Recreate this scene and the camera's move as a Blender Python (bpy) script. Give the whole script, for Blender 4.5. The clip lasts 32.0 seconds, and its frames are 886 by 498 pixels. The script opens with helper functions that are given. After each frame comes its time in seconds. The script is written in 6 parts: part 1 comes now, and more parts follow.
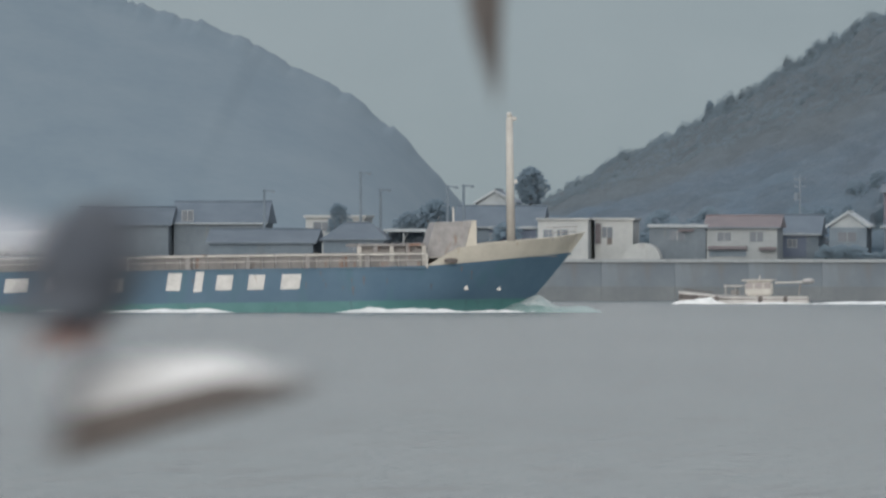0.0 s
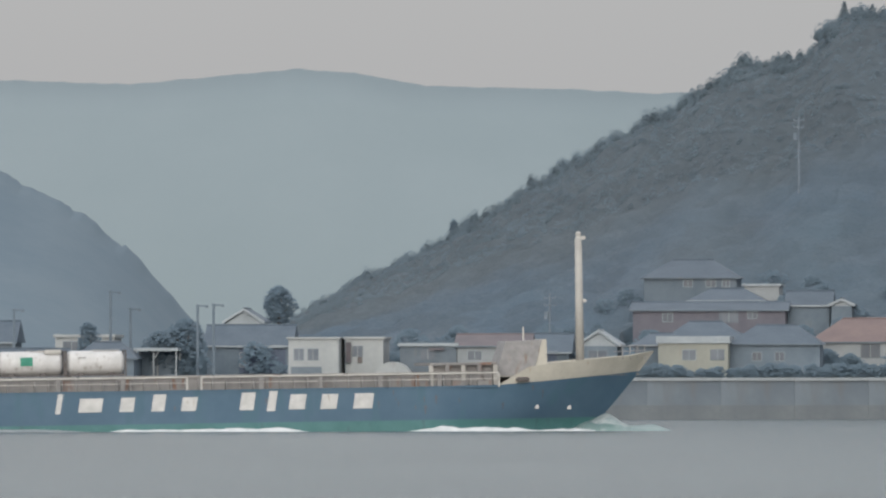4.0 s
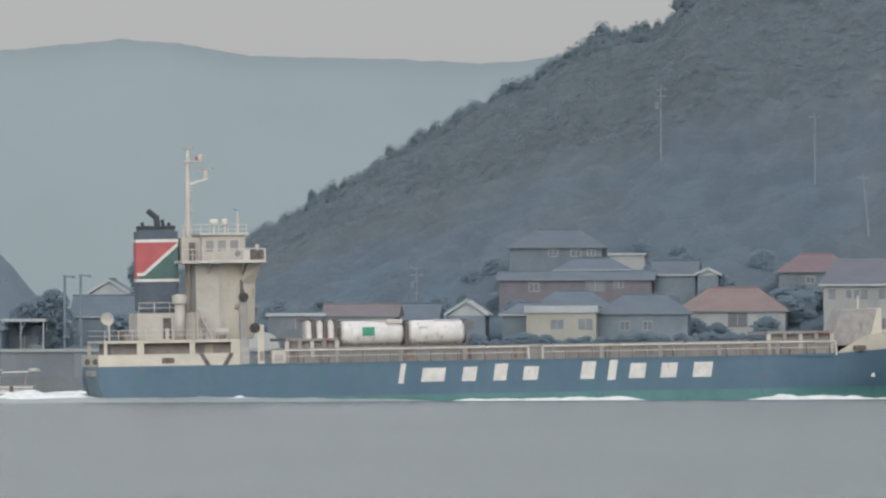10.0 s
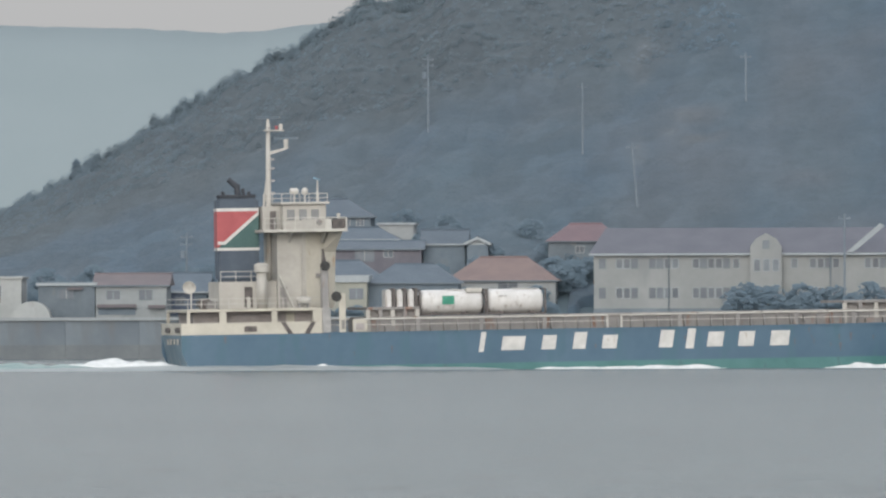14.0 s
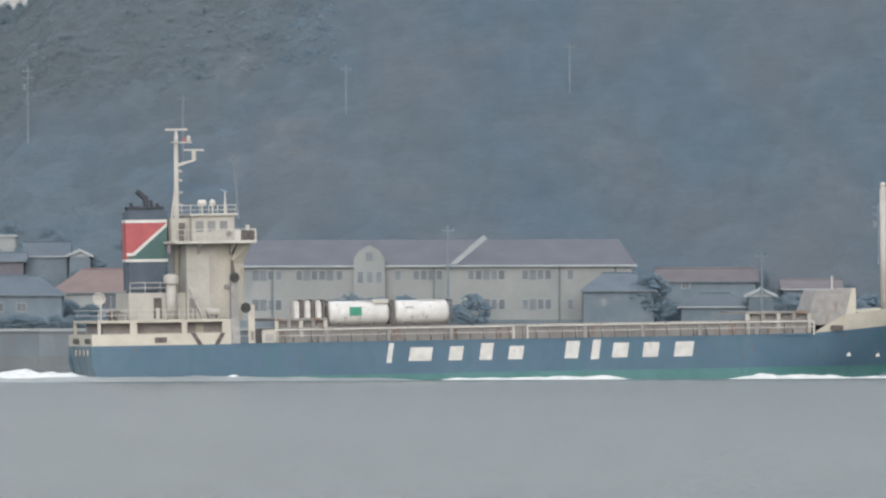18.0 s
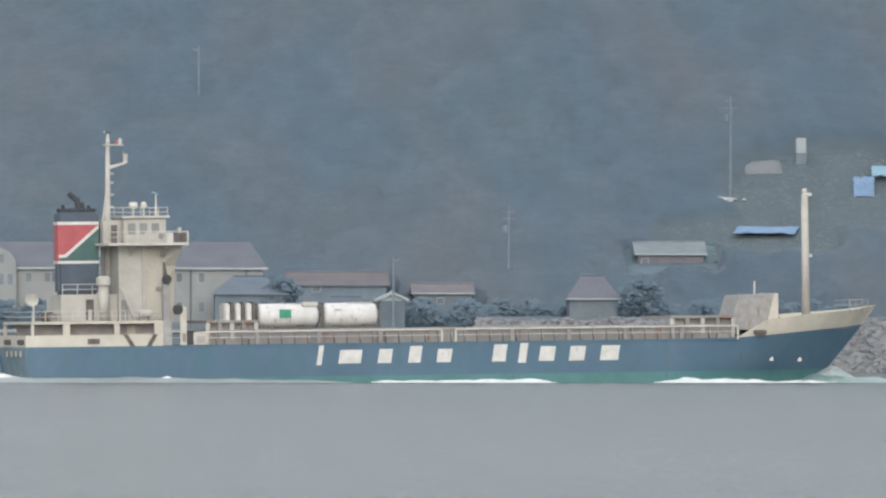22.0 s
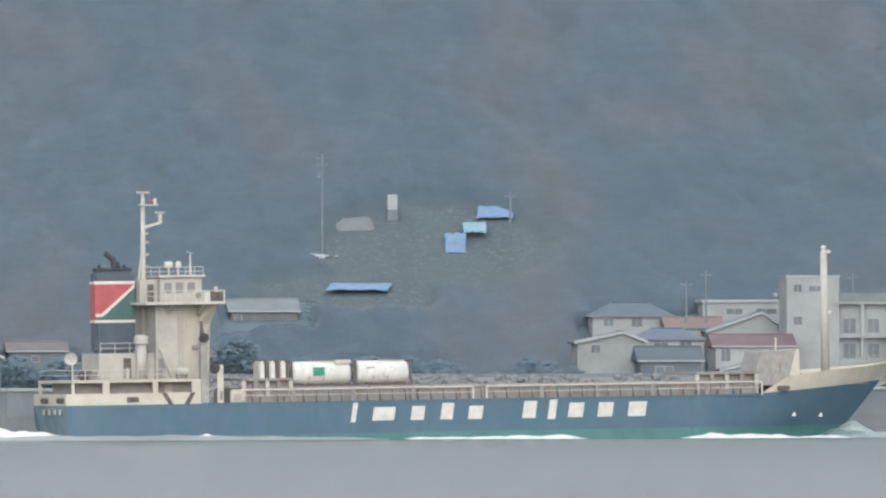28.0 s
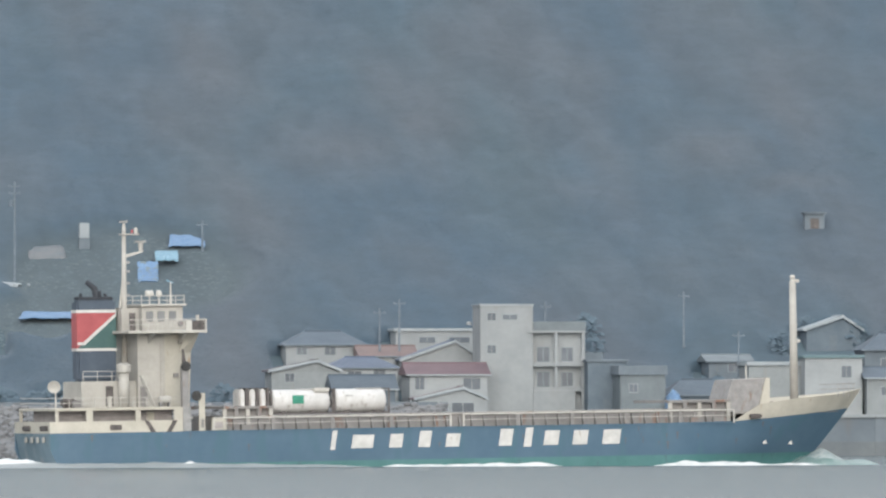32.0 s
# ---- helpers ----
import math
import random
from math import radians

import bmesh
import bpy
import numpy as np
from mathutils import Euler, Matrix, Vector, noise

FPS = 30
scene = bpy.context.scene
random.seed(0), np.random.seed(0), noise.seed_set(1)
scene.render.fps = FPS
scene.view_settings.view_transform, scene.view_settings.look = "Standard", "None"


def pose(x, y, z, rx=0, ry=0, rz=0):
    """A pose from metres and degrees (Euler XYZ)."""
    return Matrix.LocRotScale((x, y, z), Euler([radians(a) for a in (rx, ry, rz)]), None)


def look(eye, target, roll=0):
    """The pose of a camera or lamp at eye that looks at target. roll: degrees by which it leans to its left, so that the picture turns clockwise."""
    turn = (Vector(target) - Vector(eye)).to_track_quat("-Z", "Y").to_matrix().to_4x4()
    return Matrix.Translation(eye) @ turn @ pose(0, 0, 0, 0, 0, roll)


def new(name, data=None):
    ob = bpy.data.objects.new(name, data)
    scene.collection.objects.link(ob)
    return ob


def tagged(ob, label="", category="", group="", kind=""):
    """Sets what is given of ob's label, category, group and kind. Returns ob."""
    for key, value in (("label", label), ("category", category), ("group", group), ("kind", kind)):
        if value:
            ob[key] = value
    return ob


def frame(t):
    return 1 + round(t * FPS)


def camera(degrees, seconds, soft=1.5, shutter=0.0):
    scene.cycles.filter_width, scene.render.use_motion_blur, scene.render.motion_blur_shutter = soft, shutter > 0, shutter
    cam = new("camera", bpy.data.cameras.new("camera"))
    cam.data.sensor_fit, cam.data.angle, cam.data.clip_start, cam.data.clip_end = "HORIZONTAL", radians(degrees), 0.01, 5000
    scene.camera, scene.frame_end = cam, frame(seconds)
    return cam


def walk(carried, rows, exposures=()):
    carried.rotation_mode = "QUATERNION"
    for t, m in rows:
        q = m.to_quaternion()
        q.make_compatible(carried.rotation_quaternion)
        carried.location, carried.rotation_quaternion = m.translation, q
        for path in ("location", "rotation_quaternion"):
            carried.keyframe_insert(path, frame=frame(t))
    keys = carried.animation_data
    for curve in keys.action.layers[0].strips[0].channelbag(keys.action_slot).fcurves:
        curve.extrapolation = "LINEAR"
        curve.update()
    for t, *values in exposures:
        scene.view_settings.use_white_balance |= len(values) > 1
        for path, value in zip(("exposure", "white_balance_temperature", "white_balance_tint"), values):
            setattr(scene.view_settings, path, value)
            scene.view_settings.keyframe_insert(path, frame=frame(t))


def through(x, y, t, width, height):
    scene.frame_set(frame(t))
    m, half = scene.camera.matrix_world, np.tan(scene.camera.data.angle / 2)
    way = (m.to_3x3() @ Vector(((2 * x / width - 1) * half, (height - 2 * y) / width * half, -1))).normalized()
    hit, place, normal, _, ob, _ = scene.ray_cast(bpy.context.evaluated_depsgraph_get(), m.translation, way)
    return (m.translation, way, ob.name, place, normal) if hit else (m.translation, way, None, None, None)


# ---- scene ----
import itertools


def turn(t, yaw, pitch, roll):
    """Camera pose: it drifts slowly to the west at a deck's height; degrees east of north, up, lean."""
    eye = Vector((-1.26 * (t - 16), 0, 5.5))
    a, b = radians(yaw), radians(pitch)
    return look(eye, eye + 1000 * Vector((math.sin(a) * math.cos(b), math.cos(a) * math.cos(b), math.sin(b))), roll)


cam = camera(4.490, 32.0, soft=2.3, shutter=0.4)
cam.data.dof.use_dof, cam.data.dof.focus_distance, cam.data.dof.aperture_fstop = True, 1100, 10
walk(cam, [
    (0.0, turn(0.0, -6.133, 0.034, 0.04)),
    (0.5, turn(0.5, -5.972, 0.250, 0.18)),
    (1.0, turn(1.0, -5.700, 0.202, 0.15)),
    (1.5, turn(1.5, -5.414, 0.241, 0.42)),
    (2.0, turn(2.0, -5.210, 0.339, 0.15)),
    (2.5, turn(2.5, -5.061, 0.422, 0.14)),
    (3.0, turn(3.0, -4.884, 0.603, 0.29)),
    (3.5, turn(3.5, -4.747, 0.619, 0.01)),
    (5.5, turn(5.5, -4.413, 0.702, 0.07)),
    (6.0, turn(6.0, -4.268, 0.679, 0.09)),
    (6.5, turn(6.5, -4.187, 0.599, -0.08)),
    (7.0, turn(7.0, -4.091, 0.586, 0.08)),
    (7.5, turn(7.5, -4.022, 0.601, 0.13)),
    (8.0, turn(8.0, -3.963, 0.626, -0.11)),
    (8.5, turn(8.5, -3.925, 0.626, -0.19)),
    (9.0, turn(9.0, -3.808, 0.579, -0.15)),
    (9.5, turn(9.5, -3.751, 0.530, -0.35)),
    (10.0, turn(10.0, -3.681, 0.483, -0.19)),
    (10.5, turn(10.5, -3.545, 0.458, -0.14)),
    (11.0, turn(11.0, -3.438, 0.403, -0.08)),
    (11.5, turn(11.5, -3.286, 0.354, -0.05)),
    (12.0, turn(12.0, -3.108, 0.342, 0.01)),
    (12.5, turn(12.5, -2.866, 0.380, -0.11)),
    (13.0, turn(13.0, -2.670, 0.378, -0.15)),
    (13.5, turn(13.5, -2.472, 0.356, -0.15)),
    (15.5, turn(15.5, -1.653, 0.258, -0.01)),
    (16.0, turn(16.0, -1.252, 0.401, 0.17)),
    (16.5, turn(16.5, -0.927, 0.506, -0.02)),
    (17.0, turn(17.0, -0.593, 0.394, 0.11)),
    (17.5, turn(17.5, -0.377, 0.416, -0.03)),
    (18.0, turn(18.0, -0.094, 0.380, -0.17)),
    (18.5, turn(18.5, 0.218, 0.333, 0.05)),
    (19.0, turn(19.0, 0.521, 0.336, 0.10)),
    (19.5, turn(19.5, 0.771, 0.334, -0.03)),
    (20.0, turn(20.0, 1.027, 0.353, 0.11)),
    (20.5, turn(20.5, 1.308, 0.416, -0.08)),
    (21.0, turn(21.0, 1.556, 0.424, -0.27)),
    (21.5, turn(21.5, 1.749, 0.411, -0.13)),
    (22.0, turn(22.0, 1.981, 0.395, 0.11)),
    (22.5, turn(22.5, 2.197, 0.424, 0.13)),
    (23.0, turn(23.0, 2.367, 0.476, -0.23)),
    (23.5, turn(23.5, 2.545, 0.519, -0.22)),
    (24.0, turn(24.0, 2.721, 0.529, -0.04)),
    (24.5, turn(24.5, 2.953, 0.556, -0.01)),
    (25.0, turn(25.0, 3.175, 0.583, -0.07)),
    (25.5, turn(25.5, 3.342, 0.601, 0.24)),
    (26.0, turn(26.0, 3.521, 0.690, 0.19)),
    (26.5, turn(26.5, 3.740, 0.782, 0.05)),
    (28.5, turn(28.5, 4.530, 0.668, -0.10)),
    (29.0, turn(29.0, 4.731, 0.798, -0.05)),
    (29.5, turn(29.5, 4.986, 0.849, 0.06)),
    (30.0, turn(30.0, 5.273, 0.792, 0.17)),
    (30.5, turn(30.5, 5.503, 0.775, 0.04)),
    (31.0, turn(31.0, 5.692, 0.814, -0.01)),
    (31.5, turn(31.5, 5.887, 0.857, 0.02)),
    (32.0, turn(32.0, 6.099, 0.826, -0.10))], [(0.0, -0.2, 6280, 8.6), (3.0, -0.15, 6280, 8.6), (9.0, -0.12, 6280, 8.6), (13.0, -0.04, 6270, 8.4), (17.0, 0.08, 6270, 8.4), (22.0, 0.16, 6260, 8), (26.0, 0.26, 6260, 7.8), (29.0, 0.28, 6250, 7.6), (30.0, 0.2, 6250, 7.6), (31.0, 0.27, 6250, 7.6), (32.0, 0.28, 6250, 7.6)])

# ---- sky and light ----
world = bpy.data.worlds.new("sky")
scene.world = world
world.use_nodes = True
wn, wl = world.node_tree.nodes, world.node_tree.links
wn.clear()
SUN_EL, SUN_AZ = radians(13), radians(184)
sky = wn.new("ShaderNodeTexSky")
sky.sky_type, sky.sun_disc, sky.sun_elevation, sky.sun_rotation = "NISHITA", False, SUN_EL, SUN_AZ
sky.dust_density = 4.0
hsv = wn.new("ShaderNodeHueSaturation")
hsv.inputs["Saturation"].default_value = 0.5
wl.new(sky.outputs[0], hsv.inputs["Color"])
clear_bg = wn.new("ShaderNodeBackground")
clear_bg.inputs[1].default_value = 0.05
wl.new(hsv.outputs[0], clear_bg.inputs[0])
coord = wn.new("ShaderNodeTexCoord")
split = wn.new("ShaderNodeSeparateXYZ")
wl.new(coord.outputs["Generated"], split.inputs[0])
# overcast layer: three times as bright overhead as at the horizon
ramp = wn.new("ShaderNodeValToRGB")
ramp.color_ramp.elements[0].color = (0.45, 0.436, 0.432, 1)
ramp.color_ramp.elements[1].color = (1.52, 1.55, 1.6, 1)
mid = ramp.color_ramp.elements.new(0.06)
mid.color = (0.452, 0.44, 0.438, 1)
wl.new(split.outputs["Z"], ramp.inputs[0])
cloud_bg = wn.new("ShaderNodeBackground")
cloud_bg.inputs[1].default_value = 1.02
wl.new(ramp.outputs[0], cloud_bg.inputs[0])
both = wn.new("ShaderNodeAddShader")
wl.new(clear_bg.outputs[0], both.inputs[0])
wl.new(cloud_bg.outputs[0], both.inputs[1])
wout = wn.new("ShaderNodeOutputWorld")
wl.new(both.outputs[0], wout.inputs[0])

sun_data = bpy.data.lights.new("sun", "SUN")
sun_data.energy, sun_data.angle, sun_data.color = 2.15, radians(45), (1.0, 0.95, 0.89)
sun = new("sun", sun_data)
sun.matrix_world = look((300 * math.sin(SUN_AZ), 300 * math.cos(SUN_AZ), 300 * math.tan(SUN_EL)), (0, 0, 0))


# ---- materials ----
def mat(name, c1, c2, scale=1.0, rough=0.7, metal=0.0, bump=0.0, bscale=8.0, spec=0.3, streak=1.0, vary=0.0, island=0.0, stain=None, stain_at=0.62):
    """Two-tone noise surface at two scales, with optional stains, fine relief and variation from object to object."""
    m = bpy.data.materials.new(name)
    m.use_nodes = True
    n, l = m.node_tree.nodes, m.node_tree.links
    p = n["Principled BSDF"]
    p.inputs["Roughness"].default_value, p.inputs["Metallic"].default_value = rough, metal
    p.inputs["Specular IOR Level"].default_value = spec
    geo = n.new("ShaderNodeTexCoord")
    mp = n.new("ShaderNodeMapping")
    mp.inputs["Scale"].default_value = (1, 1, streak)
    l.new(geo.outputs["Object"], mp.inputs[0])
    big, fine = n.new("ShaderNodeTexNoise"), n.new("ShaderNodeTexNoise")
    big.inputs["Scale"].default_value, fine.inputs["Scale"].default_value = scale, scale * 6.3
    big.inputs["Detail"].default_value, fine.inputs["Detail"].default_value = 5, 3
    for t in (big, fine):
        l.new(mp.outputs[0], t.inputs["Vector"])
    add = n.new("ShaderNodeMath")
    add.operation = "MULTIPLY_ADD"
    add.inputs[1].default_value = 0.35
    l.new(fine.outputs[0], add.inputs[0])
    l.new(big.outputs[0], add.inputs[2])
    rmp = n.new("ShaderNodeValToRGB")
    rmp.color_ramp.elements[0].position, rmp.color_ramp.elements[1].position = 0.48, 0.86
    rmp.color_ramp.elements[0].color, rmp.color_ramp.elements[1].color = (*c1, 1), (*c2, 1)
    l.new(add.outputs[0], rmp.inputs[0])
    col = rmp.outputs[0]
    if stain:
        st = n.new("ShaderNodeTexNoise")
        st.inputs["Scale"].default_value, st.inputs["Detail"].default_value = scale * 2.1, 8
        mp2 = n.new("ShaderNodeMapping")
        mp2.inputs["Scale"].default_value, mp2.inputs["Location"].default_value = (1, 1, 0.28), (7, 3, 1)
        l.new(geo.outputs["Object"], mp2.inputs[0])
        l.new(mp2.outputs[0], st.inputs["Vector"])
        cut = n.new("ShaderNodeMapRange")
        cut.inputs["From Min"].default_value, cut.inputs["From Max"].default_value = stain_at, stain_at + 0.1
        l.new(st.outputs[0], cut.inputs[0])
        mx = n.new("ShaderNodeMix")
        mx.data_type = "RGBA"
        l.new(cut.outputs[0], mx.inputs["Factor"])
        l.new(col, mx.inputs["A"])
        mx.inputs["B"].default_value = (*stain, 1)
        col = mx.outputs["Result"]
    if vary or island:
        info = n.new("ShaderNodeObjectInfo") if vary else n.new("ShaderNodeNewGeometry")
        hs = n.new("ShaderNodeHueSaturation")
        mr = n.new("ShaderNodeMapRange")
        k = vary or island
        mr.inputs["To Min"].default_value, mr.inputs["To Max"].default_value = 1 - k, 1 + k
        l.new(info.outputs["Random" if vary else "Random Per Island"], mr.inputs[0])
        l.new(mr.outputs[0], hs.inputs["Value"])
        l.new(col, hs.inputs["Color"])
        col = hs.outputs[0]
    l.new(col, p.inputs["Base Color"])
    if bump:
        bn, bp = n.new("ShaderNodeTexNoise"), n.new("ShaderNodeBump")
        bn.inputs["Scale"].default_value, bn.inputs["Detail"].default_value = bscale, 4
        l.new(mp.outputs[0], bn.inputs["Vector"])
        bp.inputs["Strength"].default_value, bp.inputs["Distance"].default_value = bump, 0.1
        l.new(bn.outputs[0], bp.inputs["Height"])
        l.new(bp.outputs[0], p.inputs["Normal"])
    return m


hull_blue = mat("hull_blue", (0.057, 0.104, 0.153), (0.073, 0.124, 0.175), 0.22, 0.55, bump=0.05, bscale=0.6, stain=(0.06, 0.115, 0.155), stain_at=0.55)
hull_pale = mat("pale_blue", (0.13, 0.19, 0.23), (0.18, 0.24, 0.28), 0.5, 0.6, stain=(0.24, 0.27, 0.29), stain_at=0.6)
hull_green = mat("hull_green", (0.055, 0.142, 0.142), (0.075, 0.172, 0.175), 0.4, 0.5, stain=(0.055, 0.1, 0.11))
cream = mat("cream_paint", (0.375, 0.352, 0.302), (0.455, 0.43, 0.372), 0.5, 0.5, stain=(0.3, 0.22, 0.15), stain_at=0.66)
white_paint = mat("white_paint", (0.368, 0.354, 0.327), (0.460, 0.446, 0.414), 0.7, 0.5, stain=(0.33, 0.27, 0.21), stain_at=0.66)
mark_white = mat("mark_white", (0.428, 0.423, 0.409), (0.539, 0.530, 0.512), 1.2, 0.6, stain=(0.3, 0.25, 0.2), stain_at=0.64)
tower_paint = mat("tower_paint", (0.318, 0.306, 0.28), (0.392, 0.376, 0.346), 0.5, 0.55, stain=(0.28, 0.24, 0.2), stain_at=0.66)
deck_rust = mat("weathered_deck", (0.2, 0.19, 0.18), (0.27, 0.257, 0.243), 0.6, 0.8, stain=(0.17, 0.1, 0.075), stain_at=0.6)
coaming_paint = mat("coaming_paint", (0.175, 0.168, 0.165), (0.235, 0.225, 0.218), 0.5, 0.7, stain=(0.2, 0.125, 0.095), stain_at=0.58)
rock_grey = mat("rock_grey", (0.138, 0.145, 0.155), (0.172, 0.174, 0.18), 0.3, 0.9, bump=0.15, bscale=2, island=0.06, stain=(0.15, 0.155, 0.165))
rust = mat("rust", (0.09, 0.1, 0.118), (0.125, 0.118, 0.125), 3, 0.9)
# funnel navy lifted towards blue-grey, haze held in the colour
navy = mat("navy_paint", (0.055, 0.072, 0.098), (0.07, 0.09, 0.118), 0.6, 0.55)
soot = mat("soot", (0.035, 0.04, 0.05), (0.055, 0.06, 0.07), 2, 0.8)
funnel_red = mat("funnel_red", (0.29, 0.07, 0.078), (0.35, 0.09, 0.095), 0.8, 0.5)
funnel_green = mat("funnel_green", (0.045, 0.092, 0.09), (0.06, 0.112, 0.108), 0.8, 0.5)
tank_white = mat("tank_white", (0.440, 0.431, 0.418), (0.546, 0.537, 0.528), 1.1, 0.45, stain=(0.33, 0.3, 0.28), stain_at=0.6)
tank_green = mat("tank_green", (0.035, 0.18, 0.125), (0.05, 0.24, 0.165), 2, 0.5)
dark_steel = mat("dark_steel", (0.07, 0.065, 0.065), (0.13, 0.115, 0.11), 2, 0.6, 0.3)
davit_grey = mat("davit_grey", (0.2, 0.195, 0.195), (0.27, 0.262, 0.258), 1.5, 0.6, stain=(0.2, 0.15, 0.12), stain_at=0.6)
grey_steel = mat("grey_steel", (0.22, 0.22, 0.22), (0.32, 0.315, 0.31), 2, 0.5, 0.3)
# insides and openings: shade put into a darker base colour
shade_inside = mat("inner_shade", (0.26, 0.24, 0.235), (0.33, 0.305, 0.3), 1, 0.8)
rubber = mat("rubber", (0.03, 0.03, 0.03), (0.06, 0.06, 0.06), 4, 0.9)
# both glass base colours raised to hold some reflected sky
glass_dark = mat("window_glass", (0.085, 0.1, 0.12), (0.12, 0.135, 0.155), 0.8, 0.3, spec=0.2, vary=0.25)
bridge_glass = mat("bridge_glass", (0.17, 0.175, 0.18), (0.22, 0.225, 0.23), 0.8, 0.2, spec=0.5)
foam = mat("foam", (0.460, 0.478, 0.478), (0.607, 0.616, 0.616), 1.2, 0.8, bump=0.3, bscale=3)
spray = mat("bow_spray", (0.2, 0.25, 0.25), (0.34, 0.37, 0.37), 1.2, 0.7, bump=0.3, bscale=3)
green_water = mat("churned_water", (0.12, 0.19, 0.185), (0.24, 0.3, 0.29), 0.7, 0.4, bump=0.3, bscale=2)
wake_water = mat("wake_water", (0.2, 0.222, 0.226), (0.27, 0.29, 0.294), 0.35, 0.5, bump=0.2, bscale=1.5, streak=3.0)
# seawall, walls, roofs, trim and poles: haze mixed into the base colours
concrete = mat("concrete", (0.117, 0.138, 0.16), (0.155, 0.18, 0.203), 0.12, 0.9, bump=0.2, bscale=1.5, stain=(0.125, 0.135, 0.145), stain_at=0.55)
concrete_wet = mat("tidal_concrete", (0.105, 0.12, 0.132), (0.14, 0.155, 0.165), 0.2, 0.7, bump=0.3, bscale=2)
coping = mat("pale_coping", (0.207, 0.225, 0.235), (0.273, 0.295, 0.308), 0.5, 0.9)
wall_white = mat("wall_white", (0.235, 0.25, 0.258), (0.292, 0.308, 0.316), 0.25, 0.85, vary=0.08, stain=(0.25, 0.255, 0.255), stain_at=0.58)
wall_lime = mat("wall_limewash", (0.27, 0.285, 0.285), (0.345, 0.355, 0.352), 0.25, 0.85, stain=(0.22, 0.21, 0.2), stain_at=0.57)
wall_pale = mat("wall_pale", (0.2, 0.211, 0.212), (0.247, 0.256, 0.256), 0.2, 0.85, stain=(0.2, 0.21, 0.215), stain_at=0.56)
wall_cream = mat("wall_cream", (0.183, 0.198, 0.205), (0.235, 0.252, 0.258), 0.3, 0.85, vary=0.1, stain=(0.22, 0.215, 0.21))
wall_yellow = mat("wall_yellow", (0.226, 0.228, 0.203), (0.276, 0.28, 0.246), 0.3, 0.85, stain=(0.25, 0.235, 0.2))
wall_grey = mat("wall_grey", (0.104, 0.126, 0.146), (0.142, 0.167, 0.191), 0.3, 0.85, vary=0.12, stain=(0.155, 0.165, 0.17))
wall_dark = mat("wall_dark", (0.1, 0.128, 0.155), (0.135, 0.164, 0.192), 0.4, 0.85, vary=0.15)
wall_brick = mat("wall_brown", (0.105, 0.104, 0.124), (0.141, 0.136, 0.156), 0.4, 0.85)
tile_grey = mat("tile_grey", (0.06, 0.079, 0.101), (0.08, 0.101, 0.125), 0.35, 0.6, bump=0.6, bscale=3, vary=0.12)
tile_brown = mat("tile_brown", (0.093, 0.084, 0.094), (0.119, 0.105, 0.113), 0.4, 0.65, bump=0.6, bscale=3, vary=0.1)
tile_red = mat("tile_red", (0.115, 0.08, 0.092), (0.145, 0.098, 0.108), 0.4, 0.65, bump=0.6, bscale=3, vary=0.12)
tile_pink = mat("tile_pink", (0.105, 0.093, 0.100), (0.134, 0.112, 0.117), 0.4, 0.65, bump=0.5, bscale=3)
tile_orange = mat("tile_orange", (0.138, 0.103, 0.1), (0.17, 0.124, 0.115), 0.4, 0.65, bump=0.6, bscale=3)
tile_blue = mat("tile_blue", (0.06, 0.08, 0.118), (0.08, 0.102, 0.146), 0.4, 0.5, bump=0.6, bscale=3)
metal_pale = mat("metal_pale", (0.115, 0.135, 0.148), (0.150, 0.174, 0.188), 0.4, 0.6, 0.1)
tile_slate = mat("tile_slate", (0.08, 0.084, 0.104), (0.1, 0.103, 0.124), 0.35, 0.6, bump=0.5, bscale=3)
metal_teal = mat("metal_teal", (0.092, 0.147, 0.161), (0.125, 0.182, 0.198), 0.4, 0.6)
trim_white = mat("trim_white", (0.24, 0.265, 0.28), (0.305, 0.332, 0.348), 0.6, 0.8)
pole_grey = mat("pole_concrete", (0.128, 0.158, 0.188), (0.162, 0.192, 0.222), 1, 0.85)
# tarpaulin colours less saturated, with haze put into them
tarp_blue = mat("tarp_blue", (0.092, 0.165, 0.275), (0.115, 0.195, 0.315), 0.7, 0.5, bump=0.5, bscale=1.5)
tarp_dull = mat("tarp_dull", (0.1, 0.16, 0.26), (0.13, 0.22, 0.35), 0.5, 0.6, bump=0.5, bscale=1.5, stain=(0.13, 0.165, 0.18), stain_at=0.52)
tarp_cyan = mat("tarp_cyan", (0.13, 0.235, 0.305), (0.16, 0.275, 0.35), 0.7, 0.5, bump=0.5, bscale=1.5)
bark = mat("bark", (0.1, 0.09, 0.085), (0.15, 0.135, 0.125), 3, 0.9)
earth_mat = mat("bare_earth", (0.122, 0.138, 0.15), (0.152, 0.154, 0.16), 0.35, 0.95, bump=0.5, bscale=1.2)
# hill ground tinted blue-grey to match the hazed woods
soil = mat("hill_ground", (0.08, 0.116, 0.14), (0.1, 0.134, 0.152), 0.05, 0.95, bump=0.4, bscale=0.8)
# pale blue-grey of both far slopes is haze put into the colour
wood_far = mat("hazed_far_woods", (0.108, 0.142, 0.17), (0.125, 0.158, 0.183), 0.06, 0.95, bump=0.25, bscale=0.5)
hill_far = mat("hazed_hills", (0.175, 0.21, 0.222), (0.192, 0.226, 0.238), 0.004, 0.95)
gull_white = mat("gull_white", (0.6, 0.6, 0.6), (0.7, 0.7, 0.69), 8, 0.8)
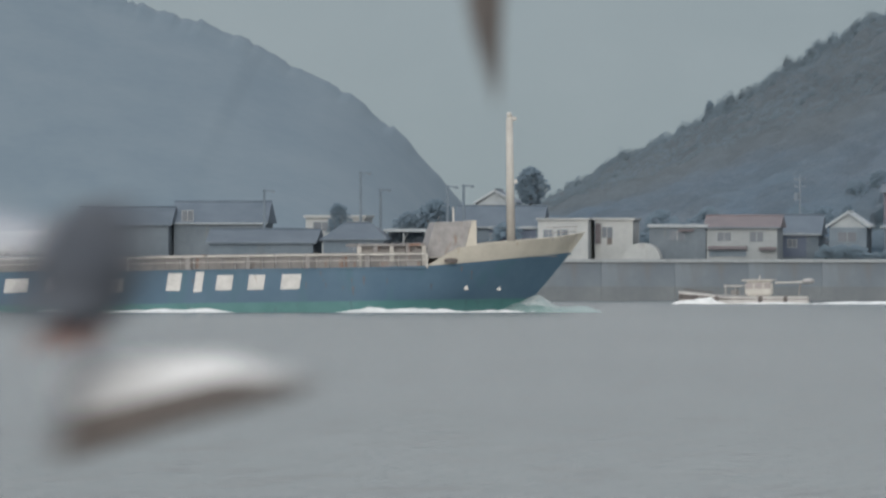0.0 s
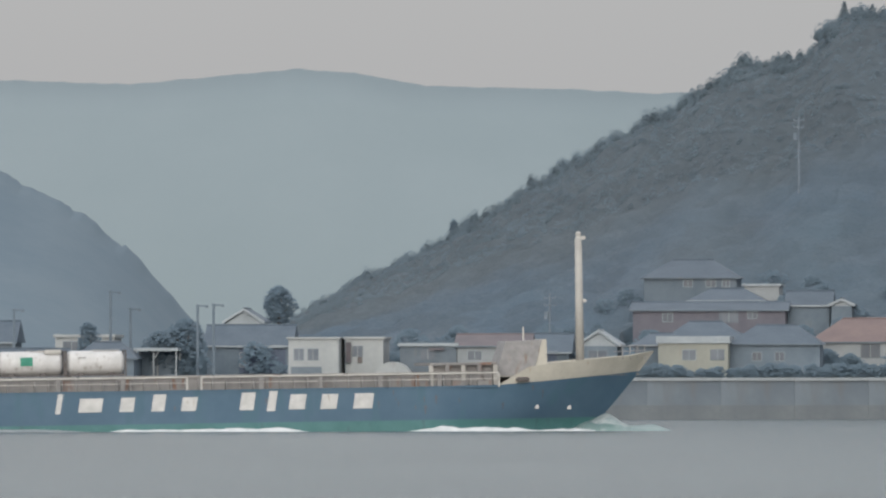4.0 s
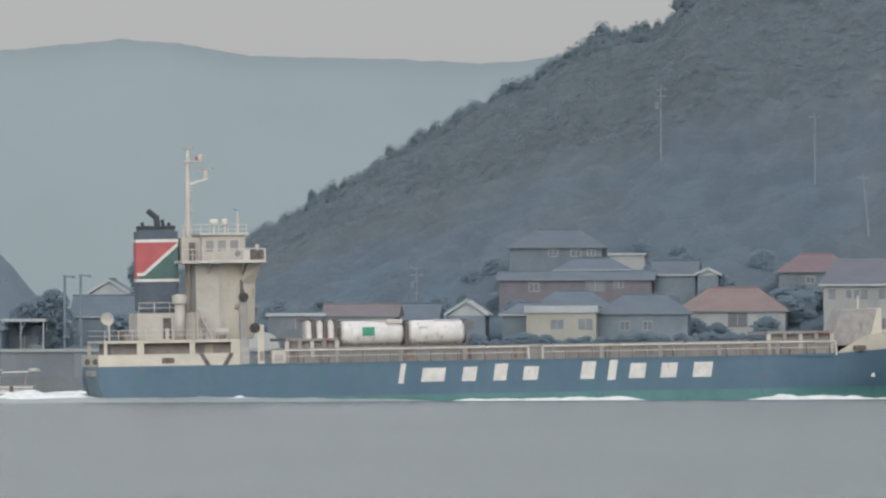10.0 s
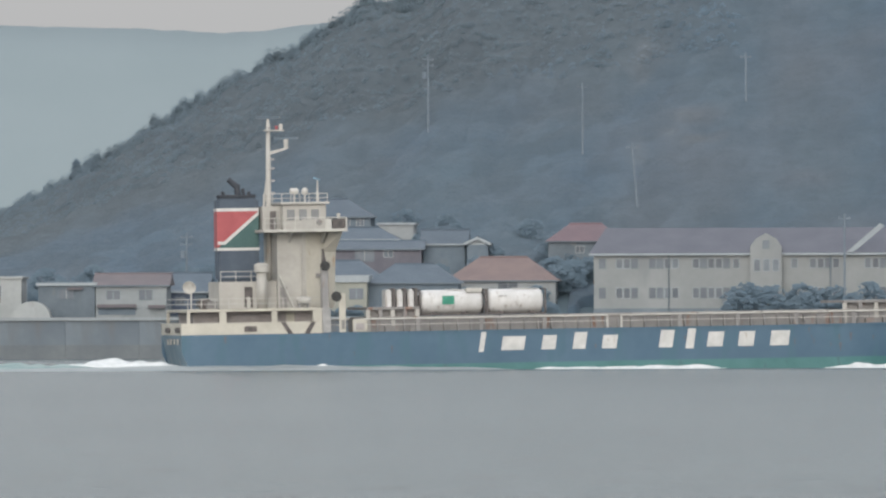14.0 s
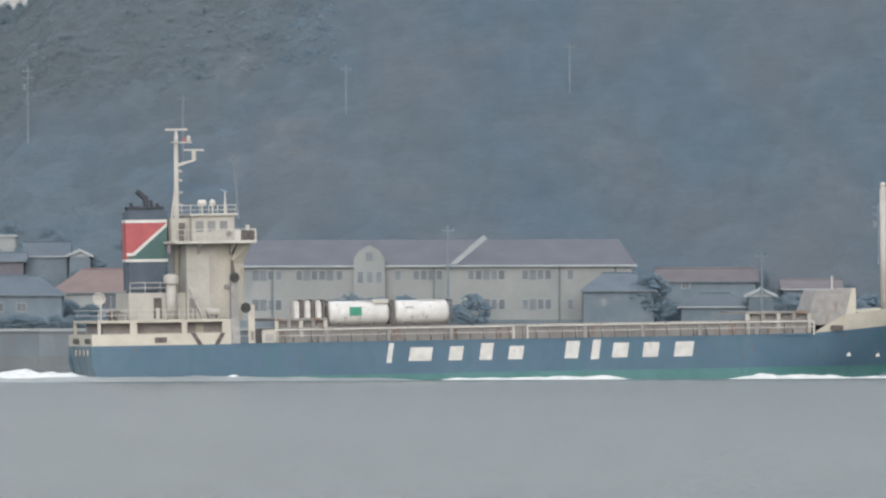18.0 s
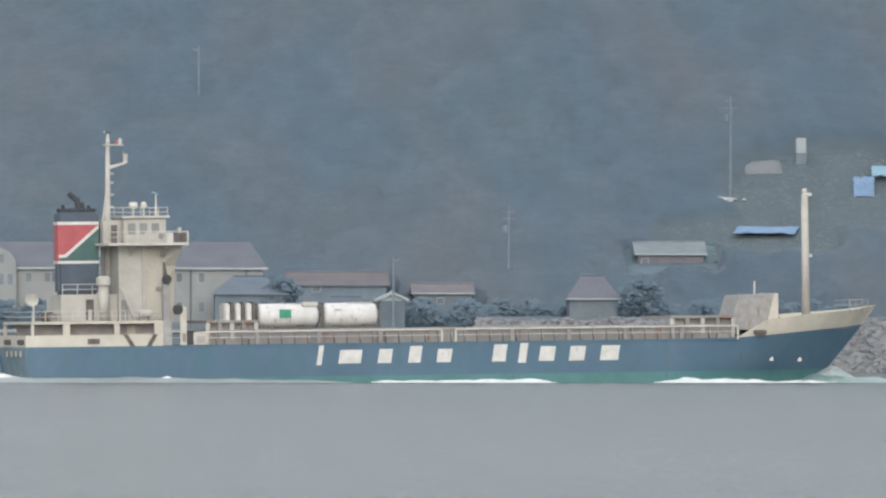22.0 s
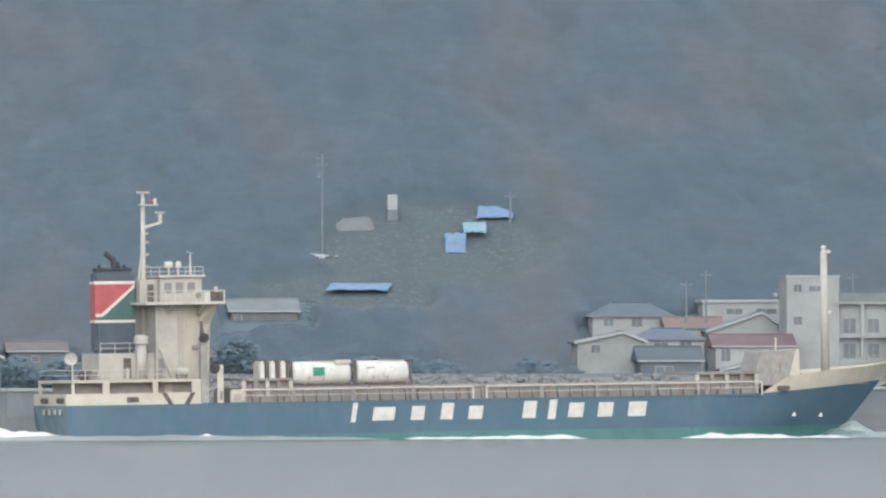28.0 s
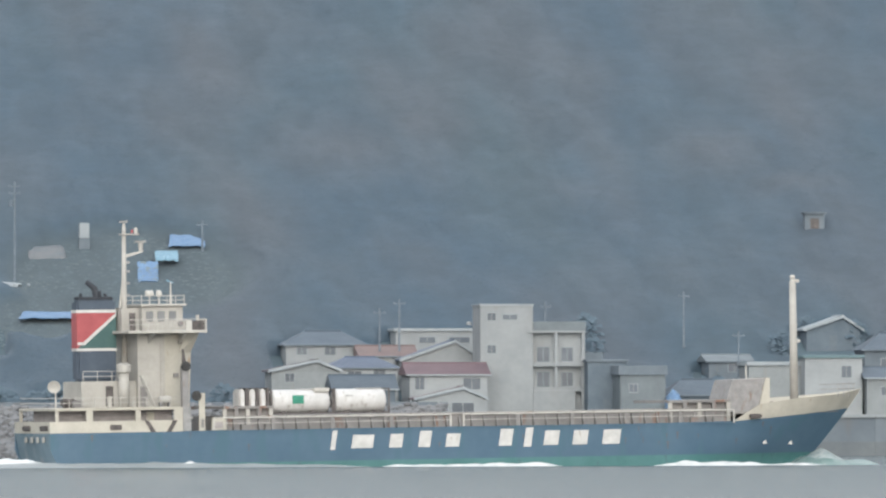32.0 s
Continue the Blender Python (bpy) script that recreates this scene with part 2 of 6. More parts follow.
gull_grey = mat("gull_grey", (0.27, 0.28, 0.3), (0.36, 0.37, 0.39), 6, 0.8)
gull_dark = mat("gull_dark", (0.085, 0.075, 0.07), (0.14, 0.12, 0.11), 6, 0.8)
gull_red = mat("gull_red", (0.35, 0.12, 0.06), (0.42, 0.15, 0.08), 6, 0.6)


def foliage(name, c1, c2, scale, island=0.15, through=0.45, deep=1.0):
    """Leaves: a matt face with an added bluish sheen for haze, that also lets light through."""
    m = mat(name, c1, c2, scale, 0.8, spec=0.4, island=island)
    n, l = m.node_tree.nodes, m.node_tree.links
    p = n["Principled BSDF"]
    n["Mapping"].inputs["Scale"].default_value = (1, deep, 1)
    p.inputs["Sheen Weight"].default_value, p.inputs["Sheen Roughness"].default_value = 0.25, 0.6
    p.inputs["Sheen Tint"].default_value = (0.8, 0.9, 1.0, 1)
    tr, mix = n.new("ShaderNodeBsdfTranslucent"), n.new("ShaderNodeMixShader")
    l.new(p.inputs["Base Color"].links[0].from_socket, tr.inputs["Color"])
    mix.inputs[0].default_value = through
    l.new(p.outputs[0], mix.inputs[1])
    l.new(tr.outputs[0], mix.inputs[2])
    l.new(mix.outputs[0], n["Material Output"].inputs["Surface"])
    return m


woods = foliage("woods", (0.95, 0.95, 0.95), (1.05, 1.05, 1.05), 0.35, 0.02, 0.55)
# each tree carries its kind's colour, shifted to blue-grey for haze
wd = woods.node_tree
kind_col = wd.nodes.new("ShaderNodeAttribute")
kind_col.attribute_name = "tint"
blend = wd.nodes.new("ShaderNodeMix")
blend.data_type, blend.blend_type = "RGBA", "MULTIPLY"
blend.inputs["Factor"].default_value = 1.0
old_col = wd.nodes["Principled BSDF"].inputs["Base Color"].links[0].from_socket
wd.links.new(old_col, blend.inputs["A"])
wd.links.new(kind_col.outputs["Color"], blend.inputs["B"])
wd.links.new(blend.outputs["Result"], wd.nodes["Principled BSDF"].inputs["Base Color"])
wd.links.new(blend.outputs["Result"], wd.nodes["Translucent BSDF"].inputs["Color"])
# haze is mixed into all these leaf and turf colours
HAZE_SLATE, HAZE_BROWN, HAZE_MOSS, HAZE_OLIVE, HAZE_TURF = (0.083, 0.138, 0.193), (0.127, 0.152, 0.182), (0.099, 0.149, 0.179), (0.091, 0.117, 0.132), (0.118, 0.154, 0.168)
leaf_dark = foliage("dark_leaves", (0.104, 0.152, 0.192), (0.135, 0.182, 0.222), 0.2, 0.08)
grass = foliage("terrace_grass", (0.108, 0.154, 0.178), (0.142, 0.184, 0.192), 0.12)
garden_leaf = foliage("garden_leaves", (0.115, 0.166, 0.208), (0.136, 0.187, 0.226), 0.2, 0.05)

# sea: choppy, mirror-like only by the facet
sea = bpy.data.materials.new("sea_water")
sea.use_nodes = True
sn, sl = sea.node_tree.nodes, sea.node_tree.links
sp = sn["Principled BSDF"]
sp.inputs["Roughness"].default_value, sp.inputs["IOR"].default_value = 0.22, 1.33
sc = sn.new("ShaderNodeTexCoord")
smap = sn.new("ShaderNodeMapping")
smap.inputs["Scale"].default_value = (0.02, 0.006, 1)
sl.new(sc.outputs["Object"], smap.inputs[0])
s1 = sn.new("ShaderNodeTexNoise")
s1.inputs["Scale"].default_value, s1.inputs["Detail"].default_value = 1.0, 6
sl.new(smap.outputs[0], s1.inputs["Vector"])
sr = sn.new("ShaderNodeValToRGB")
sr.color_ramp.elements[0].position, sr.color_ramp.elements[1].position = 0.35, 0.7
sr.color_ramp.elements[0].color, sr.color_ramp.elements[1].color = (0.053, 0.073, 0.077, 1), (0.084, 0.105, 0.109, 1)
sl.new(s1.outputs[0], sr.inputs[0])
# wavelet flanks darkened in the base colour, in place of weaker reflection
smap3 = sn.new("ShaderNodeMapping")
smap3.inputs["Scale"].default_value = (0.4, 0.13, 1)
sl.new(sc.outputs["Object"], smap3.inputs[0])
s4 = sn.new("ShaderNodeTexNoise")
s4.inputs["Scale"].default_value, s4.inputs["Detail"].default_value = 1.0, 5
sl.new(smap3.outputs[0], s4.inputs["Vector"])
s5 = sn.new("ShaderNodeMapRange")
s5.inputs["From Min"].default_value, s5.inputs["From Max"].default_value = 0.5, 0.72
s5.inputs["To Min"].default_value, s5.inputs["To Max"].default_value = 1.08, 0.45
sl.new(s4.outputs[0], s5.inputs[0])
# sparse small wavelets, their dark faces also painted into the base colour
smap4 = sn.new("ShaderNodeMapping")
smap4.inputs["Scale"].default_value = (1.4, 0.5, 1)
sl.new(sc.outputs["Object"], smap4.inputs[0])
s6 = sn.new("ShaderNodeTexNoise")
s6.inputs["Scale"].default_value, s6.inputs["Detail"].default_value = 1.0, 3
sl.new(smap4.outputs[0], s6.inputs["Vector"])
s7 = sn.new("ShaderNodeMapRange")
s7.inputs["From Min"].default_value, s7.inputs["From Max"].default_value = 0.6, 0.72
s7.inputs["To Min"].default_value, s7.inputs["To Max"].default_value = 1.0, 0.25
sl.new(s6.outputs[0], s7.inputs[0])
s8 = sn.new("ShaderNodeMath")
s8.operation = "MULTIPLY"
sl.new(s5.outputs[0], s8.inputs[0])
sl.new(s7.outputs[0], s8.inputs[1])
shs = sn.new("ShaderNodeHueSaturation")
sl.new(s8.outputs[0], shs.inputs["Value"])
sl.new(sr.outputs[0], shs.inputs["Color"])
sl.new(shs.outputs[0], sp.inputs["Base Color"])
s2 = sn.new("ShaderNodeTexNoise")
s2.inputs["Scale"].default_value, s2.inputs["Detail"].default_value = 0.7, 6
sl.new(sc.outputs["Object"], s2.inputs["Vector"])
smap2 = sn.new("ShaderNodeMapping")
smap2.inputs["Scale"].default_value = (1.6, 0.3, 1)
sl.new(sc.outputs["Object"], smap2.inputs[0])
s3 = sn.new("ShaderNodeTexNoise")
s3.inputs["Scale"].default_value, s3.inputs["Detail"].default_value = 1.0, 4
sl.new(smap2.outputs[0], s3.inputs["Vector"])
sadd = sn.new("ShaderNodeMath")
sadd.operation = "ADD"
sl.new(s2.outputs[0], sadd.inputs[0])
sl.new(s3.outputs[0], sadd.inputs[1])
sb = sn.new("ShaderNodeBump")
sb.inputs["Strength"].default_value, sb.inputs["Distance"].default_value = 1.0, 1.0
sl.new(sadd.outputs[0], sb.inputs["Height"])
sl.new(sb.outputs[0], sp.inputs["Normal"])


# ---- building helpers ----
def part(name, bm, material, parent=None, label="", smooth=False):
    me = bpy.data.meshes.new(name)
    bm.to_mesh(me)
    bm.free()
    for m in material if isinstance(material, (list, tuple)) else [material]:
        me.materials.append(m)
    if smooth:
        me.polygons.foreach_set("use_smooth", [True] * len(me.polygons))
    ob = new(name, me)
    if parent is not None:
        ob.parent = parent
    if label:
        ob["label"] = label
    return ob


def mesh_of(name, verts, faces, material, parent=None, smooth=False):
    me = bpy.data.meshes.new(name)
    me.from_pydata(verts, [], faces)
    me.materials.append(material)
    if smooth:
        me.polygons.foreach_set("use_smooth", [True] * len(me.polygons))
    me.update()
    ob = new(name, me)
    if parent is not None:
        ob.parent = parent
    return ob


def empty(name, m=None):
    ob = new(name)
    if m is not None:
        ob.matrix_basis = m
    return ob


def prism(bm, low, high):
    """A solid between two loops of points of equal count."""
    a = [bm.verts.new(p) for p in low]
    b = [bm.verts.new(p) for p in high]
    n = len(a)
    for i in range(n):
        bm.faces.new((a[i], a[(i + 1) % n], b[(i + 1) % n], b[i]))
    bm.faces.new(a[::-1])
    bm.faces.new(b)
    return bm


def box(x0, x1, y0, y1, z0, z1, bm=None, bev=0.0):
    bm = bm or bmesh.new()
    before = set(bm.edges)
    prism(bm, [(x0, y0, z0), (x1, y0, z0), (x1, y1, z0), (x0, y1, z0)], [(x0, y0, z1), (x1, y0, z1), (x1, y1, z1), (x0, y1, z1)])
    if bev:
        bmesh.ops.bevel(bm, geom=[e for e in bm.edges if e not in before], offset=bev, segments=2, affect="EDGES", clamp_overlap=True)
    bmesh.ops.recalc_face_normals(bm, faces=bm.faces)
    return bm


def tube(p0, p1, r0, r1=None, seg=10, bm=None):
    bm = bm or bmesh.new()
    p0, p1 = Vector(p0), Vector(p1)
    r1 = r0 if r1 is None else r1
    q = (p1 - p0).to_track_quat("Z", "Y")
    ring = lambda p, r: [p + q @ Vector((r * math.cos(2 * math.pi * i / seg), r * math.sin(2 * math.pi * i / seg), 0)) for i in range(seg)]
    prism(bm, ring(p0, r0), ring(p1, r1))
    bmesh.ops.recalc_face_normals(bm, faces=bm.faces)
    return bm


def lathe(profile, axis, centre, seg=20, bm=None):
    """Turn (distance along axis, radius) pairs about an axis X or Z through centre."""
    bm = bm or bmesh.new()
    rings = []
    for d, r in profile:
        ring = []
        for i in range(seg):
            a = 2 * math.pi * i / seg
            v = (d, r * math.cos(a), r * math.sin(a)) if axis == "X" else (r * math.cos(a), r * math.sin(a), d)
            ring.append(bm.verts.new(Vector(v) + Vector(centre)))
        rings.append(ring)
    for a, b in zip(rings, rings[1:]):
        for i in range(seg):
            bm.faces.new((a[i], a[(i + 1) % seg], b[(i + 1) % seg], b[i]))
    bm.faces.new(rings[0][::-1])
    bm.faces.new(rings[-1])
    bmesh.ops.recalc_face_normals(bm, faces=bm.faces)
    return bm


# ---- sea, shore and hills ----
RIDGE_X = (-900, -190, -165, -150, -138, -128, -118, -106, -92, -84, -75, -66, -60, -46, -30, 0, 40, 120, 260, 900)
RIDGE_Z = (4, 5, 6, 7.5, 11.2, 17.0, 21.6, 29.0, 37.4, 41.4, 47.2, 48.4, 54.4, 55.8, 59.6, 68, 74, 80, 84, 80)


def ground_z(x, y):
    """Height of the land: a flat strip behind the quay, then the wooded hill."""
    top = np.interp(x, RIDGE_X, RIDGE_Z)
    s = np.clip((np.asarray(y, float) - 1402) / 238, 0, 1)
    z = 5.0 + (np.maximum(top, 5.0) - 5.0) * s ** 1.08
    back = np.clip((np.asarray(y, float) - 1640) / 400, 0, 1)
    z = z * (1 - 0.85 * back)
    return np.where(np.asarray(y, float) < 1373.9, -3.0, np.maximum(z, 3.0))


def rough_z(x, y, amp):
    return amp * (noise.noise(Vector((x * 0.05, y * 0.05, 0.3))) + 0.5 * noise.noise(Vector((x * 0.13, y * 0.13, 4.1))))


def sheet(name, xs, ys, height, material, smooth=True):
    verts = [(x, y, height(x, y)) for y in ys for x in xs]
    n = len(xs)
    faces = [(j * n + i, j * n + i + 1, (j + 1) * n + i + 1, (j + 1) * n + i) for j in range(len(ys) - 1) for i in range(n - 1)]
    return mesh_of(name, verts, faces, material, None, smooth)


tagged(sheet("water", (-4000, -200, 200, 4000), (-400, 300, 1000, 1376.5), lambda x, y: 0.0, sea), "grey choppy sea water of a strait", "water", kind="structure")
gx = [-4000, -1500, -600, -300] + list(np.arange(-200, 262, 6.0)) + [320, 600, 1500, 4000]
gy = [1376.4, 1380] + list(np.arange(1386, 1690, 6.0)) + [1720, 1800, 1950, 2150, 3000, 4900]
ground = tagged(sheet("ground", gx, gy, lambda x, y: float(ground_z(x, y)) + (rough_z(x, y, 0.2) if 1410 < y < 1900 else 0), soil), "brown-green hillside ground under the trees", "ground", kind="structure")

# left mountain and distant range, their haze held in the base colours
MT_X = (-900, -700, -480, -348, -319, -306, -291, -288, -272, -259, -251.5, -246, -243.5, -241, -235)
MT_Z = (120, 110, 88, 71, 62.5, 58.5, 54, 50.5, 43.5, 34, 26.5, 19.5, 15, 11, 3)


def mt_z(x, y):
    s = 1 - abs(y - 2500) / 160
    top = float(np.interp(x, MT_X, MT_Z))
    soft = float(np.mean(np.interp(np.linspace(x - 10, x + 10, 9), MT_X, MT_Z)))
    z = (0.35 * top + 0.65 * min(soft, top + 2)) * max(s, 0) ** 0.8
    fold = 1.6 * noise.noise(Vector((x * 0.03, y * 0.02, 5)))
    crown = 0.8 * noise.noise(Vector((x * 0.2, 1, 2))) + 0.9 * noise.noise(Vector((x * 0.6, 2, 7))) + 0.5 * noise.noise(Vector((x * 1.3, 3, 4)))
    return max(z + fold * (1 - max(s, 0)) + crown * min(max(s - 0.9, 0) * 12, 1), 0)


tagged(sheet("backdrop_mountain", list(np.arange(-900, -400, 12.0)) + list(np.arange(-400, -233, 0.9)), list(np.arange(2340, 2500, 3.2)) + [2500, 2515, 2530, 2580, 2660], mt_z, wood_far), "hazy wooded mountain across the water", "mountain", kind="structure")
FAR_X = (-1500, -900, -640, -572, -524, -500, -429, -405, -375, -311, -280, -262, -247, -150, 0, 400, 1500)
FAR_Z = (105, 118, 131, 129.5, 128, 127, 133.3, 131.5, 126, 124.3, 122.5, 123.2, 125.5, 133, 140, 150, 130)


def far_z(x, y):
    s = 1 - abs(y - 4700) / 190
    return float(np.interp(x, FAR_X, FAR_Z)) * max(s, 0) ** 0.7 + (0.5 * noise.noise(Vector((x * 0.12, 3, 1))) + 0.25 * noise.noise(Vector((x * 0.5, 3, 8))) if s > 0.9 else 0)


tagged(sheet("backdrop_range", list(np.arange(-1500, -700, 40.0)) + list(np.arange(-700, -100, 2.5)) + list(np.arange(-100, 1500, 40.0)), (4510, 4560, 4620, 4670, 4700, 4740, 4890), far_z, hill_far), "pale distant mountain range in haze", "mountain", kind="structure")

# seawall in cast panels
seawall = tagged(empty("seawall"), "tall grey concrete seawall with a dark tidal band", "seawall", kind="structure")
PANEL = 9.0
face, tide, cap = box(0, PANEL - 0.025, 1374, 1376.6, 1.75, 4.72), box(0, PANEL - 0.025, 1373.85, 1376.6, -1.5, 1.746), box(0, PANEL - 0.03, 1373.7, 1376.8, 4.724, 5.1)
first = [part("wall_panel", face, concrete, seawall), part("tidal_band", tide, concrete_wet, seawall), part("coping", cap, coping, seawall)]
for i in range(50):
    for ob in first:
        c = ob if i == 0 else ob.copy()
        if i:
            scene.collection.objects.link(c)
        c.location.x = -225 + PANEL * i

# higher stretch of the wall behind a bank of rock armour
part("parapet", box(44, 126, 1373.9, 1376.5, 5.104, 6.75), concrete, seawall)
rock_rng = np.random.default_rng(11)
ico = bmesh.new()
bmesh.ops.create_icosphere(ico, subdivisions=1, radius=1)
ico_v = np.array([v.co[:] for v in ico.verts])
ico_f = np.array([[v.index for v in f.verts] for f in ico.faces])
ico.free()
rock_v, rock_f = [], []
for k in range(2300):
    s = rock_rng.random()
    size = rock_rng.uniform(0.3, 0.65)
    shape = ico_v * rock_rng.uniform(0.75, 1.25, (len(ico_v), 1)) * (size * rock_rng.uniform(0.8, 1.35), size, size * rock_rng.uniform(0.6, 1.0))
    at = np.array((rock_rng.uniform(44, 126.5), 1373.2 - 8.0 * s, 6.3 - 6.7 * s + rock_rng.normal(0, 0.08)))
    rock_f.append(ico_f + 12 * k)
    rock_v.append(shape + at)
armour = bpy.data.meshes.new("rock_armour")
armour.from_pydata(np.concatenate(rock_v).tolist(), [], np.concatenate(rock_f).tolist())
armour.materials.append(rock_grey)
tagged(new("rock_armour", armour), "bank of grey-brown rock armour before the seawall", "rocks", kind="stuff")
bank = bmesh.new()
prism(bank, [(44.5, 1373.8, -2), (44.5, 1364.6, -2), (44.5, 1365.2, -0.4), (44.5, 1373.2, 6.3), (44.5, 1373.8, 6.3)], [(126, 1373.8, -2), (126, 1364.6, -2), (126, 1365.2, -0.4), (126, 1373.2, 6.3), (126, 1373.8, 6.3)])
bmesh.ops.recalc_face_normals(bank, faces=bank.faces)
part("armour_core", bank, rock_grey, seawall, "packed grey rubble under the rock armour")

# ---- the ship: x forward from the stern, y to port, z up from the level waterline ----
ship = tagged(empty("cargo_ship"), "blue and cream coastal cargo ship with weathered paint under way", "ship")
HB = 6.5


def half_beam(x, z):
    stem = 86.6 + max(z, 0) * 0.82
    if x > 68:
        r = min((x - 68) / (stem - 68), 1)
        return max(HB * (1 - r ** (1.75 + 0.33 * max(z, 0))), 0.02)
    if x < 9:
        return HB * (0.86 + 0.14 * math.sin(math.pi / 2 * max(x, 0) / 9))
    return HB


def top_line(x):
    return float(np.interp(x, (0, 60, 76.5, 80.5, 90.5, 93), (3.97, 3.97, 4.1, 4.37, 5.15, 5.45)))


def stern_x(z):
    return 3.55 + (0.0 if z > 2.2 else (2.2 - z) * 0.5)


def skin(z_low, z_high, x0, x1, nx=70, nz=6, sides=(-1, 1)):
    """Both sides of the hull between two height lines, with transom or stem closed."""
    bm = bmesh.new()
    rows = []
    for k in range(nz + 1):
        row = []
        for i in range(nx + 1):
            u = i / nx
            f = k / nz
            xa = x0 + (x1 - x0) * u
            z = z_low(xa) + (z_high(xa) - z_low(xa)) * f
            xs = max(stern_x(z), x0) if x0 < 4 else x0
            xe = min(86.6 + max(z, 0) * 0.82, x1)
            x = xs + (xe - xs) * u
            z = z_low(x) + (z_high(x) - z_low(x)) * f
            row.append((x, half_beam(x, z), z))
        rows.append(row)
    for side in sides:
        vs = [[bm.verts.new((x, side * y, z)) for x, y, z in row] for row in rows]
        for k in range(nz):
            for i in range(nx):
                q = (vs[k][i], vs[k][i + 1], vs[k + 1][i + 1], vs[k + 1][i])
                bm.faces.new(q if side < 0 else q[::-1])
    bmesh.ops.recalc_face_normals(bm, faces=bm.faces)
    return bm


hull = part("hull", skin(lambda x: 0.78, top_line, 3.55, 93), hull_blue, ship, "blue hull with scuffed paint", True)
part("boot_topping", skin(lambda x: -2.2, lambda x: 0.78, 3.55, 93, nz=4), hull_green, ship, "green paint along the waterline", True)


def bulwark_top(x):
    return float(np.interp(x, (76.3, 76.9, 79.2, 83.5, 90, 93), (4.15, 4.5, 5.8, 6.3, 6.75, 7.25)))


part("forecastle_bulwark", skin(top_line, bulwark_top, 76.3, 93, 40, 3), cream, ship, "cream bulwark round the bow", True)
for side in (-1, 1):
    part("poop_bulwark", skin(lambda x: 3.97, lambda x: 5.12, 3.57, 17.3, 20, 2, (side,)), cream, ship, "cream stern bulwark")
# flat transom in three colours, with mooring ports and the port's name as bars
for name, za, zb, m in (("transom", 0.78, 3.97, hull_pale), ("transom_boot", -2.2, 0.776, hull_green), ("transom_bulwark", 3.974, 5.12, cream)):
    bm = bmesh.new()
    loops = []
    for dx in (0.0, 0.12):
        loops.append([(stern_x(za) + dx, -half_beam(3.6, za) + 0.01, za), (stern_x(za) + dx, half_beam(3.6, za) - 0.01, za), (stern_x(zb) + dx, half_beam(3.6, zb) - 0.01, zb), (stern_x(zb) + dx, -half_beam(3.6, zb) + 0.01, zb)])
    prism(bm, *loops)
    bmesh.ops.recalc_face_normals(bm, faces=bm.faces)
    part(name, bm, m, ship)
for y in (-4.2, 1.8):
    part("mooring_port", box(3.4, 3.6, y - 1.3, y + 1.3, 4.2, 4.72, bev=0.08), dark_steel, ship, "dark oval mooring port")
# decks
for name, x0, x1, z, m in (("main_deck", 17, 77, 3.5, deck_rust), ("forecastle_deck", 76.4, 91, 5.0, deck_rust), ("poop_deck", 3.75, 17.4, 4.0, deck_rust)):
    bm = bmesh.new()
    xs = [x0 + (x1 - x0) * i / 24 for i in range(25)]
    lo = [(x, -half_beam(x, z) + 0.08, z - 0.15) for x in xs] + [(x, half_beam(x, z) - 0.08, z - 0.15) for x in xs[::-1]]
    prism(bm, lo, [(x, y, z) for x, y, _ in lo])
    bmesh.ops.recalc_face_normals(bm, faces=bm.faces)
    part(name, bm, m, ship)
# rubbing strakes and deck edge
for side in (-1, 1):
    part("deck_edge", box(17.4, 76, side * 6.52 - 0.05, side * 6.52 + 0.05, 3.88, 4.02), hull_blue, ship)

# hatch coaming, stays, covers and rails
part("hatch_coaming", box(22, 74.5, -5.2, 5.2, 3.5, 5.15), coaming_paint, ship, "rust-streaked hatch coaming")
for i in range(8):
    part("hatch_cover", box(22.2 + i * 6.55, 28.6 + i * 6.55, -5.35, 5.35, 5.16, 5.42, bev=0.06), deck_rust, ship)
stay = bmesh.new()
prism(stay, [(-0.06, -6.1, 3.5), (0.06, -6.1, 3.5), (0.06, -5.2, 3.5), (-0.06, -5.2, 3.5)], [(-0.06, -5.4, 5.1), (0.06, -5.4, 5.1), (0.06, -5.2, 5.1), (-0.06, -5.2, 5.1)])
stay_ob = part("coaming_stay", stay, coaming_paint, ship)
for i in range(39):
    c = stay_ob if i == 0 else stay_ob.copy()
    if i:
        scene.collection.objects.link(c)
    c.location.x = 23 + 1.33 * i
for x0, x1 in ((20.6, 45.7), (47.1, 76.2)):
    for z, r in ((5.25, 0.085), (4.7, 0.04)):
        part("handrail", tube((x0, -6.38, z), (x1, -6.38, z), r, seg=6), white_paint, ship)
        part("handrail", tube((x0, 6.38, z), (x1, 6.38, z), r, seg=6), white_paint, ship)
    n = round((x1 - x0) / 6.3)
    for i in range(n + 1):
        x = x0 + (x1 - x0) * i / n
        part("stanchion", box(x - (0.09 if i in (0, n) else 0.2), x + (0.09 if i in (0, n) else 0.2), -6.44, -6.32, 3.9, 5.22), white_paint if i in (0, n) else coaming_paint, ship)
for x in (21.2, 24.4, 26.9, 72.4, 74.9):
    part("deck_locker", box(x - 0.7, x + 0.7, -5.9, -5.3, 3.5, 4.55, bev=0.05), coaming_paint, ship)
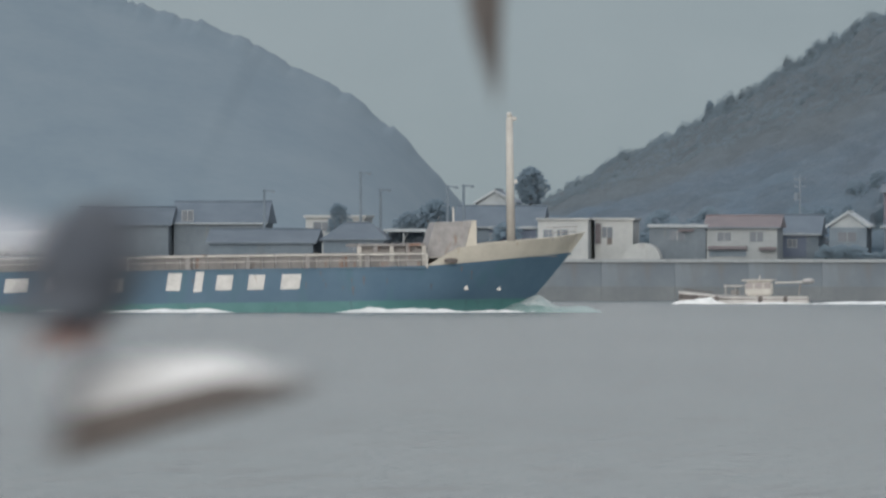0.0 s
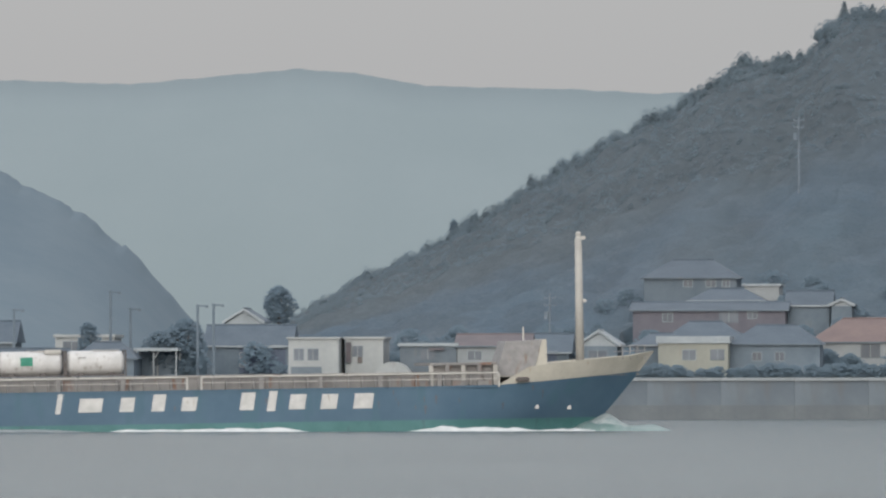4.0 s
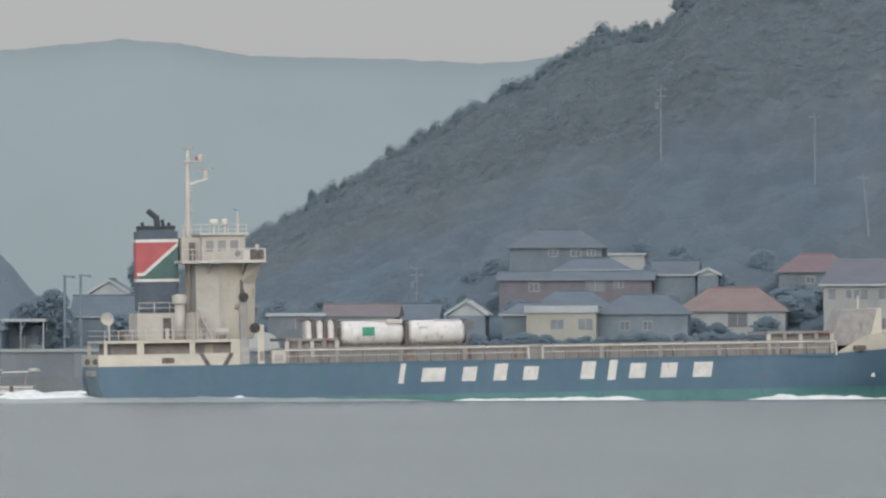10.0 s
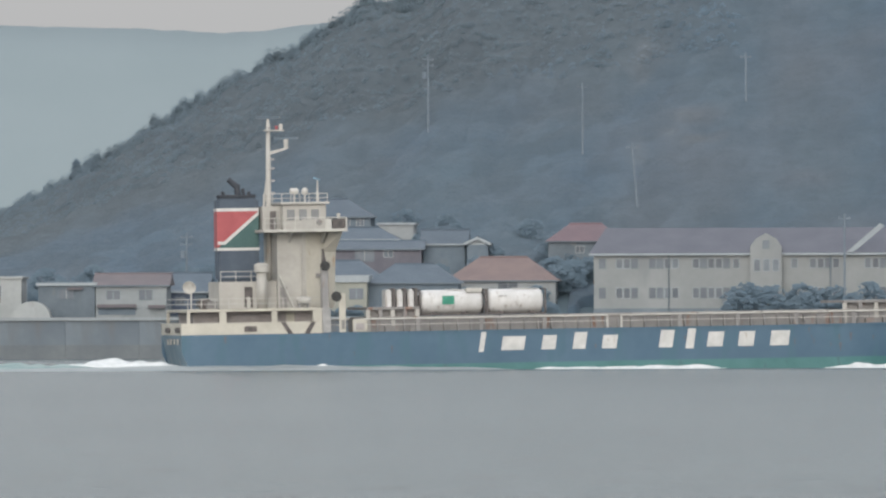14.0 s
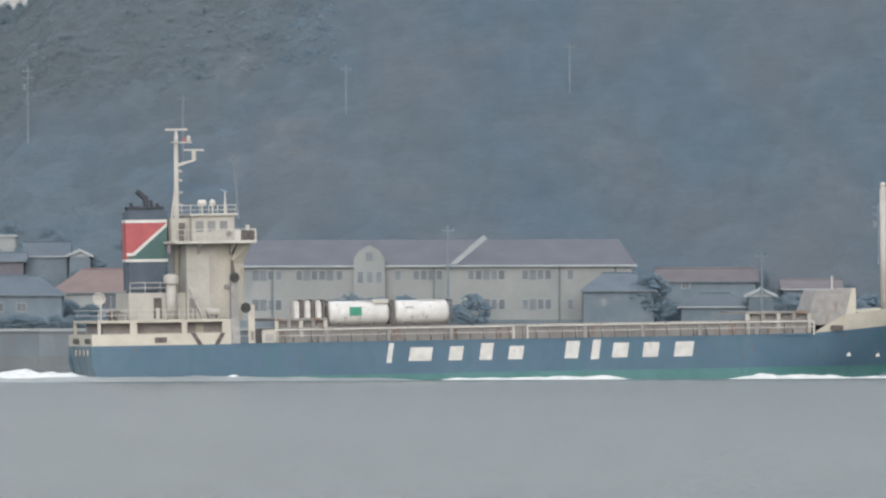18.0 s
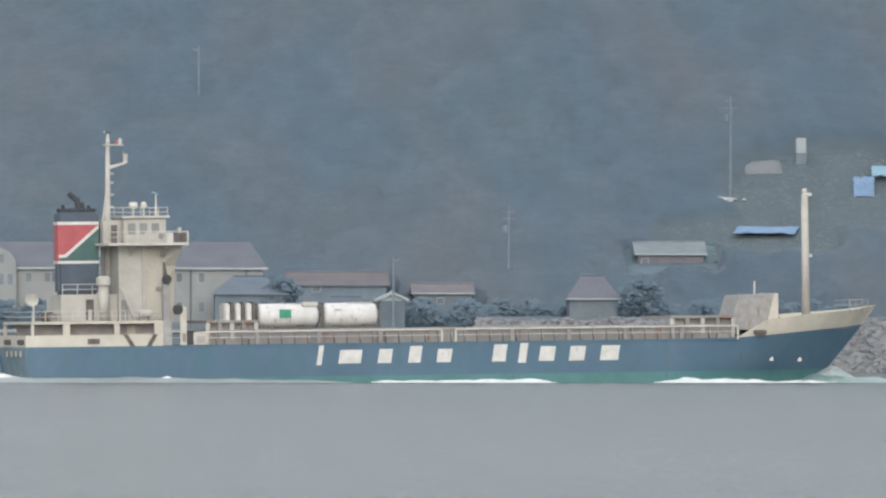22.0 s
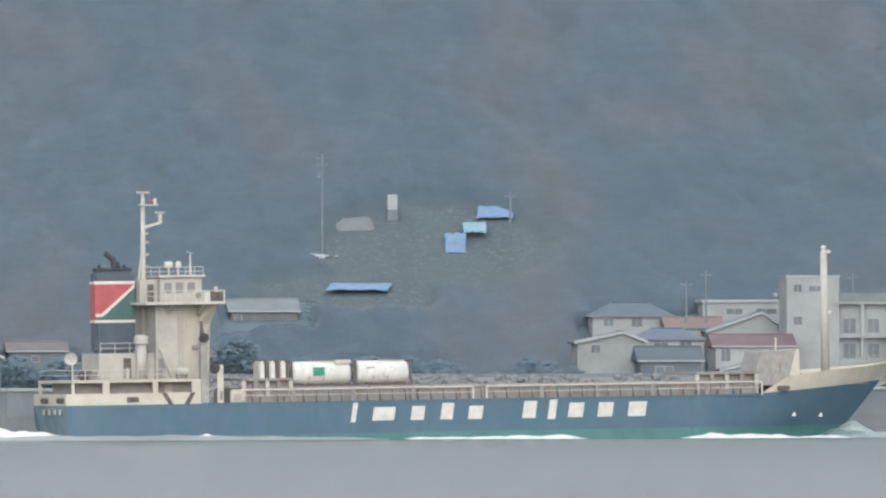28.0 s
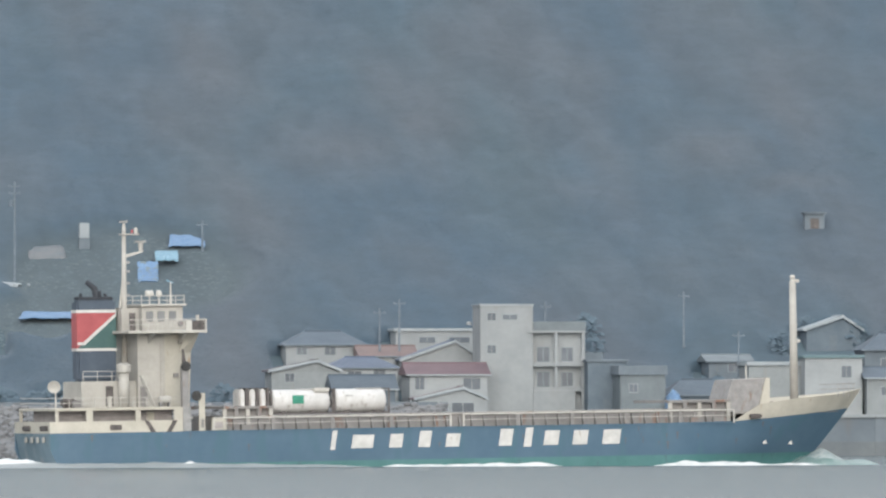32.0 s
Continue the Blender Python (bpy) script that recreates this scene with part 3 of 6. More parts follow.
# racks fore and aft of the hold
for x0, x1, z1 in ((22.0, 27.2, 6.4), (69.6, 76.2, 6.3)):
    part("rack_top", box(x0, x1, -5.3, 5.3, z1 - 0.25, z1), coaming_paint, ship)
    for i in range(5):
        x = x0 + 0.15 + (x1 - x0 - 0.3) * i / 4
        part("rack_post", box(x - 0.2, x + 0.2, -5.25, -4.95, 3.5, z1 - 0.255), tower_paint if i % 2 == 0 else coaming_paint, ship)
    part("rack_back", box(x0 + 0.2, x1 - 0.2, -4.6, -4.4, 3.5, z1 - 0.26), coaming_paint, ship)

# poop: openings under the upper deck
part("poop_upper_deck", box(4.1, 17.4, -6.32, 6.32, 6.18, 6.46, bev=0.04), cream, ship)
for x0, x1, z0 in ((4.1, 4.4, 5.1), (7.3, 8.0, 5.1), (12.45, 13.0, 5.1), (16.5, 17.4, 3.9)):
    for side in (-1, 1):
        part("poop_pillar", box(x0, x1, side * 6.15 - 0.12, side * 6.15 + 0.12, z0, 6.185), cream, ship)
part("poop_inner_house", box(5.0, 16.9, -4.3, 4.3, 3.9, 6.2), shade_inside, ship)
part("poop_door", box(14.2, 15.0, -4.36, -4.31, 4.1, 6.0), cream, ship)
for x in (10.3,):
    part("mooring_port", box(x - 0.62, x + 0.62, -6.57, -5.6, 4.2, 4.75, bev=0.06), dark_steel, ship, "dark oval mooring port")
for x, lean in ((13.9, 0.35), (16.2, -0.35)):
    bm = bmesh.new()
    prism(bm, [(x - 0.25 + lean, -6.58, 3.95), (x + 0.25 + lean, -6.58, 3.95), (x + 0.25 + lean, -6.36, 3.95), (x - 0.25 + lean, -6.36, 3.95)], [(x - 0.25 - lean, -6.58, 5.1), (x + 0.2 - lean, -6.58, 5.1), (x + 0.2 - lean, -6.36, 5.1), (x - 0.25 - lean, -6.36, 5.1)])
    part("rust_scar", bm, dark_steel, ship)
# rails on the poop
for z in (6.95, 7.45):
    part("poop_rail", tube((4.2, -6.2, z), (13.6, -6.2, z), 0.035, seg=6), white_paint, ship)
    part("poop_rail", tube((4.2, -6.2, z), (4.2, 6.2, z), 0.035, seg=6), white_paint, ship)
for i in range(8):
    x = 4.2 + 9.4 * i / 7
    part("poop_stanchion", tube((x, -6.2, 6.44), (x, -6.2, 7.47), 0.04, seg=6), white_paint, ship)
# deck house, door, ladder
part("deckhouse", box(7.8, 13.6, -3.2, 3.2, 6.44, 9.1, bev=0.08), tower_paint, ship, "grey-white house under the funnel")
# doorway is a solid dark panel set on the wall
part("deckhouse_door", box(10.3, 11.1, -3.27, -3.21, 6.6, 8.6, bev=0.02), dark_steel, ship, "dark panel standing for the doorway")
part("door_figure_box", box(10.5, 10.85, -3.6, -3.3, 6.46, 7.6, bev=0.05), white_paint, ship, "white locker by the door")
for z in (9.6, 10.1):
    part("house_rail", tube((8.0, -3.1, z), (12.4, -3.1, z), 0.035, seg=6), white_paint, ship)
for x in (8.0, 9.5, 11.0, 12.4):
    part("house_stanchion", tube((x, -3.1, 9.08), (x, -3.1, 10.13), 0.035, seg=6), white_paint, ship)
part("ventilator", tube((11.8, -4.6, 6.44), (11.8, -4.6, 10.0), 0.52, seg=16), tower_paint, ship, smooth=True)
part("ventilator_cap", lathe([(9.95, 0.65), (10.0, 0.74), (10.7, 0.76), (10.9, 0.4)], "Z", (11.8, -4.6, 0), 18), tower_paint, ship, "grey mushroom cap")
for dy in (-0.35, 0.35):
    part("stair_stringer", tube((13.4, -5.2 + dy, 9.6), (14.8, -5.2 + dy, 6.44), 0.07, seg=6), white_paint, ship)
for i in range(9):
    x, z = 13.4 + 1.4 * i / 9, 9.6 - 3.16 * i / 9
    part("stair_tread", box(x - 0.12, x + 0.12, -5.5, -4.9, z - 0.03, z), grey_steel, ship)
for z in (6.95, 7.45):
    part("deck_rail", tube((13.6, -6.2, z), (17.2, -6.2, z), 0.03, seg=6), white_paint, ship)
part("tv_dish", lathe([(0, 0.1), (0.1, 0.4), (0.25, 0.66), (0.29, 0.66), (0.16, 0.3)], "Z", (0, 0, 0), 18), white_paint, ship, "white round dish on a post").matrix_basis = pose(4.9, -3.3, 8.7, -70, 0, -20) @ pose(0, 0, 0, 180, 0, 0)
part("dish_post", tube((5.0, -3.4, 6.44), (5.0, -3.4, 8.5), 0.08, seg=8), white_paint, ship)
part("stern_winch", box(5.6, 7.0, -4.4, -2.6, 6.44, 7.5, bev=0.25), dark_steel, ship)
part("stern_box", box(6.2, 7.2, -5.6, -4.8, 6.44, 7.2, bev=0.08), coaming_paint, ship)
part("life_raft", lathe([(0, 0.12), (0.06, 0.28), (0.3, 0.34), (1.1, 0.34), (1.34, 0.28), (1.4, 0.12)], "X", (15.1, -5.4, 7.2), 14), white_paint, ship, "white life raft canister", True)
for x in (15.3, 16.2):
    part("raft_cradle", box(x - 0.06, x + 0.06, -5.75, -5.05, 6.44, 6.95), grey_steel, ship)

# funnel with its colour bands
funnel = part("funnel", box(8.1, 12.25, -0.9, 0.9, 9.1, 17.3, bev=0.25), navy, ship, "dark funnel with red, green and white bands", False)
for side in (-1, 1):
    y0, y1 = (-0.94, -0.88) if side < 0 else (0.88, 0.94)

    def slab(name, pts, m, lift=0.0):
        bm = bmesh.new()
        ya, yb = (y0 - lift, y1) if side < 0 else (y0, y1 + lift)
        prism(bm, [(x, ya, z) for x, z in pts], [(x, yb, z) for x, z in pts])
        bmesh.ops.recalc_face_normals(bm, faces=bm.faces)
        part(name, bm, m, funnel)

    slab("green_band", [(8.12, 12.4), (12.22, 12.4), (12.22, 16.0)], funnel_green)
    slab("red_band", [(8.12, 12.4), (12.22, 16.0), (8.12, 16.0)], funnel_red)
    slab("white_band", [(8.1, 12.15), (12.26, 12.15), (12.26, 12.42), (8.1, 12.42)], mark_white, 0.02)
    slab("white_band", [(8.1, 15.98), (12.26, 15.98), (12.26, 16.28), (8.1, 16.28)], mark_white, 0.02)
    slab("white_stripe", [(8.14, 12.75), (8.9, 12.75), (12.22, 15.62), (12.22, 15.98), (8.75, 13.03), (8.14, 13.03)], mark_white, 0.015)
for name, z0, z1, m in (("aft_red_band", 12.4, 16.0, funnel_red), ("aft_white_band", 12.15, 12.42, mark_white), ("aft_white_band", 15.98, 16.28, mark_white)):
    part(name, box(8.06 if m is mark_white else 8.08, 8.12, -0.88, 0.88, z0, z1), m, funnel)
part("funnel_top", box(8.3, 12.05, -0.8, 0.8, 17.28, 17.6, bev=0.1), soot, ship)
pipe = tube((10.3, -0.3, 17.5), (10.2, -0.3, 18.6), 0.3, seg=12)
tube((10.25, -0.3, 18.35), (9.35, -0.3, 19.1), 0.3, 0.26, seg=12, bm=pipe)
part("exhaust_pipe", pipe, soot, ship, "sooty bent exhaust pipe")
for x, h in ((9.0, 17.95), (11.0, 18.2), (11.6, 17.9)):
    part("exhaust_stub", tube((x, 0.4, 17.5), (x - 0.12, 0.4, h), 0.17, seg=10), soot, ship)

# bridge tower
bm = bmesh.new()
plan = [(13.5, -3.9), (16.3, -3.9), (19.25, -2.6), (19.25, 2.6), (16.3, 3.9), (13.5, 3.9)]
prism(bm, [(x, y, 6.42) for x, y in plan], [(x + (0.25 if x > 18 else 0), y, 13.85) for x, y in plan])
bmesh.ops.recalc_face_normals(bm, faces=bm.faces)
part("bridge_tower", bm, tower_paint, ship, "tall grey-white bridge tower")
bm = bmesh.new()
prism(bm, [(16.34, -3.93, 6.5), (19.3, -2.63, 6.5), (19.3, 2.6, 6.5), (19.27, 2.6, 6.5), (19.25, -2.58, 6.5), (16.32, -3.86, 6.5)], [(16.34, -3.93, 13.8), (19.55, -2.63, 13.8), (19.55, 2.6, 13.8), (19.5, 2.6, 13.8), (19.5, -2.58, 13.8), (16.32, -3.86, 13.8)])
bmesh.ops.recalc_face_normals(bm, faces=bm.faces)
part("tower_front", bm, cream, ship, "cream front of the bridge tower")
for x, z in ((17.6, 9.6), (18.2, 12.9)):
    part("porthole", box(x - 0.28, x + 0.28, -3.45 - (18.2 - x) * 0.4, -3.0, z - 0.2, z + 0.2, bev=0.03), coaming_paint, ship)
part("tower_door", box(13.7, 14.4, -3.96, -3.9, 6.5, 8.5, bev=0.02), coaming_paint, ship)
part("tower_pipe", tube((15.9, -4.0, 6.5), (15.9, -4.0, 13.7), 0.07, seg=8), tower_paint, ship)
bm = bmesh.new()
prism(bm, [(18.0, -3.3, 11.9), (19.45, -2.7, 11.9), (19.45, 2.7, 11.9), (18.0, 3.3, 11.9)], [(18.6, -3.9, 13.82), (20.0, -3.9, 13.82), (20.0, 3.9, 13.82), (18.6, 3.9, 13.82)])
bmesh.ops.recalc_face_normals(bm, faces=bm.faces)
part("wing_support", bm, cream, ship)
for x in (14.6, 17.9):
    bm = bmesh.new()
    prism(bm, [(x, -3.7, 12.7), (x, -3.7, 13.82), (x, -6.1, 13.82)], [(x + 0.12, -3.7, 12.7), (x + 0.12, -3.7, 13.82), (x + 0.12, -6.1, 13.82)])
    bmesh.ops.recalc_face_normals(bm, faces=bm.faces)
    part("wing_bracket", bm, white_paint, ship)
part("bridge_deck", box(11.8, 20.1, -6.3, 6.3, 13.83, 14.12, bev=0.05), white_paint, ship)
bridge_house = part("wheelhouse", box(14.2, 18.5, -3.3, 3.3, 14.1, 16.55, bev=0.06), tower_paint, ship, "grey-white wheelhouse with a band of windows")
for i in range(3):
    x = 15.0 + 1.2 * i
    part("bridge_window", box(x - 0.38, x + 0.38, -3.36, -3.28, 15.0, 16.05, bev=0.03), bridge_glass, bridge_house)
for i in range(5):
    y = -2.5 + 1.25 * i
    part("front_window", box(18.45, 18.56, y - 0.5, y + 0.5, 15.1, 16.1, bev=0.03), glass_dark, bridge_house)
part("wheelhouse_door", box(13.0, 13.6, -3.0, -2.9, 14.1, 15.9), dark_steel, ship)
part("bridge_roof", box(14.0, 18.8, -3.7, 3.7, 16.56, 16.78, bev=0.04), white_paint, ship)
part("aft_bridge_house", box(12.4, 14.2, -2.2, 2.2, 14.1, 16.4), tower_paint, ship)
for z in (17.15, 17.6):
    part("monkey_rail", tube((12.3, -3.5, z), (18.6, -3.5, z), 0.035, seg=6), white_paint, ship)
    part("monkey_rail", tube((18.6, -3.5, z), (18.6, 3.5, z), 0.035, seg=6), white_paint, ship)
for i in range(8):
    x = 12.3 + 0.9 * i
    part("monkey_stanchion", tube((x, -3.5, 16.75), (x, -3.5, 17.62), 0.04, seg=6), white_paint, ship)
# bridge wing
part("wing_front", box(19.9, 20.05, -6.25, -3.4, 14.12, 15.2), white_paint, ship)
part("wing_side", box(17.9, 18.5, -6.3, -6.18, 14.12, 15.1), white_paint, ship)
# dark box fills the wing between its parapets
part("wing_box", box(18.5, 19.9, -6.1, -3.6, 14.12, 15.05, bev=0.1), dark_steel, ship, "dark box filling the bridge wing")
part("wing_rail", tube((11.9, -6.2, 15.2), (20.0, -6.2, 15.2), 0.05, seg=6), white_paint, ship)
part("wing_rail", tube((11.9, -6.2, 14.7), (18.0, -6.2, 14.7), 0.035, seg=6), white_paint, ship)
for i in range(7):
    x = 11.9 + i
    part("wing_stanchion", tube((x, -6.2, 14.1), (x, -6.2, 15.2), 0.045, seg=6), white_paint, ship)
for i in range(5):
    part("canvas_dodger", box(15.6 + 0.45 * i, 16.03 + 0.45 * i, -6.24, -6.2, 14.15, 15.1), tower_paint, ship)
part("life_ring", lathe([(-0.05, 0.18), (0, 0.3), (0.05, 0.18)], "Z", (0, 0, 0), 16), coaming_paint, ship, "faded life ring on the rail").matrix_basis = pose(17.3, -6.27, 14.75, 90, 0, 0)
part("wing_lamp", tube((19.3, -5.6, 15.05), (19.3, -5.6, 15.6), 0.14, 0.2, seg=10), white_paint, ship)
# domes and aerials
part("satellite_dome", lathe([(17.5, 0.1), (17.55, 0.3), (17.95, 0.32), (18.2, 0.15)], "Z", (16.9, -0.5, 0), 14), white_paint, ship, "white satellite dome", True)
part("dome_post", tube((16.9, -0.5, 16.75), (16.9, -0.5, 17.55), 0.09, seg=8), white_paint, ship)
part("searchlight", lathe([(-0.45, 0.1), (-0.4, 0.3), (0.25, 0.34), (0.4, 0.2)], "X", (15.8, -0.8, 17.85), 14), white_paint, ship, "white searchlight")
part("searchlight_post", tube((15.8, -0.8, 16.75), (15.8, -0.8, 17.6), 0.08, seg=8), white_paint, ship)
part("wind_vane_post", tube((18.2, -0.3, 16.75), (18.2, -0.3, 19.0), 0.16, 0.05, seg=8), white_paint, ship)
part("wind_vane", tube((17.8, -0.3, 19.15), (18.5, -0.3, 18.9), 0.09, 0.04, seg=8), tarp_cyan, ship)
# radar mast
part("radar_mast", tube((13.3, 0, 9.0), (13.45, 0, 24.3), 0.36, 0.2, seg=14), tower_paint, ship, "grey-white radar mast", True)
part("mast_leg", tube((12.6, 0, 14.1), (13.3, 0, 19.5), 0.14, 0.1, seg=8), tower_paint, ship)
part("mast_step", box(13.0, 15.0, -0.35, 0.35, 23.75, 23.9, bev=0.03), tower_paint, ship)
part("mast_lamp", lathe([(23.9, 0.18), (24.35, 0.2), (24.5, 0.1)], "Z", (14.7, 0, 0), 12), white_paint, ship)
part("red_lamp", lathe([(23.95, 0.12), (24.25, 0.14), (24.3, 0.05)], "Z", (14.25, -0.2, 0), 10), funnel_red, ship)
part("radar_post", tube((13.45, 0, 24.2), (13.45, 0, 24.95), 0.22, 0.12, seg=10), white_paint, ship)
bm = bmesh.new()
prism(bm, [(13.4, -0.15, 21.4), (15.3, -0.15, 22.0), (15.3, 0.15, 22.0), (13.4, 0.15, 21.4)], [(13.4, -0.15, 21.75), (15.5, -0.15, 22.2), (15.5, 0.15, 22.2), (13.4, 0.15, 21.75)])
part("radar_bracket", bm, white_paint, ship)
part("radar_drum", tube((15.2, 0, 22.1), (15.2, 0, 22.95), 0.2, 0.26, seg=12), white_paint, ship)
for z in (17.6, 18.8, 20.0, 20.9):
    part("mast_fitting", box(13.5, 14.0, -0.15, 0.15, z, z + 0.22, bev=0.03), grey_steel, ship)
radars = []
for name, x, z, half in (("upper_radar_scanner", 13.45, 25.1, 1.22), ("lower_radar_scanner", 15.2, 23.08, 1.2)):
    ob = part(name, box(-half, half, 0, 0.09, -0.1, 0.1), white_paint, ship, "white radar bar with a dull grey back")
    part("scanner_back", box(-half, half, -0.09, -0.002, -0.1, 0.1), wall_dark, ob, "dull grey back of the radar bar")
    ob.location = (x, 0, z)
    radars.append((ob, x, z))

# cargo crane post and tyre by the tower
part("davit_tyre", lathe([(-0.15, 0.2), (-0.12, 0.48), (0.12, 0.48), (0.15, 0.2)], "Z", (0, 0, 0), 16), rubber, ship, "black tyre fender").matrix_basis = pose(17.8, -6.25, 10.5, 90, 0, 0)
part("crane_post", box(17.45, 18.15, -6.1, -5.4, 6.4, 10.6, bev=0.08), davit_grey, ship, "grey boat davit post")
part("davit_base", box(17.4, 18.3, -6.2, -5.3, 3.9, 6.45, bev=0.06), grey_steel, ship)
part("davit_arm", tube((17.8, -5.75, 10.4), (17.65, -5.75, 12.2), 0.28, 0.1, seg=10), dark_steel, ship)
part("fender_tyre", lathe([(-0.15, 0.25), (-0.12, 0.5), (0.12, 0.5), (0.15, 0.25)], "Z", (0, 0, 0), 16), rubber, ship, "black tyre fender").matrix_basis = pose(18.85, -6.35, 7.5, 90, 0, 0)
part("side_plate", box(19.1, 19.75, -6.35, -6.2, 3.95, 7.8, bev=0.05), cream, ship)
part("plate_hatch", box(19.3, 19.65, -6.4, -6.3, 4.3, 5.2, bev=0.05), coaming_paint, ship)
part("gangway_frame", box(20.4, 21.9, -6.4, -6.25, 4.0, 5.3, bev=0.1), cream, ship)
# opening drawn as a solid panel in the shade colour
part("gangway_opening", box(20.65, 21.65, -6.44, -6.26, 4.15, 4.95, bev=0.08), shade_inside, ship)

# forecastle
bm = bmesh.new()
prism(bm, [(76.4, -2.6, 5.0), (81.2, -2.6, 5.0), (81.2, 2.6, 5.0), (76.4, 2.6, 5.0)], [(77.5, -2.6, 8.3), (81.2, -2.6, 8.4), (81.2, 2.6, 8.4), (77.5, 2.6, 8.3)])
bmesh.ops.recalc_face_normals(bm, faces=bm.faces)
fore = part("fore_house", bm, davit_grey, ship, "weathered sloping breakwater house")
bm = bmesh.new()
prism(bm, [(80.2, -2.75, 5.0), (81.5, -2.75, 5.0), (81.5, 2.75, 5.0), (80.2, 2.75, 5.0)], [(81.1, -2.75, 8.45), (81.5, -2.75, 8.45), (81.5, 2.75, 8.45), (81.1, 2.75, 8.45)])
bmesh.ops.recalc_face_normals(bm, faces=bm.faces)
part("fore_house_front", bm, cream, ship)
part("fore_aerial", tube((79.4, -1.5, 8.3), (79.4, -1.5, 9.7), 0.09, seg=8), white_paint, ship)
part("foremast", tube((85.2, 0, 5.0), (85.2, 0, 18.3), 0.44, 0.34, seg=16), tower_paint, ship, "grey-white tubular foremast", True)
part("foremast_cap", lathe([(18.2, 0.28), (18.5, 0.22), (18.75, 0.3), (18.95, 0.16)], "Z", (85.2, 0, 0), 12), white_paint, ship)
part("foremast_lamp", box(85.35, 85.9, -0.2, 0.2, 18.15, 18.5, bev=0.05), white_paint, ship)
part("foremast_bracket", box(85.5, 85.9, -0.15, 0.15, 12.0, 12.35, bev=0.05), white_paint, ship)
for x in (82.6, 87.4):
    part("windlass", lathe([(-0.8, 0.3), (-0.75, 0.5), (-0.2, 0.3), (0.2, 0.3), (0.75, 0.5), (0.8, 0.3)], "X", (x, -1.5, 5.6), 14), dark_steel, ship)
for i in range(4):
    x = 89.0 + 0.85 * i
    part("bow_rail_post", tube((x, -half_beam(x, 6.8) + 0.15, 6.4), (x, -half_beam(x, 6.8) + 0.15, 7.75), 0.05, seg=6), grey_steel, ship)
for z, xa, xb in ((7.15, 89.0, 91.6), (7.65, 89.0, 91.7)):
    for side in (-1, 1):
        part("bow_rail", tube((xa, side * (half_beam(xa, 6.8) - 0.1), z), (xb, side * (half_beam(xb, 6.8) + 0.02), z + 0.08), 0.04, seg=6), davit_grey, ship)
part("bow_fairlead", box(77.9, 79.2, -6.62, -6.0, 4.35, 4.8, bev=0.12), dark_steel, ship, "dark mooring fairlead")
for x, z in ((80.2, 2.0), (83.6, 1.9)):
    y = -half_beam(x, z)
    bm = bmesh.new()
    prism(bm, [(x - 0.22, y - 0.05, z - 0.3), (x + 0.22, y + 0.0, z - 0.3), (x + 0.05, y - 0.02, z + 0.35), (x - 0.1, y - 0.05, z + 0.35)], [(x - 0.22, y + 0.2, z - 0.3), (x + 0.22, y + 0.25, z - 0.3), (x + 0.05, y + 0.2, z + 0.35), (x - 0.1, y + 0.2, z + 0.35)])
    part("bow_mark", bm, mark_white, ship, "small white paint mark")

# rust running down the plating
rust_rng = random.Random(4)
for k in range(22):
    x = rust_rng.choice((rust_rng.uniform(6, 76), rust_rng.uniform(64, 84)))
    z1 = rust_rng.uniform(2.0, 4.0)
    w, h = rust_rng.uniform(0.05, 0.14), rust_rng.uniform(0.25, 0.9)
    bm = bmesh.new()
    ya, yb = -half_beam(x, z1) - 0.014, -half_beam(x, z1 - h) - 0.014
    prism(bm, [(x - w * 0.3, yb, z1 - h), (x + w * 0.3, yb, z1 - h), (x + w, ya, z1), (x - w, ya, z1)], [(x - w * 0.3, yb + 0.1, z1 - h), (x + w * 0.3, yb + 0.1, z1 - h), (x + w, ya + 0.1, z1), (x - w, ya + 0.1, z1)])
    part("rust_streak", bm, rust, ship, "brown rust streak")

# the line's name as plain slanted white blocks
for x0, x1, z1, slot in ((32.8, 33.5, 3.8, 0), (34.8, 37.7, 3.48, 2), (38.8, 40.8, 3.52, 1), (41.9, 43.8, 3.78, 0), (44.8, 46.9, 3.46, 1), (50.5, 52.5, 3.84, 3), (53.4, 54.4, 3.8, 0), (55.3, 57.5, 3.6, 2), (58.4, 60.6, 3.58, 1), (61.6, 64.1, 3.6, 1)):
    z0, y = 1.86, -6.53
    sl_ = 0.16
    bm = bmesh.new()

    def blk(a, b, c, d):
        pts = [(a + (c - z0) * sl_, c), (b + (c - z0) * sl_, c), (b + (d - z0) * sl_, d), (a + (d - z0) * sl_, d)]
        prism(bm, [(p, y - 0.02, q) for p, q in pts], [(p, y + 0.06, q) for p, q in pts])

    blk(x0 + 0.22, x1 - 0.42, z0 + 0.14, z1 - 0.14) if x1 - x0 > 1.2 else blk(x0, x1 - 0.2, z0, z1)
    bmesh.ops.recalc_face_normals(bm, faces=bm.faces)
    part("name_block", bm, mark_white, ship, "white painted block of the line's name")
for i in range(4):
    part("port_name_bar", box(3.5, 3.56, -4.2 + 2.0 * i, -3.4 + 2.0 * i, 3.05, 3.6), tower_paint, ship)

# ---- cargo on the hatch ----
SHIP_TRIM, SHIP_HEAD = 0.78, 12.88


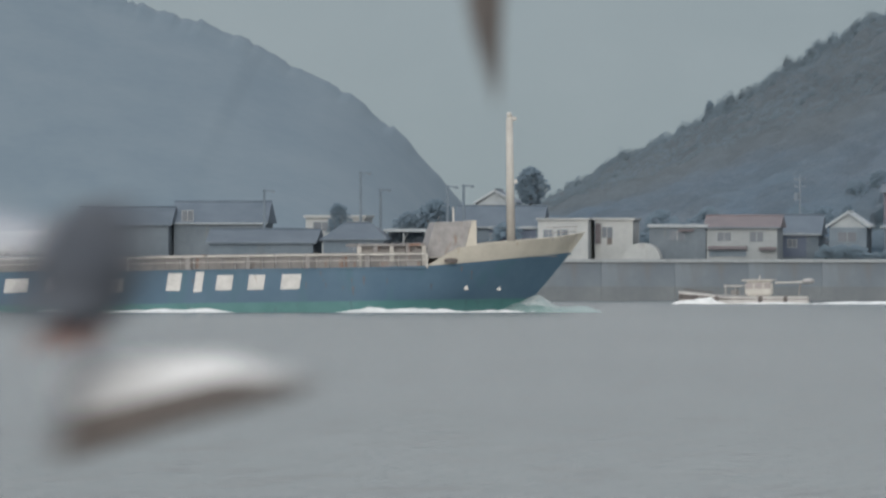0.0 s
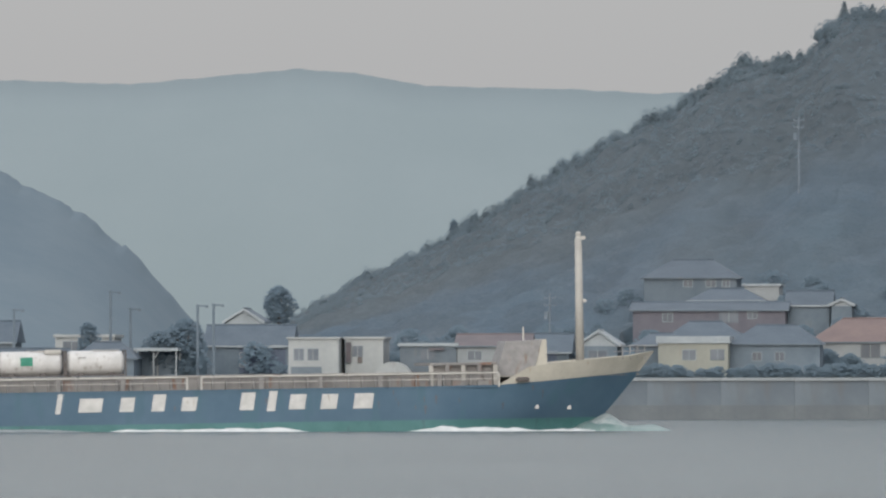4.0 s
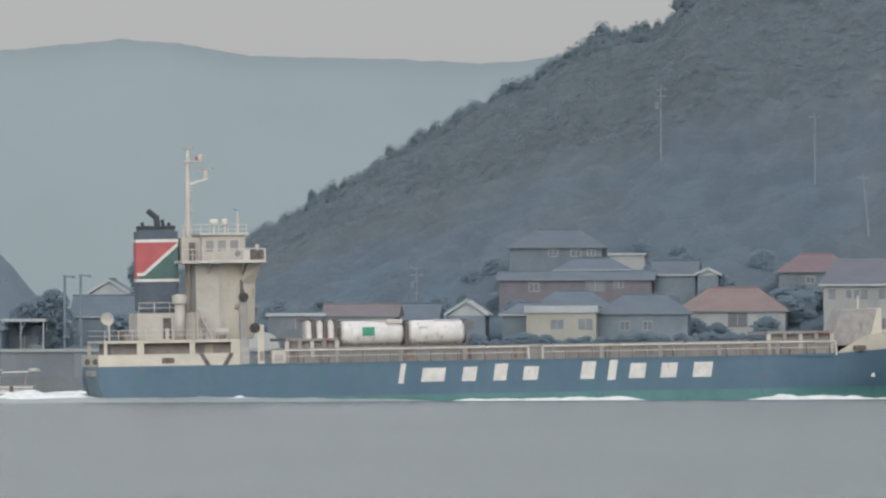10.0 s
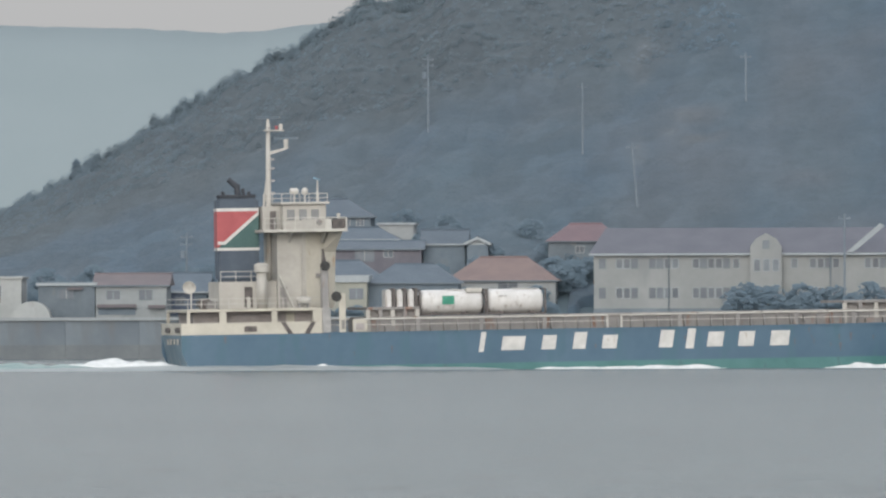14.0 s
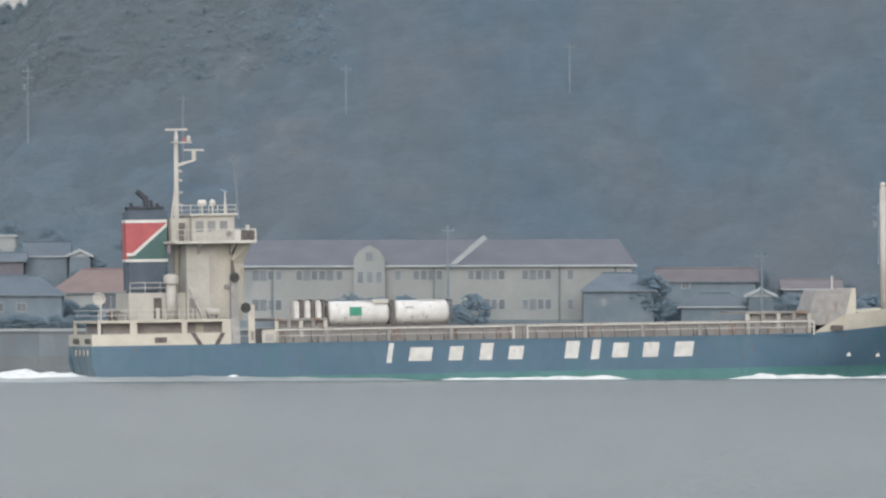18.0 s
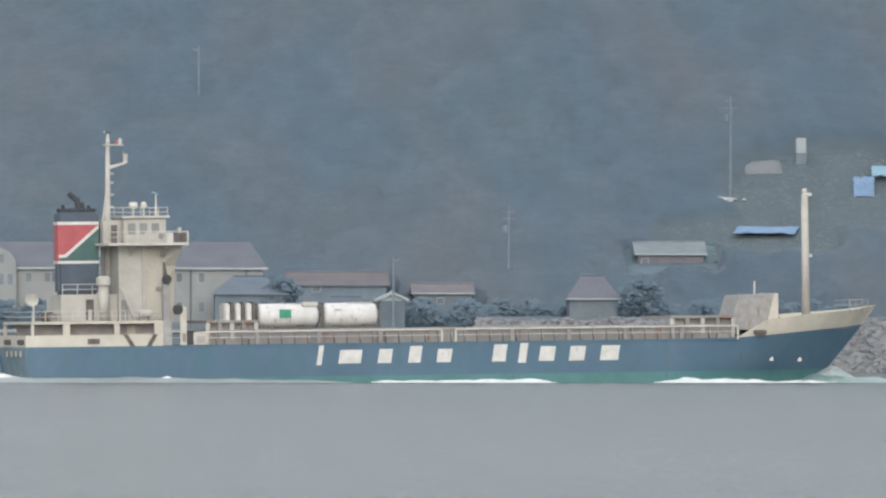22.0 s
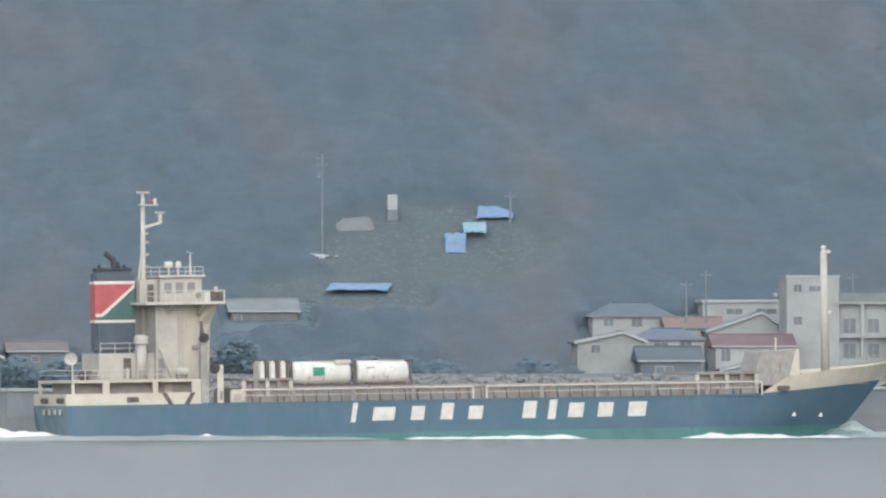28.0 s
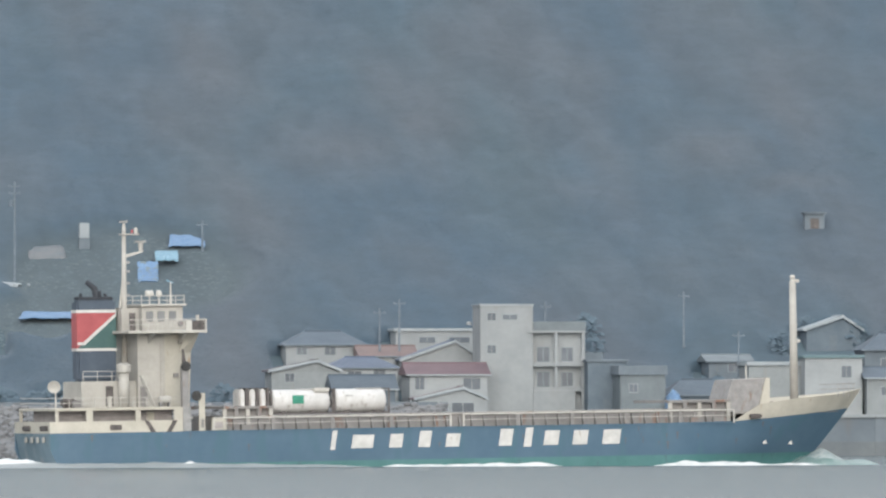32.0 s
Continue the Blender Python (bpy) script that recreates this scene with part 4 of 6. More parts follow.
def tank_container(length, label, green):
    t = tagged(empty("tank_container"), label, "tank container", "tank containers on the hatch")
    part("vessel", lathe([(0.1, 0.2), (0.16, 0.7), (0.34, 1.08), (0.6, 1.17), (length - 0.6, 1.17), (length - 0.34, 1.08), (length - 0.16, 0.7), (length - 0.1, 0.2)], "X", (0, 0, 1.3), 28), tank_white, t, "", True)
    for xx in (0.05, length - 0.05):
        for yy in (-1.17, 1.17):
            part("corner_post", box(xx - 0.08, xx + 0.08, yy - 0.05, yy + 0.05, 0, 2.5), dark_steel, t)
        for z in (0.08, 2.44):
            part("end_beam", box(xx - 0.08, xx + 0.08, -1.12, 1.12, z - 0.08, z + 0.08), dark_steel, t)
        brace = tube((xx, -1.1, 0.1), (xx, 1.1, 2.4), 0.05, seg=6)
        part("end_brace", brace, dark_steel, t)
    for yy in (-1.17, 1.17):
        part("bottom_rail", box(0.16, length - 0.16, yy - 0.05, yy + 0.05, 0, 0.16), dark_steel, t)
    for xx in (1.5, 4.5):
        part("saddle", box(xx - 0.25, xx + 0.25, -0.9, 0.9, 0.02, 0.32), dark_steel, t)
    part("top_walkway", box(length - 3.2, length - 0.6, -0.4, 0.4, 2.47, 2.53), tank_white, t)
    part("manlid", lathe([(2.4, 0.3), (2.52, 0.3), (2.56, 0.2)], "Z", (3.0, 0, 0), 14), grey_steel, t)
    if green:
        part("placard", box(2.3, 3.5, -1.2, -1.1, 1.05, 1.9), tank_green, t, "green square placard")
        part("white_panel", box(length - 1.9, length - 0.3, -1.0, -0.3, 2.2, 2.62, bev=0.05), white_paint, t)
    else:
        part("placard_bar", box(1.2, 2.0, -1.19, -1.13, 1.75, 1.85), grey_steel, t)
    return t


CARGO = [(tank_container(6.6, "weathered white tank container with a green placard", True), (27.5, -2.6, 5.5)),
         (tank_container(5.9, "dirty white cylindrical tank container", False), (34.2, -2.6, 5.5))]
for i in range(3):
    r = tagged(empty("end_frame"), "upright white folded rack end on the hatch", "cargo rack", "folded racks on the hatch")
    part("panel", box(0, 0.62, -1.1, 1.1, 0, 2.5, bev=0.15), tank_white, r)
    part("post", box(0.68, 0.95, -1.15, 1.15, 0, 2.6), dark_steel, r)
    part("foot", box(0, 0.85, -1.1, 1.1, -0.1, 0), dark_steel, r)
    CARGO.append((r, (24.2 + 1.1 * i, -2.6, 5.6)))


def ship_pose(t):
    u = (t - 16) / 16
    d = -14.085 + 117.238 * u - 1.342 * u ** 2 + 0.586 * u ** 3 - 0.161 * u ** 4
    a = radians(SHIP_HEAD)
    return Matrix.Translation((d * math.cos(a), 1116.85 + d * math.sin(a), 0)) @ pose(0, 0, 0, 0, 0, SHIP_HEAD) @ pose(0, 0, 0, 0, -SHIP_TRIM, 0) @ Matrix.Translation((-45, 0, 0))


def wave_pose(t):
    u = (t - 16) / 16
    d = -14.085 + 117.238 * u - 1.342 * u ** 2 + 0.586 * u ** 3 - 0.161 * u ** 4
    a = radians(SHIP_HEAD)
    return Matrix.Translation((d * math.cos(a), 1116.85 + d * math.sin(a), 0)) @ pose(0, 0, 0, 0, 0, SHIP_HEAD) @ Matrix.Translation((-45, 0, 0))


# ---- foam that travels with the ship ----
FOAM = []


def foam_ridge(x0, x1, y, h, width, seed, material=foam, label="white foam along the ship's waterline", name="wave_foam"):
    """A lumpy crest that tapers out at both ends."""
    n, k = max(int((x1 - x0) / 0.22), 8), 7
    verts, faces = [], []
    for i in range(n + 1):
        u = i / n
        x = x0 + (x1 - x0) * u
        env = math.sin(math.pi * min(max(u, 0.001), 0.999)) ** 0.6
        nz = 0.55 + 0.65 * noise.noise(Vector((x * 0.32, seed, 0))) + 0.22 * noise.noise(Vector((x * 1.1, seed, 5)))
        for j in range(k + 1):
            v = j / k
            hh = max(h * env * max(nz, 0.12) * math.sin(math.pi * v), 0)
            verts.append((x, y - width * env * (0.5 - v) * 2 + 0.15 * noise.noise(Vector((x, v * 3, seed))), hh - 0.03 + 0.02 * noise.noise(Vector((x * 4, v * 5, seed)))))
    for i in range(n):
        for j in range(k):
            a = i * (k + 1) + j
            faces.append((a, a + k + 1, a + k + 2, a + 1))
    ob = mesh_of(name, verts, faces, material, None, True)
    tagged(ob, label, "foam", "foam round the ship")
    FOAM.append(ob)
    return ob


foam_ridge(38, 46.5, -7.2, 0.5, 0.7, 1)
foam_ridge(44, 57.5, -7.6, 0.72, 1.0, 2)
foam_ridge(67, 81.5, -7.2, 0.85, 1.1, 3)
foam_ridge(80.0, 86, -5.8, 0.5, 0.8, 4)
foam_ridge(4, 11, -11.2, 0.95, 0.5, 5)
foam_ridge(13, 17.5, -11.2, 0.95, 0.45, 6)
foam_ridge(-9, 5.5, -6.4, 0.5, 1.5, 7, label="white wake foam behind the stern")
foam_ridge(-28, -7, -5, 0.6, 3.0, 8, green_water, label="white wake foam behind the stern")
foam_ridge(-60, -24, -3, 0.35, 3.5, 9, green_water, label="thin wake foam trailing behind the ship")


def mound(x0, x1, y, width, h, seed, material, label, name="bow_wave", kind=""):
    """A smooth heap of water."""
    nx, ny = 26, 12
    verts, faces = [], []
    for i in range(nx + 1):
        for j in range(ny + 1):
            u, v = 2 * i / nx - 1, 2 * j / ny - 1
            r = max(1 - u * u - v * v, 0) ** 0.7
            x, yy = x0 + (x1 - x0) * (i / nx), y + width * v
            verts.append((x, yy, h * r * (0.8 + 0.35 * noise.noise(Vector((x * 0.6, yy * 0.6, seed)))) - 0.05))
    for i in range(nx):
        for j in range(ny):
            a = i * (ny + 1) + j
            faces.append((a, a + ny + 1, a + ny + 2, a + 1))
    ob = tagged(mesh_of(name, verts, faces, material, None, True), label, "wave", "" if kind else "foam round the ship", kind=kind)
    FOAM.append(ob)


mound(85.0, 90.0, -2.0, 2.2, 1.9, 1, spray, "pale curling crest thrown up at the stem")
mound(83.5, 90.5, -1.8, 3.0, 1.3, 3, green_water, "pale green wave piled up at the bow")
mound(87, 94.0, -1.0, 3.0, 0.75, 2, green_water, "green water pushed ahead of the bow")
mound(-9, 5.0, -3.5, 2.6, 1.3, 5, foam, "white crest of the stern wave", "stern_wave")
mound(-24, 2, -3.5, 3.4, 0.85, 6, green_water, "grey-green water churned up astern", "stern_wave")
foam_ridge(85.2, 88.6, -4.3, 0.5, 0.4, 12, spray, "pale crest on the bow wave")
foam_ridge(-8, 16, -9.2, 0.5, 0.5, 14, wake_water, "pale wave crest along the stern quarter")
foam_ridge(-6, 7, -8.4, 0.45, 0.4, 15, spray, "thin foam along the stern quarter")
mound(-20, 37, -10.5, 3.2, 0.6, 13, wake_water, "smooth grey swell running along the stern quarter", "stern_swell", "stuff")

# ---- fishing boat, bow towards -x ----
boat = tagged(empty("fishing_boat"), "small white fishing boat with a cabin under way", "boat")


def boat_skin(z0, z1, f0, f1):
    bm = bmesh.new()
    rows = []
    for z, f in ((z0, f0), (z1, f1)):
        near, far = [], []
        for i in range(25):
            u = i / 24
            x = -7.4 + 14.4 * u + (-0.5 * f if u < 0.05 else 0)
            b = 1.65 * f * min(1, (u * 3.0) ** 0.6 if u < 0.33 else 1) * (1 if u < 0.8 else 1 - 0.25 * (u - 0.8) / 0.2)
            sh = 0.6 * max(0, 0.35 - u) / 0.35 if z == z1 or z0 > 0.5 else 0
            near.append((x, -max(b, 0.03), z + sh))
            far.append((x, max(b, 0.03), z + sh))
        rows.append(near + far[::-1])
    prism(bm, *rows)
    bmesh.ops.recalc_face_normals(bm, faces=bm.faces)
    return bm


part("hull", boat_skin(-0.4, 0.82, 0.8, 1.0), tank_white, boat, "white hull with a grey rail")
part("gunwale", boat_skin(0.824, 0.92, 1.02, 1.03), grey_steel, boat)
part("rub_strake", boat_skin(0.5, 0.6, 0.985, 0.99), dark_steel, boat, "dark rubbing strake")
part("cabin", box(-0.2, 2.9, -1.0, 1.0, 0.9, 2.62, bev=0.22), white_paint, boat)
part("cabin_roof", box(-0.55, 3.2, -1.15, 1.15, 2.624, 2.8, bev=0.05), white_paint, boat)
for x0, x1 in ((-0.1, 0.7), (0.9, 1.8), (2.0, 2.7)):
    part("cabin_window", box(x0, x1, -1.03, -0.97, 1.75, 2.4), shade_inside, boat)
part("roof_lamp", tube((1.4, 0, 2.8), (1.4, 0, 3.25), 0.09, 0.06, seg=8), white_paint, boat)
part("awning", box(-2.7, -0.5, -0.9, 0.9, 2.0, 2.14, bev=0.04), white_paint, boat)
for x in (-2.5, -1.3):
    for y in (-0.8, 0.8):
        part("awning_post", tube((x, y, 1.0), (x, y, 2.02), 0.05, seg=6), grey_steel, boat)
part("winch", box(-1.9, -0.9, -0.5, 0.5, 1.0, 1.6, bev=0.15), coaming_paint, boat)
part("boom", tube((3.2, -0.2, 2.42), (6.4, -0.2, 2.5), 0.1, seg=8), white_paint, boat)
part("boom_post", tube((5.9, 0, 1.0), (6.1, 0, 2.5), 0.08, seg=8), coaming_paint, boat)
part("net_bundle", lathe([(0, 0.1), (0.15, 0.28), (0.8, 0.36), (1.25, 0.22), (1.4, 0.08)], "X", (6.3, -0.2, 2.62), 10), grey_steel, boat, "grey bundled net on the boom")
part("bow_rail", tube((-7.3, -0.3, 1.66), (-3.8, -1.45, 1.3), 0.08, seg=6), dark_steel, boat)
for x in (-3.4, 1.6, 4.5):
    part("fender", box(x - 0.25, x + 0.25, -1.82, -1.55, 0.15, 0.9, bev=0.1), dark_steel, boat, "dark tyre fender")
boat_foam = [foam_ridge(-8.6, -2, -1.7, 0.95, 0.7, 21, label="foam at the fishing boat's bow"), foam_ridge(-3, 8.5, -1.8, 0.4, 0.6, 22, label="foam along the fishing boat"), foam_ridge(6.5, 24, -0.5, 0.6, 1.4, 23, label="wake behind the fishing boat")]
for ob in boat_foam:
    FOAM.remove(ob)

# ---- the town behind the seawall ----
def window(parent, x0, x1, z0, z1, y):
    f = part("window", box(x0 - 0.07, x1 + 0.07, y - 0.06, y + 0.05, z0 - 0.07, z1 + 0.07), trim_white if (x0 * 7) % 2 < 1.2 else wall_grey, parent)
    part("pane", box(x0, x1, y - 0.075, y + 0.02, z0, z1), glass_dark, f)
    if x1 - x0 > 0.8:
        part("mullion", box((x0 + x1) / 2 - 0.03, (x0 + x1) / 2 + 0.03, y - 0.09, y - 0.06, z0, z1), trim_white, f)


HOMES = {}
FOOT = [(126, 142, 1405, 1433), (-37, 21, 1392, 1409), (132, 151, 1392, 1407)]


def house(x0, x1, y, depth, eave, top, kind, wall, roof, label, windows):
    """One house: walls on the ground, a roof of its kind, fascia and windows on the front."""
    low = float(min(ground_z(x0, y), ground_z(x1, y), 99)) - 0.4
    low = max(min(low, eave - 2.2), 4.4)
    FOOT.append((x0 - 1.5, x1 + 1.5, y - 9, y + depth - 2))
    h = tagged(empty("house", pose((x0 + x1) / 2, y, 0)), label, "house", "houses along the shore")
    HOMES[label] = (h, y)
    w = (x1 - x0) / 2
    part("wall", box(-w, w, 0, depth, low, eave), wall, h)
    ov = 0.45
    bm = bmesh.new()
    e = eave + 0.004
    if kind == "flat":
        part("roof_slab", box(-w - 0.25, w + 0.25, -0.3, depth + 0.2, e, top, bev=0.04), roof, h)
    else:
        if kind == "hip":
            r = min(w * 0.55, depth / 2)
            base = [(-w - ov, -ov, e), (w + ov, -ov, e), (w + ov, depth + ov, e), (-w - ov, depth + ov, e)]
            a, b = bm.verts.new((-w + r, depth / 2, top)), bm.verts.new((w - r, depth / 2, top))
            v = [bm.verts.new(p) for p in base]
            for f in ((v[0], v[1], b, a), (v[1], v[2], b), (v[2], v[3], a, b), (v[3], v[0], a), v[::-1]):
                bm.faces.new(f)
            ridge = ((-w + r, depth / 2, top), (w - r, depth / 2, top))
        elif kind == "gable":
            prism(bm, [(-w - ov, -ov, e), (-w - ov, depth + ov, e), (-w - ov, depth / 2, top)], [(w + ov, -ov, e), (w + ov, depth + ov, e), (w + ov, depth / 2, top)])
            ridge = ((-w - ov, depth / 2, top), (w + ov, depth / 2, top))
        else:
            pk = 0.0 if kind == "gend" else w * 0.35
            t = 0.22
            prism(bm, [(-w - ov, -ov, e), (pk, -ov, top), (w + ov, -ov, e), (w + ov, -ov, e + t), (pk, -ov, top + t), (-w - ov, -ov, e + t)], [(-w - ov, depth, e), (pk, depth, top), (w + ov, depth, e), (w + ov, depth, e + t), (pk, depth, top + t), (-w - ov, depth, e + t)])
            ridge = ((pk, -ov, top + t), (pk, depth, top + t))
            gb = bmesh.new()
            prism(gb, [(-w, 0, e), (w, 0, e), (pk, 0, top - 0.03)], [(-w, 0.2, e), (w, 0.2, e), (pk, 0.2, top - 0.03)])
            bmesh.ops.recalc_face_normals(gb, faces=gb.faces)
            part("gable", gb, trim_white if kind == "gend" else wall, h)
            for s in (-1, 1):
                bb = bmesh.new()
                xa = s * (w + ov)
                prism(bb, [(xa, -ov - 0.06, e - 0.1), (xa, -ov - 0.06, e + 0.26), (pk, -ov - 0.06, top + 0.26), (pk, -ov - 0.06, top - 0.1)], [(xa, -ov + 0.02, e - 0.1), (xa, -ov + 0.02, e + 0.26), (pk, -ov + 0.02, top + 0.26), (pk, -ov + 0.02, top - 0.1)])
                bmesh.ops.recalc_face_normals(bb, faces=bb.faces)
                part("barge_board", bb, trim_white, h)
        bmesh.ops.recalc_face_normals(bm, faces=bm.faces)
        part("roof", bm, roof, h)
        part("ridge_cap", tube(ridge[0], ridge[1], 0.14, seg=6), roof, h)
        if kind in ("gable", "hip"):
            part("fascia", box(-w - ov, w + ov, -ov - 0.05, -ov + 0.02, e - 0.12, e + 0.05), trim_white if len(label) % 2 else wall_grey, h)
    for a, b, c, d in windows:
        window(h, a - (x0 + x1) / 2, b - (x0 + x1) / 2, c, d, 0)
    if not windows and eave - low > 2.4 and w > 2:
        part("door", box(-0.5, 0.45, -0.05, 0.02, low + 0.4, low + 2.4), wall_grey, h)
    return h


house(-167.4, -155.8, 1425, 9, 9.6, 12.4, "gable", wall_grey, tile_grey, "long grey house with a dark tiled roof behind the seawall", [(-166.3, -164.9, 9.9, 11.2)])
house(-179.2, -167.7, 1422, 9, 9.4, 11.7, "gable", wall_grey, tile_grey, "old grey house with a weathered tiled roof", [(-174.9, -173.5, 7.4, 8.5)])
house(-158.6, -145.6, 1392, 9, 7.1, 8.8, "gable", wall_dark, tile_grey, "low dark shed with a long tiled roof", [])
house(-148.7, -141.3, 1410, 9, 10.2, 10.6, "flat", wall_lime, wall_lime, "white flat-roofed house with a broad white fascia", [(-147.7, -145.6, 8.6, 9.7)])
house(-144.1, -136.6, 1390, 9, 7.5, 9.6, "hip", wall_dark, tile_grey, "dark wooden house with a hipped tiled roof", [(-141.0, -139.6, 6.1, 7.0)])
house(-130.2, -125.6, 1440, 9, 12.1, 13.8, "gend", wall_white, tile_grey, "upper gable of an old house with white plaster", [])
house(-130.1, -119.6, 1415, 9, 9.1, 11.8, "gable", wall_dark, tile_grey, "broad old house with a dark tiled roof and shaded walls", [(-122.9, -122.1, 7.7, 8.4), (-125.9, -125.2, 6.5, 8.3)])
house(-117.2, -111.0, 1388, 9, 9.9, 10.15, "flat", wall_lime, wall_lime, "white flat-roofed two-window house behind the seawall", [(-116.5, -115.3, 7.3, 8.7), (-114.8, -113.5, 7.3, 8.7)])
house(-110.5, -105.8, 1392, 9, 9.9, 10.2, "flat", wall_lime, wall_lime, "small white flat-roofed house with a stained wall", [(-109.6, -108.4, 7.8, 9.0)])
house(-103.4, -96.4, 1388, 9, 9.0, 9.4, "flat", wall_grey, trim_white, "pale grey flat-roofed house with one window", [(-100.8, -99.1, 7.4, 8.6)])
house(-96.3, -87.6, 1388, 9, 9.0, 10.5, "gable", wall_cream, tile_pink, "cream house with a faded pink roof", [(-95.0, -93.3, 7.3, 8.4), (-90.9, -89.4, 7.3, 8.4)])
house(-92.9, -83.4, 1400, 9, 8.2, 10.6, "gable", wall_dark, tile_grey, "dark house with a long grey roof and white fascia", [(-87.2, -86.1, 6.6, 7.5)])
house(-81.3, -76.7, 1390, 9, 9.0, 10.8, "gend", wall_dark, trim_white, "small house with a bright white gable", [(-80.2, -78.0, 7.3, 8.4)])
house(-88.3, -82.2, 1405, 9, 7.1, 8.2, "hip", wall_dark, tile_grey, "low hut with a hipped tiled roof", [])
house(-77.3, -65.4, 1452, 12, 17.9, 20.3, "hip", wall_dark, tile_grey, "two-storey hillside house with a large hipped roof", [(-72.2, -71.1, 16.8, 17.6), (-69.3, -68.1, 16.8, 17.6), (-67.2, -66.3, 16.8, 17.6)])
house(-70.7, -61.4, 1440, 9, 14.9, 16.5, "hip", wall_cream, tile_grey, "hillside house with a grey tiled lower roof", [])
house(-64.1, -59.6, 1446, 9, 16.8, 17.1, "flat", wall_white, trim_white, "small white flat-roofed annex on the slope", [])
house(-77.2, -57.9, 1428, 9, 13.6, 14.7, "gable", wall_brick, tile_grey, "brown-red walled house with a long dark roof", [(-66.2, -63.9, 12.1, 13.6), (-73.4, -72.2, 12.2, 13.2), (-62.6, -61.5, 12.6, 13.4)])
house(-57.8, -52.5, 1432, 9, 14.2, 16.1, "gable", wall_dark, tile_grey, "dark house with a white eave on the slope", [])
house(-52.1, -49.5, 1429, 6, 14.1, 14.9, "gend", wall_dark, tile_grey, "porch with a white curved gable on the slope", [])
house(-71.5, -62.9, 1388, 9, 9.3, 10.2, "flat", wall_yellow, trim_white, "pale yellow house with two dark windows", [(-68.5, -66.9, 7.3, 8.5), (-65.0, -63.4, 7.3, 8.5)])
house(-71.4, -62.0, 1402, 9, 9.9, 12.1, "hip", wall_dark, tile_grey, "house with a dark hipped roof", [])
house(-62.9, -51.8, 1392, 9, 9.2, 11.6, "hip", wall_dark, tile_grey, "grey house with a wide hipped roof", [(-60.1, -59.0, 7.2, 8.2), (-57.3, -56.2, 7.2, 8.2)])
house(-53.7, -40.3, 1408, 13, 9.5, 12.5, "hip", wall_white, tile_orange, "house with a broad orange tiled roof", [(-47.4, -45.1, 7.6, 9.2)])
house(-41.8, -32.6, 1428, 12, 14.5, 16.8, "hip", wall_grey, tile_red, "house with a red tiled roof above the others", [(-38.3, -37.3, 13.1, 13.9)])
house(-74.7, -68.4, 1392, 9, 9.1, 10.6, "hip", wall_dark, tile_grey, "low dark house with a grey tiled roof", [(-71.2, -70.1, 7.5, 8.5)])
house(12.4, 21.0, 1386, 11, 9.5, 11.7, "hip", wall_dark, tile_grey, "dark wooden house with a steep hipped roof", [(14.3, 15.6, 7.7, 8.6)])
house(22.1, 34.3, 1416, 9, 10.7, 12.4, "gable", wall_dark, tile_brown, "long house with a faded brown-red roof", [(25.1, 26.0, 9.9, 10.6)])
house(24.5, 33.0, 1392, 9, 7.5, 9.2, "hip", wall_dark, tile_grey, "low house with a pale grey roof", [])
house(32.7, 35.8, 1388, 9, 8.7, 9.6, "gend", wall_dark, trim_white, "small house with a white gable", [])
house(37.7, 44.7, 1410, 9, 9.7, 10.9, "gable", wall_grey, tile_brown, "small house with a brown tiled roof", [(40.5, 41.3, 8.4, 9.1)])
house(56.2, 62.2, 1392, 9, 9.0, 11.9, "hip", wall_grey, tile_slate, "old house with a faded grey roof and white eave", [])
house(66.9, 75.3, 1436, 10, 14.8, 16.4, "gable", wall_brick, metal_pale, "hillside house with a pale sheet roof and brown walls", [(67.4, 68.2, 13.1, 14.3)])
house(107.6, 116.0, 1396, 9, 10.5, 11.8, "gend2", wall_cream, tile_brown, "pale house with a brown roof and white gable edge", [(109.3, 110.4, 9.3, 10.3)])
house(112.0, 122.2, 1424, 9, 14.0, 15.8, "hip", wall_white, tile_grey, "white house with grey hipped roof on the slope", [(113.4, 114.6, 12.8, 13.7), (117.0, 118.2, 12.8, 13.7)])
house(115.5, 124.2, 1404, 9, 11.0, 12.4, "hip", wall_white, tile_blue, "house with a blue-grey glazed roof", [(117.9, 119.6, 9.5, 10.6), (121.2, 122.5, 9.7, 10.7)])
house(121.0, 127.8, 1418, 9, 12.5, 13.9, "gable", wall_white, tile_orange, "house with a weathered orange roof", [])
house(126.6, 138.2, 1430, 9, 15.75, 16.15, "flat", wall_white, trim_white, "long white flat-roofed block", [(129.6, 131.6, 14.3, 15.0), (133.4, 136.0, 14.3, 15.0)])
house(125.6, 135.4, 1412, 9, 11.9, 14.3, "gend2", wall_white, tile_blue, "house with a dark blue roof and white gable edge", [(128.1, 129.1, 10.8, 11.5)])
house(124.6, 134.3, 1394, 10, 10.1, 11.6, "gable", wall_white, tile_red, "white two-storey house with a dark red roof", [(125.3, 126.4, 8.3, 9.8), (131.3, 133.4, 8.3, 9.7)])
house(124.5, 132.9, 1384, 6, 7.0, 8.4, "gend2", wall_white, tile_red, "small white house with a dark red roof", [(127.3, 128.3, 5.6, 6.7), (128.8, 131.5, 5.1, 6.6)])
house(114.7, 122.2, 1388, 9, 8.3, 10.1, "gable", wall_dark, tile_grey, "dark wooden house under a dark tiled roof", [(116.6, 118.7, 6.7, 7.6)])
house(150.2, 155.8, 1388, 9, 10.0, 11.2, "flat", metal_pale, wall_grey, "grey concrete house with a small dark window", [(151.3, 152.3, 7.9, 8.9)])
